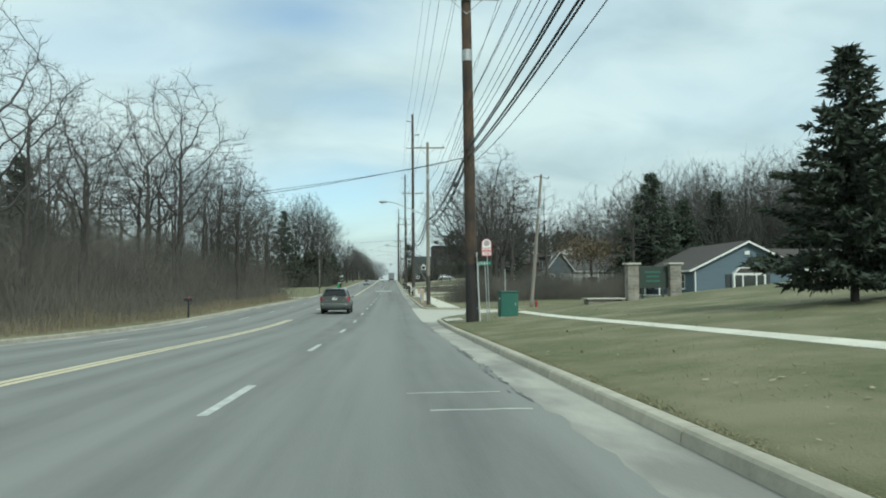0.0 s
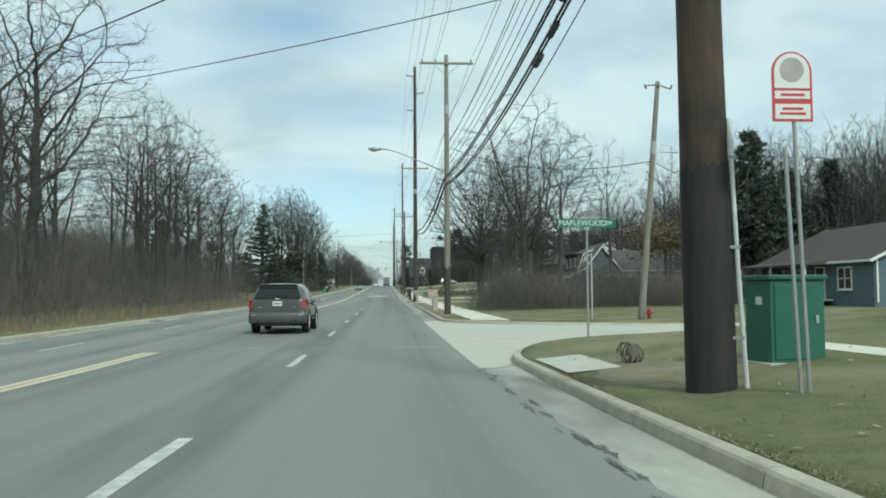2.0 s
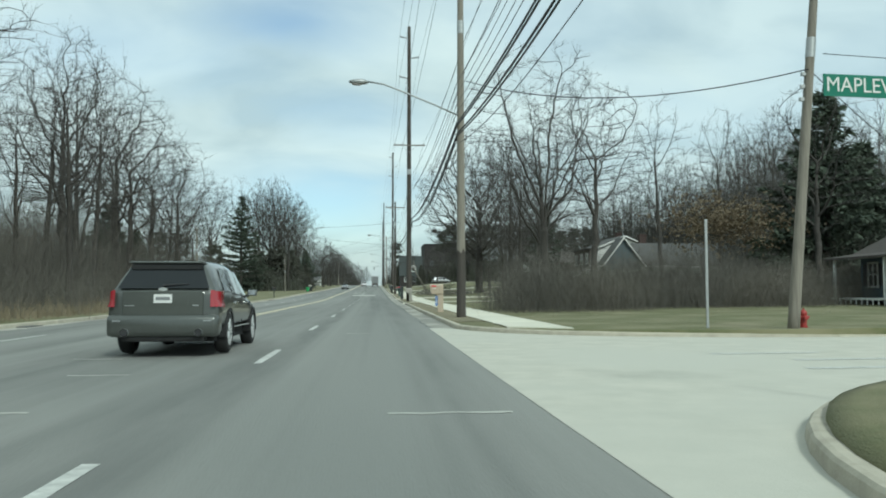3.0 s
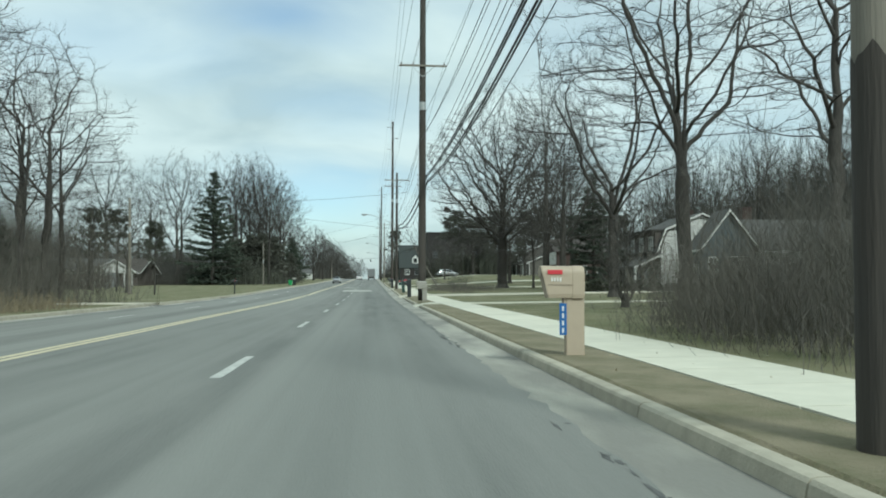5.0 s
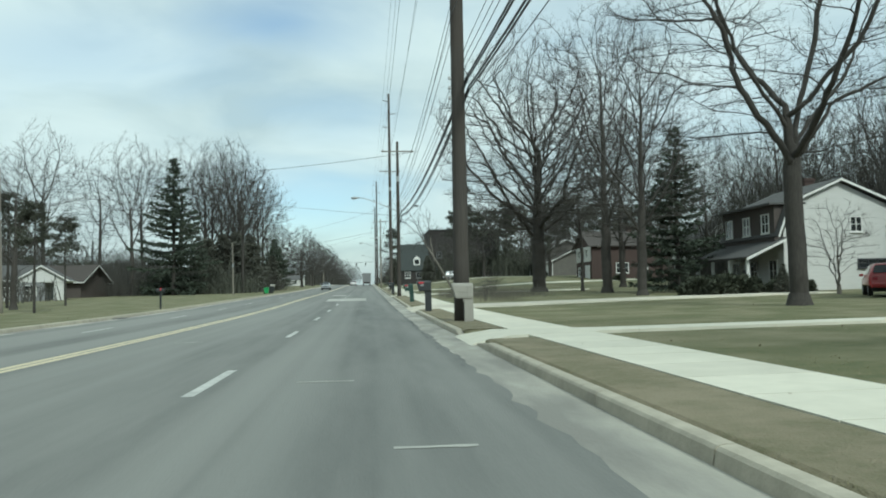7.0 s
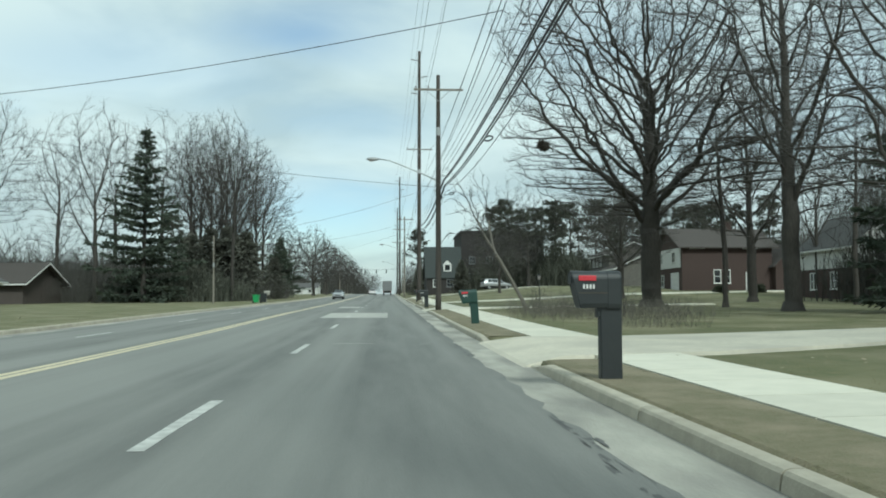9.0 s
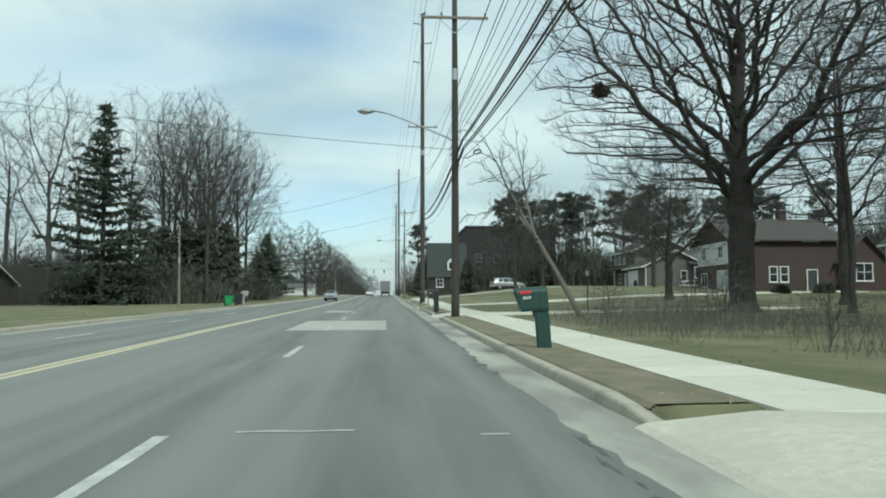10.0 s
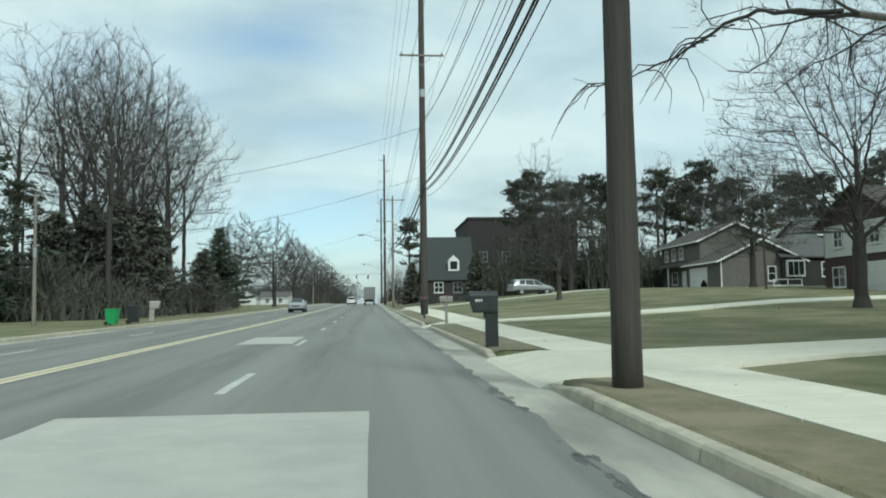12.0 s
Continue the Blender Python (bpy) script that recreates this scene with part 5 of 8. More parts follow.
thicket("far_undergrowth", 35, [(33, 80, 104, 126, 1.25), (41, 95, 93, 108, 1.7), (55, 100, 80, 100, 1.5), (44, 85, 163, 182, 1.8), (36, 46, 164, 176, 1.7), (36, 50, 178, 190, 1.2), (44, 88, 126, 162, 2.0), (60, 110, 60, 82, 1.0), (54, 95, 203, 238, 1.5)], 6.0, 9.5, M_BRUSH_DARK, "dark bare woods rising behind the houses", width=0.036, twigs=7, fan=0.16)
thicket("far_woods", 36, [(-75, -38, 140, 200, 0.8), (-80, -40, 262, 330, 1.2), (-60, -20, 470, 560, 1.2), (-32, -12, 600, 640, 1.6), (8, 26, 560, 620, 1.2), (30, 100, 285, 330, 1.0), (14, 70, 330, 480, 0.9), (55, 110, 215, 290, 1.3)], 1.5, 8.0, M_BRUSH_DARK, "dark bare woods in the distance", width=0.070, twigs=6, fan=0.2)
thicket("roadside_woods", 39, [(-34, -18.5, 238, 262, 1.0), (-50, -34, 228, 270, 1.15), (-30, -17.5, 258, 276, 0.7)], 12.0, 6.0, M_BRUSH_DARK, "dark tangled bare woods beside the far kerb", width=0.009, twigs=9, fan=0.34)
plant(grove, [(37, 182, 0.62, 30), (42, 186, 0.7, 110), (46, 192, 0.72, 190), (40, 198, 0.66, 270), (30, 300, 0.85, 15), (41, 296, 0.8, 95), (50, 300, 0.85, 175), (60, 294, 0.8, 255), (46, 130, 0.80, 10), (52, 136, 0.85, 70), (47, 143, 0.78, 130), (58, 142, 0.88, 190), (54, 150, 0.82, 250), (64, 132, 0.9, 310), (61, 152, 0.88, 40), (50, 124, 0.75, 100), (68, 146, 0.92, 160), (56, 164, 0.85, 220), (48, 168, 0.8, 280),
              (46, 100, 0.62, 20), (54, 104, 0.66, 80), (62, 98, 0.66, 140), (70, 104, 0.7, 200), (58, 112, 0.72, 260), (80, 110, 0.75, 320)], USED)
plant(tall_grove, [(-20, 231, 0.85, 20), (-19.5, 247, 0.8, 140), (-20, 256, 0.85, 260)], USED)
thicket("left_woods", 40, [(-80, -54, 214, 262, 1.0), (-90, -50, 150, 205, 0.9)], 2.2, 13.0, M_BRUSH_DARK, "dark bare woods behind low houses", width=0.05, twigs=7)
thicket("lawn_scrub", 37, [(6.4, 14, 158, 171, 0.85), (8.0, 10.5, 150.5, 154.5, 0.6)], 20, 1.7, M_BRUSH_TAN, "sparse bare shrubs and saplings beside the drive", width=0.006, twigs=7, fan=0.3)
thicket("evergreen_woods", 38, [(-34, -20, 229, 262, 1.0), (17, 29, 264, 278, 1.2), (29, 62, 264, 284, 1.3), (50, 70, 240, 280, 1.5), (26, 33, 258, 266, 1.6)], 9.0, 5.2, M_PINE, "dark evergreen undergrowth beneath bare trees", width=0.075, twigs=7, fan=0.2)


thicket("brown_hedge", 45, [(24.4, 28.4, 128.0, 129.8, 1.0), (22.8, 24.4, 128.2, 129.8, 0.62)], 420, 2.2, M_BRUSH_TAN, "clipped leafless brown hedge before a house", "hedge", width=0.012, fan=0.22, twigs=6)


def withered_hedge():
    rng = np.random.default_rng(41)
    n = 1500
    p = np.stack([rng.normal(23.5, 1.9, n), rng.normal(96, 1.5, n), rng.normal(5.4, 0.9, n)], 1)
    p[:, 2] = np.clip(p[:, 2], 3.0, 7.6)
    p[:, 2] += [lawn_z(a, b) for a, b in p[:, :2]]
    v, t = sprays(rng, p, np.tile([0, 0, 0.3], (n, 1)), 0.22, 0.06, 4, 0.1)
    tagged(fast_mesh("withered_foliage", v, t, M_RUST_LEAF), "tan withered leaves still clinging to a shrub", "foliage", kind="stuff")


withered_hedge()


def leaning_tree():
    """A tree that leans over the pavement and forks into two limbs."""
    root = thing("tree", 8.5, 173.8, lawn_z(8.5, 173.8) - 0.05, "bare tree leaning far over, forked into two long limbs", "tree")
    pts = [Vector((-2.05 * u ** 1.1, 0.1 * math.sin(u * 3), 3.75 * u - 0.15)) for u in np.linspace(0, 1, 9)]
    v0, t0 = sweep_mesh(pts, np.linspace(0.13, 0.085, 9), 10)
    verts, tris, n = [v0], [t0], len(v0)
    cv, ct, cn = [], [], 0
    for seed, way, turn, tall in ((61, (-0.5, 4.2, 1.9), 0, 6.6), (62, (-0.53, 0, 0.85), 40, 6.5), (63, (-0.17, 0.3, 0.98), 80, 6.0)):
        wood, fine, twigs = grow(seed, height=tall, clear=1.2, spread=1.5, limbs=6, tilt=0.6, trunk_r=0.065, n=150, step=0.3, kill=0.45, reach=1.6, up=0.1, wobble=0.2, tip_r=0.007, twigs=1.5, twig=0.5)
        m = Matrix.Translation(pts[-1] - Vector((0, 0, 0.05))) @ Vector((0, 0, 1)).rotation_difference(Vector(way)).to_matrix().to_4x4() @ Matrix.Rotation(radians(turn), 4, "Z")
        r = np.array(m.to_3x3())
        slivers = (twigs, np.arange(len(twigs)).reshape(-1, 3))
        for (v, t), vs, ts in ((tube_mesh(wood[:-1], 6), verts, tris), (tube_mesh(fine, 3), cv, ct), (slivers, cv, ct)):
            v = v @ r.T + np.array(m.translation)
            base = n if vs is verts else cn
            ts.append(t + base)
            vs.append(v)
            if vs is verts:
                n += len(v)
            else:
                cn += len(v)
    # a low limb that droops towards the road, with hanging twigs
    rng = random.Random(64)
    bow = [Vector(p) for p in ((-2.3, 3.0, 4.9), (-2.6, 4.4, 5.5), (-2.9, 5.8, 5.45), (-3.4, 7.4, 5.4), (-3.9, 8.4, 5.4), (-4.3, 9.0, 5.75))]
    droops = [(bow, 0.04)]
    for k in range(14):
        u = rng.uniform(1.2, 4.9)
        o = bow[int(u)].lerp(bow[int(u) + 1], u % 1)
        side, far = rng.choice((-1, 1)), rng.uniform(0.6, 1.5)
        droops.append(([o, o + Vector((0.3 * side, 0.25, 0.05)) * far, o + Vector((0.55 * side, 0.5, -0.25)) * far, o + Vector((0.7 * side, 0.7, -0.6)) * far], 0.014))
    for line, thick in droops:
        line = wander(rng, line, 0.22, 0.03)
        v, t = sweep_mesh([Vector(p) for p in line], np.linspace(thick, 0.005, len(line)), 6)
        cv.append(v)
        ct.append(t + cn)
        cn += len(v)
    fast_mesh("trunk", np.concatenate(verts), np.concatenate(tris), M_BARK_PALE, root, smooth=True)
    fast_mesh("crown", np.concatenate(cv), np.concatenate(ct), M_TWIG, root)


leaning_tree()


def verge_tufts():
    """Ragged blades along the kerbs and pavement edges, and pale litter on the lawns."""
    rng = np.random.default_rng(51)
    rows = [(2.80, 0.10, -4, 45, 90), (6.88, 0.09, -4, 45, 70), (7.48, 0.09, -4, 45, 70), (2.80, 0.10, 71, 215, 90), (3.78, 0.06, 71, 215, 45), (5.57, 0.07, 71, 215, 45), (3.3, 0.28, 71, 215, 130), (4.4, 0.9, 1, 45, 300), (6.3, 0.5, 71, 140, 80)]
    pv = []
    for x, dx, y0, y1, per in rows:
        n = int((y1 - y0) * per)
        py = rng.uniform(y0, y1, n)
        keep = np.array([noise.noise((x * 3.1, v * 0.6, 2.0)) > -0.25 for v in py])
        keep &= ~(((py > 139.5) & (py < 147.5)) | ((py > 178.3) & (py < 184.5)) | ((py > 115.5) & (py < 119.3)) | ((py > 203.5) & (py < 206.5)))
        py = py[keep]
        n = len(py)
        px = np.maximum(x + rng.normal(0, dx, n), 2.79)
        base = np.stack([px, py, [lawn_z(a, b) - 0.01 for a, b in zip(px, py)]], 1)
        tip = base + np.stack([rng.normal(0, 0.04, n), rng.normal(0, 0.04, n), rng.uniform(0.012, 0.04, n)], 1)
        side = rng.normal(0, 1, (n, 3)) * (1, 1, 0)
        side /= np.linalg.norm(side, axis=1, keepdims=True)
        pv.append(np.stack([base - side * 0.007, base + side * 0.007, tip], 1).reshape(-1, 3))
    v = np.concatenate(pv)
    tagged(fast_mesh("grass_tufts", v, np.arange(len(v)).reshape(-1, 3), M_BLADE), "ragged grass blades creeping over kerb and pavement edges", "grass", kind="stuff")
    pv = []
    for x0, x1, y0, y1, n in ((3.0, 20, 0, 46, 1500), (2.9, 30, 72, 215, 2600), (-18, -13, 10, 215, 1200)):
        px, py = rng.uniform(x0, x1, n), rng.uniform(y0, y1, n)
        c = np.stack([px, py, [lawn_z(a, b) + 0.028 for a, b in zip(px, py)]], 1)
        d = rng.normal(0, 1, (n, 3)) * (1, 1, 0.25)
        d *= (0.02 + 0.045 * rng.random((n, 1)) ** 2) / np.linalg.norm(d, axis=1, keepdims=True)
        e = np.cross(d, (0, 0, 1.0)) * rng.uniform(0.4, 0.9, (n, 1))
        pv.append(np.stack([c - d, c + e, c + d, c - d, c + d, c - e], 1).reshape(-1, 3))
    v = np.concatenate(pv)
    tagged(fast_mesh("leaf_litter", v, np.arange(len(v)).reshape(-1, 3), M_LITTER), "scattered pale dry leaves lying on the lawn", "leaves", kind="stuff")


verge_tufts()


# ---- poles and wires ----
def utility_pole(x, y, tall, arm_z, radius, wood, label, lean=(0.0, 0.0), lamp=0.0, tar=None, arm=True, telecom=7.4, top_posts=False, group="utility poles"):
    """A wooden pole with its crossarm, insulators and fittings; heights are above the ground at its foot."""
    root = thing("utility_pole", x, y, lawn_z(x, y), label, "utility pole", group)
    rt = radius * 0.62

    def axis(z):
        return Vector((lean[0] * z, lean[1] * z, z))
    us = [i / 12 for i in range(13)]
    rng = random.Random(int(x * 10) + int(y))
    v, t = sweep_mesh([axis(-0.4 + (tall + 0.4) * u) for u in us], [(radius + (rt - radius) * u) * rng.uniform(0.97, 1.03) for u in us], 16)
    fast_mesh("pole", v, t, wood, root, smooth=True)
    if tar:
        bm = B()
        rings = []
        for z in (-0.3, 1.0, 2.0, 2.75):
            ring = []
            for i in range(32):
                a = i * 6.28319 / 32
                c = axis(z + (0.13 * noise.noise((math.cos(a) * 2.2, math.sin(a) * 2.2, x)) + rng.uniform(-0.06, 0.06) if z > 2.5 else 0))
                rr = (radius + (rt - radius) * c.z / tall) * 1.022
                ring.append(bm.verts.new((c.x + rr * math.cos(a), c.y + rr * math.sin(a), c.z)))
            rings.append(ring)
        for p, q in zip(rings[:-1], rings[1:]):
            for i in range(32):
                bm.faces.new((p[i], p[(i + 1) % 32], q[(i + 1) % 32], q[i]))
        part("tarred_butt", bm, tar, root, "darker foot of the pole", smooth=True)
    r_at = lambda z: radius + (rt - radius) * z / tall
    if arm:
        for name, z in (("crossarm", arm_z),):
            c = axis(z)
            bm = box(B(), c.x - 1.6, c.x + 1.6, c.y - r_at(z) - 0.12, c.y - r_at(z) - 0.005, z - 0.06, z + 0.06, 0.01)
            part(name, bm, M_POLE_GREY, root)
            for s in (-1, 1):
                part("brace", tube(B(), (c.x + s * 0.75, c.y - r_at(z) - 0.05, z - 0.06), (c.x, c.y - r_at(z) - 0.02, z - 0.75), 0.018, n=6), M_STEEL, root)
            for dx in (-1.45, -0.65, 1.45):
                bm = tube(B(), (c.x + dx, c.y - 0.2, z + 0.06), (c.x + dx, c.y - 0.2, z + 0.13), 0.025, n=8)
                tube(bm, (c.x + dx, c.y - 0.2, z + 0.13), (c.x + dx, c.y - 0.2, z + 0.24), 0.06, 0.04, 10)
                part("insulator", bm, M_CERAMIC, root)
    if top_posts:
        for k, z in enumerate((tall - 1.2, tall - 3.3, tall - 5.4)):
            s = -1 if k % 2 == 0 else 1
            c = axis(z)
            bm = tube(B(), (c.x + s * r_at(z), c.y, z), (c.x + s * 1.0, c.y, z + 0.16), 0.045, 0.05, 8)
            for q in range(5):
                u = 0.35 + 0.13 * q
                p = Vector((c.x + s * (r_at(z) + (1.0 - r_at(z)) * u), c.y, z + 0.16 * u))
                tube(bm, p - Vector((0.02 * s, 0, 0)), p + Vector((0.02 * s, 0, 0)), 0.085, n=8)
            part("line_post", bm, M_CERAMIC, root)
    for k in range(3):
        z = telecom - 0.35 * k
        c = axis(z)
        bm = box(B(), c.x - r_at(z) - 0.10, c.x - r_at(z) + 0.02, c.y - 0.05, c.y + 0.05, z - 0.05, z + 0.05, 0.01)
        part("cable_clamp", bm, M_STEEL, root)
    z = arm_z - 3.0
    part("band", tube(B(), axis(z), axis(z + 0.55), r_at(z) + 0.012, r_at(z) + 0.010, 14), M_STEEL, root, "pale metal band")
    if lamp:
        z0 = 8.35
        head = Vector((-3.85, 0, 9.75))
        pts = [Vector((0, 0, z0)), Vector((-1.2, 0, z0 + 0.52)), Vector((-2.4, 0, z0 + 1.0)), Vector((-3.2, 0, z0 + 1.30)), head]
        v, t = sweep_mesh(pts, 0.036, 8)
        fast_mesh("lamp_arm", v, t, M_STEEL, root)
        bm = B()
        bmesh.ops.create_uvsphere(bm, u_segments=12, v_segments=8, radius=1.0, matrix=Matrix.Translation(head + Vector((-0.38, 0, -0.02))) @ Matrix.Diagonal((0.42, 0.17, 0.12, 1)))
        lh = part("lamp_head", bm, M_STEEL, root, "grey cobra-head street lamp", smooth=True)
        bm = B()
        bmesh.ops.create_uvsphere(bm, u_segments=10, v_segments=6, radius=1.0, matrix=Matrix.Translation(head + Vector((-0.45, 0, -0.08))) @ Matrix.Diagonal((0.24, 0.13, 0.10, 1)))
        part("lens", bm, M_CLEAR_LENS, lh, smooth=True)
    return root


P1, PB, PA, PC, PD, PE, PF, PG = (3.85, 38.6), (3.45, 76.15), (3.35, 125.2), (3.22, 177.0), (3.82, 224.0), (3.1, 275.0), (2.9, 322.0), (2.9, 368.0)
utility_pole(*P1, 27.5, 15.6, 0.30, M_POLE_BROWN, "tall brown wooden utility pole with a black tarred foot", tar=M_POLE_TAR, telecom=8.2, top_posts=True, lean=(-0.012, 0))
utility_pole(*PB, 15.4, 14.85, 0.19, M_POLE_GREY, "grey weathered utility pole with a dark foot and street lamp", tar=M_POLE, lamp=1, telecom=7.6)
utility_pole(*PA, 28.3, 15.9, 0.27, M_POLE, "tall dark brown wooden utility pole beside the pavement", telecom=8.5, top_posts=True)
utility_pole(*PC, 15.3, 14.3, 0.20, M_POLE, "brown wooden utility pole carrying a street lamp", lamp=1, telecom=8.4)
utility_pole(*PD, 31.0, 18.6, 0.27, M_POLE, "tall brown wooden utility pole in the verge", telecom=9.2, top_posts=True)
utility_pole(*PE, 15.0, 14.4, 0.18, M_POLE_GREY, "grey wooden utility pole farther up the road", telecom=7.8, lamp=1)
utility_pole(*PF, 29.0, 16.0, 0.26, M_POLE, "tall brown wooden utility pole farther up the road", telecom=8.0, top_posts=True)
utility_pole(*PG, 26.0, 15.5, 0.25, M_POLE, "tall brown wooden utility pole farther up the road", telecom=8.0, top_posts=True, lamp=1)
utility_pole(11.1, 63.9, 10.6, 10.35, 0.16, M_POLE_GREY, "leaning grey wooden utility pole behind the side street", lean=(0.085, -0.01), arm=False, telecom=6.9, group="")
utility_pole(-23.4, 151.8, 9.4, 9.0, 0.17, M_POLE_GREY, "short grey wooden pole on the lawn", arm=False, telecom=6.6, lean=(-0.02, 0))
utility_pole(-18.9, 214.6, 7.4, 6.9, 0.12, M_POLE_GREY, "short pale wooden pole on the lawn", arm=False, telecom=6.6, lean=(-0.01, 0))


def leaning_pole_head():
    root = thing("pole_bracket", 11.1 + 0.085 * 10.3, 63.8, lawn_z(11.1, 63.9) + 10.3, "small forked wire bracket atop the leaning pole", "bracket")
    bm = B()
    for s in (-1, 1):
        tube(bm, (0, -0.16, 0.12), (s * 0.55, -0.16, -0.05 + (0.14 if s < 0 else -0.02)), 0.035, 0.03, 6)
    part("arm", bm, M_POLE_GREY, root)
    for s in (-1, 1):
        part("insulator", tube(B(), (s * 0.55, -0.16, -0.05), (s * 0.62, -0.16, 0.12), 0.05, 0.04, 8), M_CERAMIC, root)


leaning_pole_head()


def wire(a, b, sag, r, material, name="power_line", label="thin power line strung between poles", category="cable", group="overhead lines", n=18):
    pts = []
    for i in range(n + 1):
        u = i / n
        p = Vector(a) * (1 - u) + Vector(b) * u
        p.z -= 4 * sag * u * (1 - u)
        pts.append(p)
    v, t = sweep_mesh(pts, r, 5)
    return tagged(fast_mesh(name, v, t, material), label, category, group)


def at_pole(p, dx, h):
    return (p[0] + dx, p[1] - 0.2, lawn_z(*p) + h)


def string_lines():
    back = (4.0, -12.0)
    poles = [back, P1, PB, PA, PC, PD, PE, PF, PG]
    arms = [15.6, 15.6, 14.85, 15.9, 14.3, 18.6, 14.4, 16.0, 15.5]
    tele = [8.4, 8.3, 8.0, 8.5, 8.4, 9.2, 8.4, 8.6, 8.6]
    side = [-0.2, -0.2, -0.2, 0.3, 0.32, 0.0, 0.0, 0.0, 0.0]
    for i in range(len(poles) - 1):
        p, q = poles[i], poles[i + 1]
        for dx in (-1.45, -0.65, 1.45):
            wire(at_pole(p, dx, arms[i] + 0.24), at_pole(q, dx, arms[i + 1] + 0.24), 0.7, 0.011, M_WIRE_BARE)
        # neutral and secondary lines
        for dx, dh, sag, r in ((0.22, -3.1, 0.75, 0.012), (0.25, -4.4, 0.8, 0.013), (-0.2, -5.2, 0.8, 0.014)):
            wire(at_pole(p, dx, arms[i] + dh), at_pole(q, dx, arms[i + 1] + dh), sag, r, M_WIRE)
        # bundled telephone cables
        for k, (dh, sag, r) in enumerate(((0.0, 0.55, 0.030), (-0.07, 0.57, 0.032), (-0.36, 0.75, 0.034), (-0.44, 0.78, 0.030), (-0.80, 1.0, 0.013), (0.45, 0.5, 0.012), (0.85, 0.5, 0.012), (1.3, 0.45, 0.011))):
            wire(at_pole(p, side[i] + 0.03 * (k % 5), tele[i] + dh), at_pole(q, side[i + 1] + 0.03 * (k % 5), tele[i + 1] + dh), sag + 0.2, r, M_WIRE, "telephone_cable", "thick black telephone cable sagging between poles" if r > 0.02 else "thin black telephone line sagging between poles")
    tall = [(back, 27.5), (P1, 27.5), (PA, 28.3), (PD, 31.0), (PF, 29.0), (PG, 26.0)]
    for (p, h), (q, g) in zip(tall[:-1], tall[1:]):
        for k in range(3):
            s = -1 if k % 2 == 0 else 1
            wire(at_pole(p, s * 1.0, h - 1.05 - 2.1 * k), at_pole(q, s * 1.0, g - 1.05 - 2.1 * k), 1.6, 0.012, M_WIRE_BARE, n=26)
    # lines crossing the road and serving houses
    far = "thin service line crossing high over the road"
    wire((3.5, 51.0, 9.1), (-24, 62, 7.4), 0.5, 0.016, M_WIRE, "service_line", far)
    wire(at_pole(P1, -0.2, 7.9), (-24, 62.5, 7.2), 0.6, 0.016, M_WIRE, "service_line", far)
    wire((3.5, 149.5, 9.9), (-22, 163, 10.0), 0.4, 0.014, M_WIRE, "service_line", far)
    wire(at_pole(PD, 0, 13.4), (-18.9, 214.6, lawn_z(-18.9, 214.6) + 7.2), 0.8, 0.013, M_WIRE, "service_line", far)
    wire(at_pole(PD, 0, 9.8), (-28, 256, 9.5), 1.0, 0.013, M_WIRE, "service_line", far)
    wire(at_pole(PF, 0, 15.0), (-24, 335, 13.0), 1.0, 0.014, M_WIRE, "service_line", far)
    wire(at_pole(PC, 0, 7.9), (-24, 181, lawn_z(-24, 181) + 11.6), 0.3, 0.013, M_WIRE, "service_line", far)
    lean_top = (11.1 + 0.085 * 10.2, 63.6, lawn_z(11.1, 63.9) + 7.4)
    wire(at_pole(PB, 0.2, 9.8), (11.6, 63.7, lawn_z(11.1, 63.9) + 7.0), 0.75, 0.018, M_WIRE, "service_line", "black service cable sagging to the leaning pole")
    wire((11.7, 63.8, lawn_z(11.1, 63.9) + 7.0), (30, 80, 4.6), 0.5, 0.014, M_WIRE, "service_line", "black service cable running to a house")
    wire(lean_top, (60, 66, 9.0), 0.9, 0.012, M_WIRE, "service_line", "thin line leaving the leaning pole")
    # splice boxes hung on the cables
    for x, y, z in ((3.62, 46.5, lawn_z(3.6, 46.5) + 7.2), (3.60, 48.2, lawn_z(3.6, 48.2) + 7.0), (3.58, 45.0, lawn_z(3.6, 45) + 7.5), (3.75, 128.5, lawn_z(3.1, 128.5) + 7.9), (3.6, 180.0, lawn_z(2.8, 180) + 7.6)):
        root = thing("splice_case", x, y, z, "black splice case hung on the telephone cables", "splice case", "splice cases")
        part("body", tube(B(), (0, -0.36, 0), (0, 0.36, -0.03), 0.085, n=12), M_WIRE, root)
        for s in (-1, 1):
            part("clamp", tube(B(), (0, s * 0.3, 0.0), (0, s * 0.3, 0.22), 0.014, n=6), M_STEEL, root)
    # snowshoe loops on the strand
    for p, y in ((PC, 154.0), (PC, 171.0)):
        z = lawn_z(3.0, y) + 7.2
        root = thing("cable_loop", 3.6, y, z - 0.4, "oval storage loop of cable hung on the strand", "cable loop", "cable loops")
        v, t = sweep_mesh([Vector((0.14 * math.sin(a), 0.45 * math.cos(a), 0)) for a in np.linspace(0, 6.283, 19)], 0.03, 6)
        fast_mesh("loop", v, t, M_WIRE, root)


string_lines()


# ---- street furniture at the corner ----
def text_mesh(body, size, parent, m, material, name="lettering"):
    cu = bpy.data.curves.new(name, "FONT")
    cu.body, cu.size, cu.align_x, cu.align_y, cu.extrude = body, size, "CENTER", "CENTER", 0.002
    tmp = bpy.data.objects.new(name, cu)
    me = bpy.data.meshes.new_from_object(tmp)
    me.name = name
    bpy.data.objects.remove(tmp)
    me.materials.clear()
    me.materials.append(material)
    ob = new(name, me)
    ob.parent = parent
    ob.matrix_local = m
    return ob


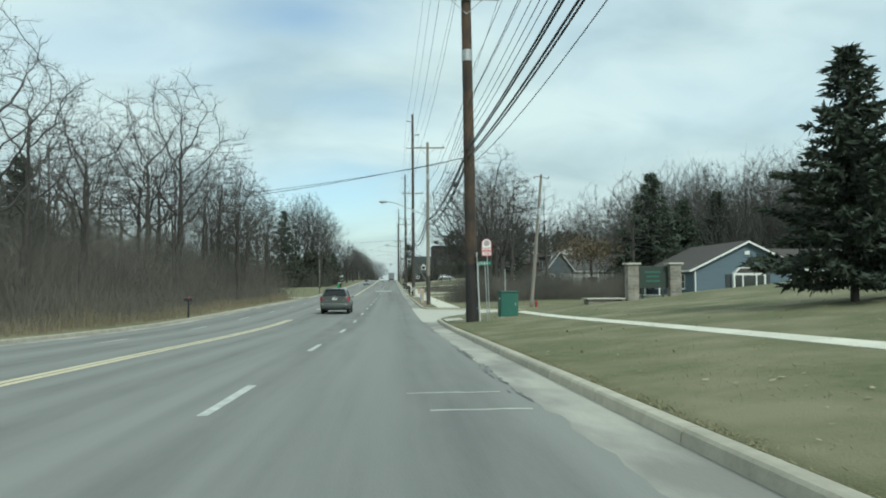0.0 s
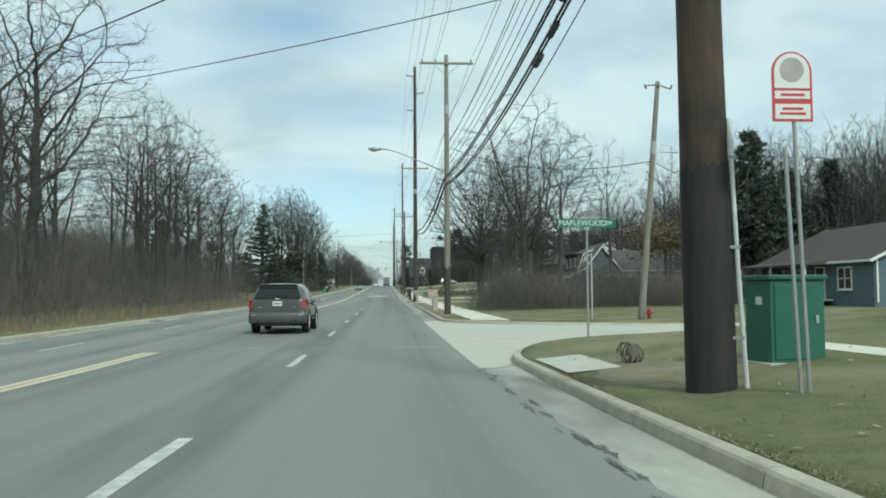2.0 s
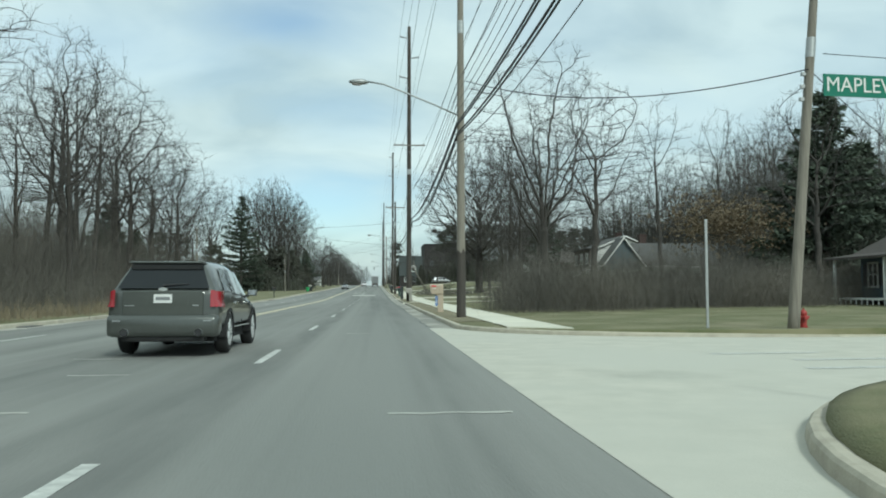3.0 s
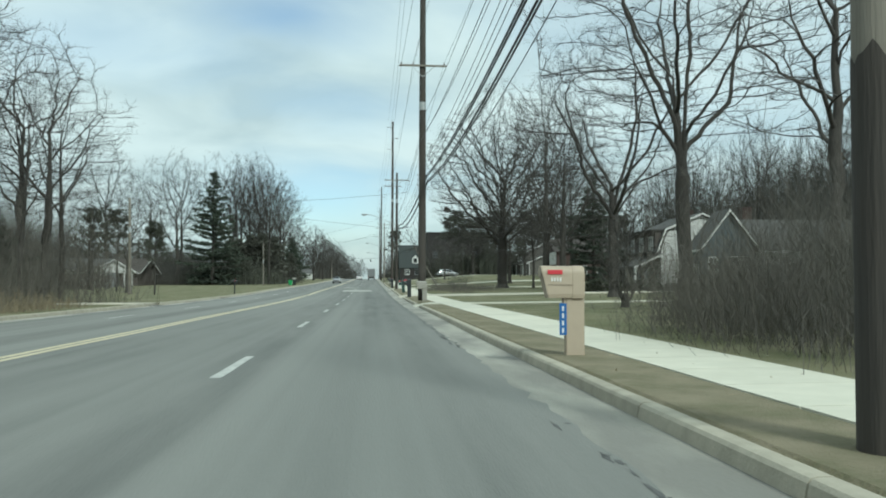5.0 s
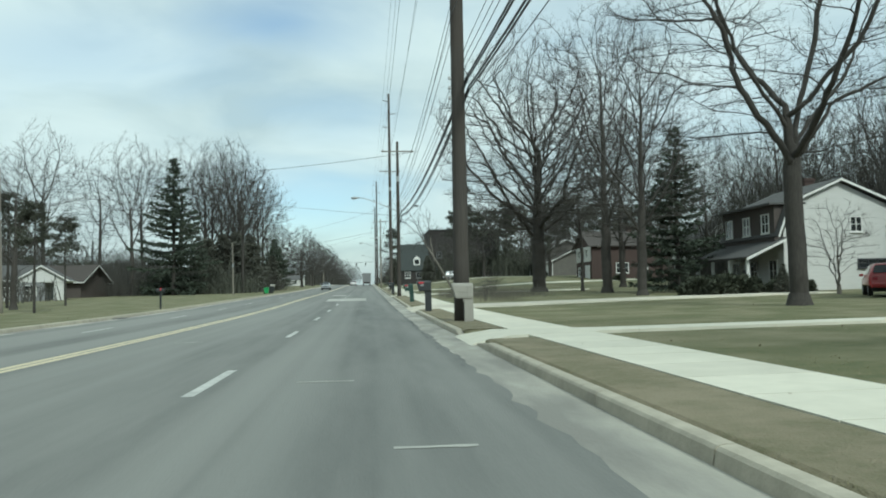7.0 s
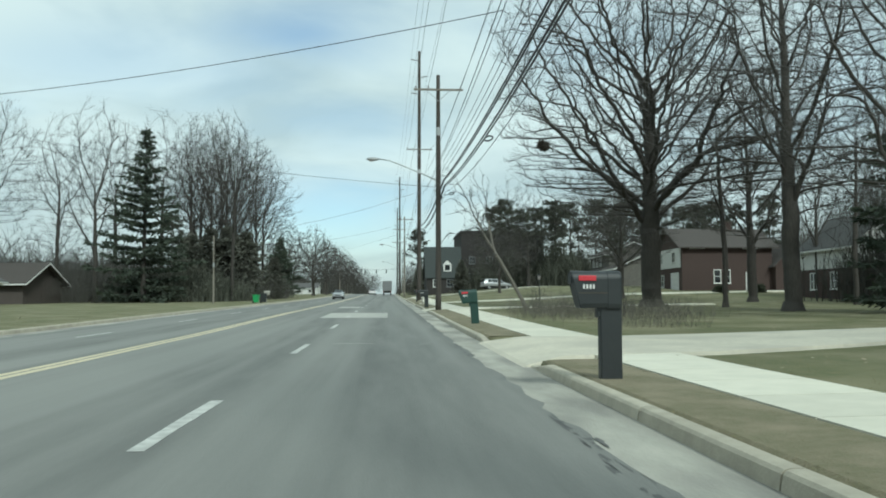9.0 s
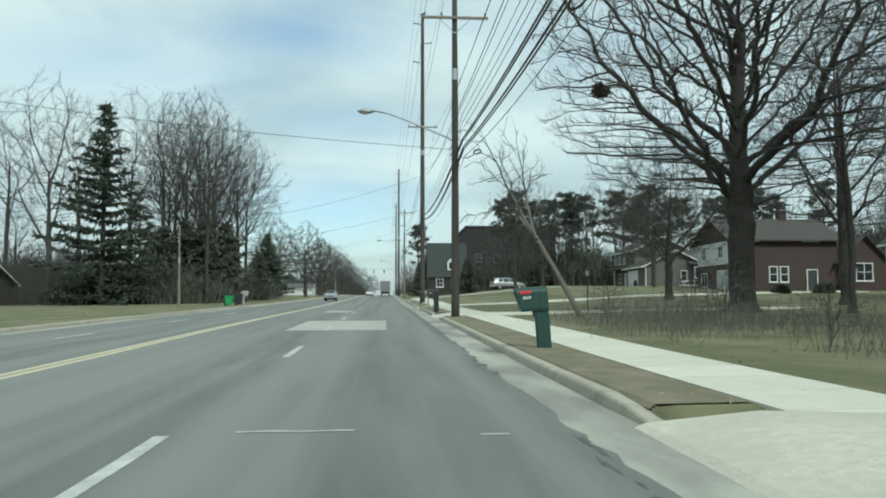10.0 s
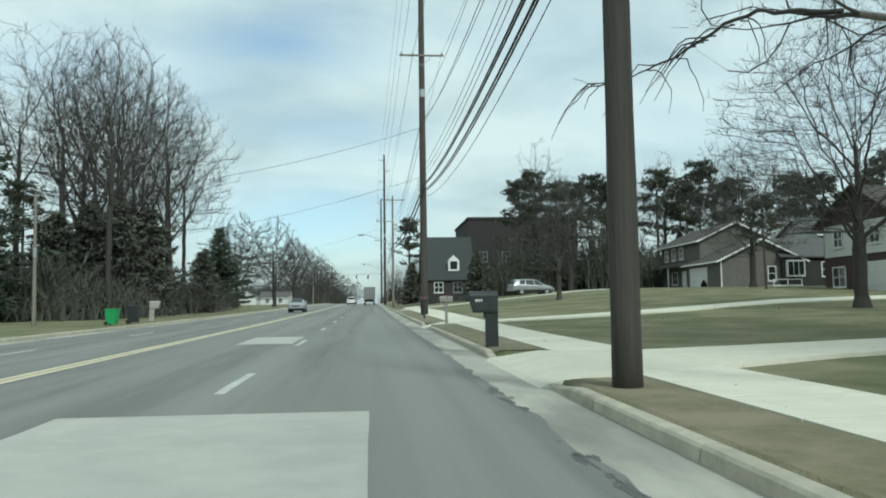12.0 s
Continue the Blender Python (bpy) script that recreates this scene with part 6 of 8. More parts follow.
def street_sign():
    x, y = 5.5, 51.2
    root = thing("street_sign", x, y, lawn_z(x, y), "green street name sign on a thin steel post at the corner", "street sign", rz=4)
    bm = tube(B(), (0, 0, -0.3), (0.0, 0, 3.05), 0.030, n=10)
    part("post", bm, M_STEEL, root)
    bl = part("name_blade", box(B(), -0.84, 0.84, -0.008, 0.008, 3.06, 3.30, 0.003), M_SIGN_GREEN, root, "green blade with white letters")
    t = text_mesh("MAPLEWOOD", 0.225, bl, pose(-0.12, -0.012, 3.18, 90, 0, 0), M_SIGN_WHITE)
    t.scale = (0.97, 1, 1)
    text_mesh("DR", 0.13, bl, pose(0.66, -0.012, 3.19, 90, 0, 0), M_SIGN_WHITE)
    part("cap", box(B(), -0.06, 0.06, -0.03, 0.03, 3.0, 3.08, 0.008), M_STEEL, root)
    return root


street_sign()


def bus_sign():
    x, y = 4.5, 37.6
    root = thing("bus_stop_sign", x, y, lawn_z(x, y), "white and red bus stop sign on twin steel posts", "bus stop sign")
    for dx in (-0.045, 0.05):
        part("post", tube(B(), (dx + 0.02, 0, -0.3), (dx - 0.1, 0, 2.75 + (0.9 if dx > 0 else 0)), 0.024, n=8), M_STEEL, root)
    c = -0.06

    def plate(w, z0, z1, y0, y1, material, label, arch, owner):
        pts = [(c - w, z0), (c + w, z0)]
        if arch:
            zc = z1 - w
            pts += [(c + w * math.cos(a), zc + w * math.sin(a)) for a in np.linspace(0, math.pi, 15)]
        else:
            pts += [(c + w, z1), (c - w, z1)]
        return part("panel", prism(B(), pts, y0, y1), material, owner, label)
    base = plate(0.235, 3.040, 3.840, -0.036, -0.028, M_SIGN_RED, "red-edged panel", True, root)
    plate(0.205, 3.420, 3.820, -0.041, -0.037, M_SIGN_WHITE, "white arched face", True, base)
    plate(0.205, 3.300, 3.390, -0.041, -0.037, M_SIGN_WHITE, "white strip", False, base)
    plate(0.205, 3.070, 3.240, -0.041, -0.037, M_SIGN_WHITE, "white strip", False, base)
    bm = B()
    bmesh.ops.create_cone(bm, cap_ends=True, segments=20, radius1=0.14, radius2=0.14, depth=0.004, matrix=Matrix.Translation((c, -0.044, 3.630)) @ Matrix.Rotation(radians(90), 4, "X"))
    part("emblem", bm, M_CLEAR_LENS, base, "round pale emblem")
    for z, w in ((3.345, 0.14), (3.185, 0.12), (3.130, 0.15)):
        part("print_bar", box(B(), c - w, c + w, -0.045, -0.042, z - 0.014, z + 0.014), M_SIGN_RED, base)


bus_sign()


def cabinet():
    x, y = 5.85, 40.7
    root = thing("utility_cabinet", x, y, lawn_z(x, y) - 0.06, "dark green metal utility cabinet standing on the lawn", "utility cabinet", rz=8)
    part("body", box(B(), -0.42, 0.48, -0.3, 0.35, 0.0, 1.27, 0.02), M_CABINET, root)
    part("lid", box(B(), -0.47, 0.52, -0.35, 0.39, 1.27, 1.34, 0.02), M_CABINET, root)
    part("door", box(B(), -0.36, 0.42, -0.318, -0.302, 0.1, 1.2, 0.006), M_CABINET, root)
    part("latch", box(B(), 0.30, 0.36, -0.34, -0.32, 0.62, 0.74, 0.006), M_STEEL, root)
    part("plinth", box(B(), -0.5, 0.56, -0.38, 0.43, -0.1, 0.05, 0.015), M_CONCRETE, root)
    part("notice", box(B(), -0.426, -0.421, -0.1, 0.06, 0.9, 1.02), M_SIGN_WHITE, root, "small white sticker")


cabinet()


def cable_guard():
    x, y = 4.12, 38.4
    root = thing("cable_riser", x, y, lawn_z(x, y), "pale plastic cable riser strapped to the pole", "cable riser")
    bm = tube(B(), (0.10, 0, -0.2), (0.02, 0, 1.3), 0.03, n=10)
    tube(bm, (0.02, 0, 1.3), (-0.06, 0, 3.3), 0.028, n=10)
    part("pipe", bm, M_SIGN_WHITE, root)
    for z in (0.6, 1.7, 2.8):
        part("strap", box(B(), -0.09, 0.07 - z * 0.02, -0.035, 0.035, z, z + 0.04), M_STEEL, root)


cable_guard()


def hose_coil():
    x, y = 4.05, 42.6
    root = thing("pipe_coil", x, y, lawn_z(x, y), "loose coil of weathered corrugated pipe on bare soil", "pipe coil", rz=20)
    rng = random.Random(9)
    pts = []
    for i in range(90):
        a = i / 15 * 6.283
        r = 0.20 + 0.03 * math.sin(i * 0.37) + 0.02 * rng.random()
        p = Vector((-0.20 + 0.075 * i / 15 + 0.02 * math.sin(i), r * math.cos(a), 0.24 + r * math.sin(a) * 1.05))
        pts.append(p)
    v, t = sweep_mesh(pts, 0.020, 6)
    fast_mesh("coil", v, t, M_HOSE, root)
    root.scale = (0.75, 0.75, 0.75)
    n, verts = 48, [(0, 0, 0.012)]
    for k, (f, dz) in enumerate(((0.5, 0.012), (0.85, 0.010), (1.0, -0.02))):
        for i in range(n):
            a = i * 6.28319 / n
            w = f * (1 + 0.3 * noise.noise((math.cos(a) * 1.3, math.sin(a) * 1.3, 2.0)) + 0.22 * noise.noise((math.cos(a) * 6, math.sin(a) * 6, 5.0)) + 0.05 * rng.random())
            verts.append((max(0.85 * w * math.cos(a), -1.05), 2.3 * w * math.sin(a), dz))
    verts = [(x - 0.15 + vx, y - 1.5 + vy, lawn_z(x - 0.15 + vx, y - 1.5 + vy) + vz) for vx, vy, vz in verts]
    faces = [(0, 1 + i, 1 + (i + 1) % n) for i in range(n)]
    for k in range(2):
        faces += [(1 + n * k + i, 1 + n * (k + 1) + i, 1 + n * (k + 1) + (i + 1) % n, 1 + n * k + (i + 1) % n) for i in range(n)]
    ob = mesh_object("soil_patch", verts, faces, M_THIN_GRASS, smooth=True)
    tagged(ob, "thin trampled grass on bare brown soil", "soil", kind="structure")


hose_coil()


def hydrant():
    x, y = 11.55, 64.2
    root = thing("fire_hydrant", x, y, lawn_z(x, y) - 0.02, "red cast iron fire hydrant beside the leaning pole", "fire hydrant")
    root.scale = (0.72, 0.72, 0.72)
    part("barrel", tube(tube(B(), (0, 0, -0.1), (0, 0, 0.08), 0.16, n=14), (0, 0, 0.08), (0, 0, 0.55), 0.115, n=14), M_HYDRANT, root)
    bm = B()
    bmesh.ops.create_uvsphere(bm, u_segments=14, v_segments=8, radius=0.14, matrix=Matrix.Translation((0, 0, 0.56)))
    part("bonnet", bm, M_HYDRANT, root, smooth=True)
    part("nut", tube(B(), (0, 0, 0.68), (0, 0, 0.76), 0.035, n=6), M_HYDRANT, root)
    for s in (-1, 1):
        part("outlet", tube(B(), (s * 0.1, 0, 0.42), (s * 0.21, 0, 0.42), 0.06, n=10), M_HYDRANT, root)
    part("outlet", tube(B(), (0, -0.1, 0.38), (0, -0.22, 0.38), 0.075, n=10), M_HYDRANT, root)


hydrant()


def thin_post(x, y, h, label, rz=0):
    root = thing("marker_post", x, y, lawn_z(x, y), label, "post", rz=rz)
    part("post", box(B(), -0.035, 0.035, -0.02, 0.02, -0.3, h, 0.006), M_STEEL, root)
    part("cap", box(B(), -0.04, 0.04, -0.025, 0.025, h, h + 0.03, 0.005), M_STEEL, root)


thin_post(9.15, 64.9, 3.0, "bare thin steel post on the grass by the side street")


def yard_lamp():
    x, y = 10.4, 180.4
    root = thing("lamp_post", x, y, lawn_z(x, y), "slim black yard lamp with a small lantern on the lawn", "lamp post")
    part("post", tube(B(), (0, 0, -0.3), (0, 0, 1.85), 0.035, 0.028, 10), M_BLACK_PLASTIC, root)
    part("collar", tube(B(), (0, 0, 1.85), (0, 0, 1.92), 0.06, 0.09, 10), M_BLACK_PLASTIC, root)
    lantern = part("lantern", tube(B(), (0, 0, 1.92), (0, 0, 2.18), 0.09, 0.12, 6), M_CLEAR_LENS, root, "clear glass lantern")
    part("cap", tube(B(), (0, 0, 2.18), (0, 0, 2.32), 0.15, 0.02, 6), M_BLACK_PLASTIC, lantern)


yard_lamp()


# ---- gate piers and planter ----
def stone_courses(root, x0, x1, y0, y1, z0, z1, course, rng, length=0.34):
    """Dressed stones in courses with recessed joints."""
    part("core", box(B(), x0 + 0.02, x1 - 0.02, y0 + 0.02, y1 - 0.02, z0, z1), M_KERB, root)
    z, k = z0, 0
    while z < z1 - 0.02:
        h = min(course, z1 - z)
        for side in range(2):
            u0, u1 = (x0, x1) if side == 0 else (y0, y1)
            cuts = [u0]
            while cuts[-1] < u1 - 0.05:
                cuts.append(min(u1, cuts[-1] + length * rng.uniform(0.7, 1.3)))
            for a, b in zip(cuts[:-1], cuts[1:]):
                o = rng.uniform(0, 0.012)
                if side == 0:
                    bm = box(B(), a + 0.006, b - 0.006, y0 - o, y0 + 0.05, z + 0.006, z + h - 0.006)
                else:
                    bm = box(B(), x0 - o, x0 + 0.05, a + 0.006, b - 0.006, z + 0.006, z + h - 0.006)
                part("stone", bm, M_STONE_PIER, root)
        z += h


def entrance():
    rng = random.Random(3)
    zb = 0.92
    for x in (13.4, 15.8):
        root = thing("stone_pier", x, 44.4, zb, "coursed stone entrance pier with a pale cap", "pier", "entrance piers")
        stone_courses(root, -0.31, 0.31, -0.31, 0.31, -0.7, 1.46, 0.18, rng)
        part("cap", box(B(), -0.42, 0.42, -0.42, 0.42, 1.46, 1.56, 0.02), M_CONCRETE, root, "pale stone cap")
    root = thing("entrance_sign", 14.6, 44.5, zb, "dark green entrance sign board between stone piers", "sign board")
    part("board", box(B(), -0.86, 0.86, -0.05, 0.05, 0.15, 1.38, 0.01), M_SIGN_DARK, root)
    for z, w in ((1.05, 0.45), (0.8, 0.35), (0.55, 0.4)):
        part("print_bar", box(B(), -w, w, -0.056, -0.052, z - 0.05, z + 0.05), M_CABINET, root)
    for s in (-0.6, 0.6):
        part("leg", box(B(), s - 0.04, s + 0.04, -0.04, 0.04, -0.6, 0.15), M_SIGN_DARK, root)
    root = thing("stone_planter", 12.1, 45.0, 0.32, "low dry-laid stone planter with flat capstones", "planter")
    stone_courses(root, -1.15, 0.75, -0.5, 0.6, -0.6, 0.14, 0.11, rng, 0.5)
    for x0, x1 in ((-1.28, -0.45), (-0.44, 0.35), (0.36, 0.95)):
        part("capstone", box(B(), x0, x1, -0.66, 0.74, 0.14, 0.21, 0.012), M_CONCRETE, root)


entrance()


# ---- mailboxes ----
def moulded_mailbox(x, y, body, label, rz=0, flag=True, plate=False, tall=1.22, paper=True, lean=0.0):
    """A one-piece plastic mailbox on a thick moulded post: the door looks to the road (-x)."""
    root = thing("mailbox", x, y, lawn_z(x, y), label, "mailbox", "mailboxes", rz=rz)
    if lean:
        root.matrix_basis = root.matrix_basis @ pose(0, 0, 0, 0, lean, 0)
    bm = box(B(), 0.04, 0.34, -0.085, 0.085, -0.3, tall - 0.2, 0.02)
    part("post", bm, body, root)
    # the box: arched across y, long in x
    pts = [(-0.125, tall - 0.33), (0.125, tall - 0.33), (0.14, tall - 0.27), (0.14, tall + 0.06)] + [(0.14 * math.cos(a), tall + 0.06 + 0.11 * math.sin(a)) for a in np.linspace(0.25, math.pi - 0.25, 9)] + [(-0.14, tall + 0.06), (-0.14, tall - 0.27)]
    turn = Matrix.Rotation(radians(90), 4, "Z")
    bm = B()
    verts = []
    for k, (xx, s) in enumerate(((-0.36, 1.0), (-0.34, 1.03), (0.13, 1.0), (0.14, 1.035), (0.31, 1.035), (0.33, 0.97))):
        cz = tall - 0.02
        verts.append([bm.verts.new((xx + (0.26 * max(cz + 0.1 - p[1], 0) if k < 2 else 0), p[0] * s, cz + (p[1] - cz) * s)) for p in pts])
    for a, b in zip(verts[:-1], verts[1:]):
        for i in range(len(pts)):
            j = (i + 1) % len(pts)
            bm.faces.new((a[i], a[j], b[j], b[i]))
    bm.faces.new(verts[0])
    bm.faces.new(verts[-1][::-1])
    bx = part("box", bm, body, root)
    part("lid_seam", box(B(), -0.27, 0.13, -0.149, -0.143, tall - 0.135, tall - 0.128), M_SOIL, bx)
    part("door", box(B(), -0.366, -0.352, -0.105, 0.105, tall + 0.0, tall + 0.12, 0.004), body, root)
    bm = B()
    box(bm, 0.0, 0.06, -0.07, 0.07, tall - 0.46, tall - 0.22, 0.01, m=Matrix.Translation((0.0, 0, 0)))
    part("bracket", bm, body, root)
    if flag:
        part("flag", box(B(), -0.27, -0.03, -0.158, -0.148, tall + 0.035, tall + 0.105, 0.004), M_RED_FLAG, root, "red plastic flag")
    if paper:
        for k in range(4):
            part("number_bar", box(B(), -0.21 + k * 0.045, -0.185 + k * 0.045, -0.150, -0.144, tall - 0.075, tall - 0.015), M_SIGN_WHITE, root)
    if plate:
        pl = part("address_plate", box(B(), -0.07, 0.045, -0.10, -0.092, tall - 0.92, tall - 0.42, 0.004), M_SIGN_BLUE, root, "blue plate with white bars")
        for k in range(4):
            part("number_bar", box(B(), -0.03, 0.0, -0.106, -0.101, tall - 0.54 - 0.115 * k, tall - 0.465 - 0.115 * k), M_SIGN_WHITE, pl)
    return root


moulded_mailbox(3.0, 83.6, M_TAN_PLASTIC, "sand-coloured moulded plastic mailbox with a blue address plate", plate=True, tall=1.26)
moulded_mailbox(3.28, 124.3, M_GREY_PLASTIC, "stone-coloured moulded plastic mailbox before a tall pole", tall=1.14, paper=False, flag=False)
moulded_mailbox(2.82, 136.2, M_BLACK_PLASTIC, "black moulded plastic mailbox in the grass verge", tall=1.32)
moulded_mailbox(3.15, 156.3, M_GREEN_PLASTIC, "dark green plastic mailbox leaning in the grass verge", tall=1.14, lean=-4)
moulded_mailbox(2.70, 186.2, M_BLACK_PLASTIC, "black plastic mailbox on a dark green post in the verge", tall=1.16, flag=False)


def post_mailbox(x, y, body, label, side, h=1.05):
    """A small box on a square post; side +1 faces +x."""
    root = thing("mailbox", x, y, lawn_z(x, y), label, "mailbox", "mailboxes")
    part("post", box(B(), -0.055, 0.055, -0.055, 0.055, -0.3, h, 0.008), body, root)
    pts = [(-0.11, h), (0.11, h), (0.11, h + 0.14)] + [(0.11 * math.cos(a), h + 0.14 + 0.09 * math.sin(a)) for a in np.linspace(0.3, math.pi - 0.3, 7)] + [(-0.11, h + 0.14)]
    part("box", prism(B(), pts, -0.27, 0.27, Matrix.Rotation(radians(90), 4, "Z")), body, root)
    part("flag", box(B(), 0.02, 0.06, -0.125, -0.115, h + 0.1, h + 0.28), M_RED_FLAG, root)
    part("brace", tube(B(), (side * 0.04, 0, h - 0.3), (side * 0.22, 0, h), 0.022, n=6), body, root)


post_mailbox(-12.95, 52.6, M_BLACK_PLASTIC, "black metal mailbox on a dark post by the woods", 1)
post_mailbox(-13.5, 152.3, M_BLACK_PLASTIC, "black metal mailbox on a dark post by the lawn", 1, 1.1)
moulded_mailbox(-14.3, 222.5, M_GREY_PLASTIC, "stone-coloured mailbox pillar by the far kerb", rz=180, tall=1.15, paper=False, flag=False)
post_mailbox(3.2, 201, M_GREY_PLASTIC, "grey metal mailbox farther up the verge", -1)
post_mailbox(3.2, 215, M_BLACK_PLASTIC, "black metal mailbox farther up the verge", -1)


def wheelie_bin(x, y, material, label, rz=0, size=1.0):
    root = thing("wheeled_bin", x, y, lawn_z(x, y) + 0.02, label, "bin", "wheeled bins", rz=rz)
    root.matrix_basis = root.matrix_basis @ Matrix.Scale(size, 4)
    bm = B()
    rings = []
    for z, w, d in ((0.06, 0.23, 0.26), (0.5, 0.27, 0.31), (0.95, 0.31, 0.36)):
        rings.append([bm.verts.new((sx * w, sy * d, z)) for sx, sy in ((-1, -1), (1, -1), (1, 1), (-1, 1))])
    for a, b in zip(rings[:-1], rings[1:]):
        for i in range(4):
            bm.faces.new((a[i], a[(i + 1) % 4], b[(i + 1) % 4], b[i]))
    bm.faces.new(rings[0][::-1])
    bm.faces.new(rings[-1])
    part("body", bm, material, root)
    part("lid", box(B(), -0.34, 0.34, -0.40, 0.40, 0.95, 1.03, 0.03), material, root)
    part("handle", tube(B(), (-0.28, 0.44, 0.93), (0.28, 0.44, 0.93), 0.02, n=8), M_BLACK_PLASTIC, root)
    for s in (-1, 1):
        part("wheel", tube(B(), (s * 0.25, 0.28, 0.11), (s * 0.32, 0.28, 0.11), 0.12, n=14), M_TYRE, root)


wheelie_bin(-14.0, 212.6, M_BIN_GREEN, "bright green wheeled bin by the kerb", 80, 0.86)
wheelie_bin(-13.6, 215.2, M_BLACK_PLASTIC, "black wheeled bin by the kerb", 95)


# ---- traffic signals far up the road ----
def signals():
    y, z = 398.0, road_z(398)
    for x in (-16.0, 5.0):
        utility_pole(x, y, 9.5, 9.0, 0.16, M_POLE_GREY, "grey pole holding the signal span wire", arm=False, telecom=8.4, group="signal poles")
    wire((-16, y, z + 8.6), (5, y, z + 8.6), 0.4, 0.035, M_WIRE, "span_wire", "span wire carrying traffic signals", group="signal wires")
    for x in (-10.5, -7.5, -3.8, -0.5):
        root = thing("traffic_signal", x, y, z + 7.0, "dark traffic signal hung from a span wire", "traffic signal", "traffic signals")
        part("housing", box(B(), -0.17, 0.17, -0.12, 0.12, 0.0, 1.05, 0.03), M_SIGNAL, root)
        part("hanger", tube(B(), (0, 0, 1.05), (0, 0, 1.3), 0.03, n=6), M_STEEL, root)
        for k in range(3):
            part("visor", tube(B(), (0, -0.12, 0.2 + 0.33 * k), (0, -0.3, 0.19 + 0.33 * k), 0.13, n=12, caps=False), M_SIGNAL, root)


signals()


def bird_nest():
    root = thing("bird_nest", 9.6, 174.3, 10.6, "dark squirrel nest of leaves lodged in the oak", "nest")
    rng = np.random.default_rng(5)
    d = rng.normal(0, 1, (260, 3))
    d /= np.linalg.norm(d, axis=1, keepdims=True)
    v, t = sprays(rng, d * 0.22, d * 0.3, 0.22, 0.05, 2, 0.0)
    fast_mesh("leaves", v, t, M_NEST, root)


bird_nest()


# ---- vehicles ----
def wheel(parent, x, y, r, width, spokes=5):
    s = 1 if x > 0 else -1
    bm = B()
    prof = [(-0.5, 0.62), (-0.5, 0.86), (-0.42, 0.96), (-0.25, 1.0), (0.25, 1.0), (0.42, 0.96), (0.5, 0.86), (0.5, 0.66)]
    n, rings = 28, []
    for k in range(n):
        a = k * 6.28319 / n
        rings.append([bm.verts.new((u * width, r * v * math.cos(a), r * v * math.sin(a))) for u, v in prof])
    for k in range(n):
        a, b = rings[k], rings[(k + 1) % n]
        for i in range(len(prof) - 1):
            bm.faces.new((a[i], b[i], b[i + 1], a[i + 1]))
    w = part("wheel", bm, M_TYRE, parent, smooth=True, m=pose(x, y, r))
    bm = B()
    ri = r * 0.72
    tube(bm, (s * width * 0.30, 0, 0), (s * width * 0.42, 0, 0), r * 0.15, n=14)
    for k in range(spokes):
        a = k * 6.28319 / spokes
        for da in (-0.13, 0.13):
            d0, d1 = Vector((0, math.cos(a), math.sin(a))), Vector((0, math.cos(a + da), math.sin(a + da)))
            tube(bm, Vector((s * width * 0.38, 0, 0)) + d0 * r * 0.1, Vector((s * width * 0.36, 0, 0)) + d1 * ri * 0.97, r * 0.085, r * 0.075, 6)
    for k in range(24):
        a, b = k * 6.28319 / 24, (k + 1) * 6.28319 / 24
        tube(bm, (s * width * 0.40, ri * math.cos(a), ri * math.sin(a)), (s * width * 0.40, ri * math.cos(b), ri * math.sin(b)), r * 0.045, n=5, caps=False)
    part("rim", bm, M_RIM, w)
    part("hub_back", tube(B(), (-s * width * 0.2, 0, 0), (s * width * 0.12, 0, 0), ri, n=20), M_WIRE, w)


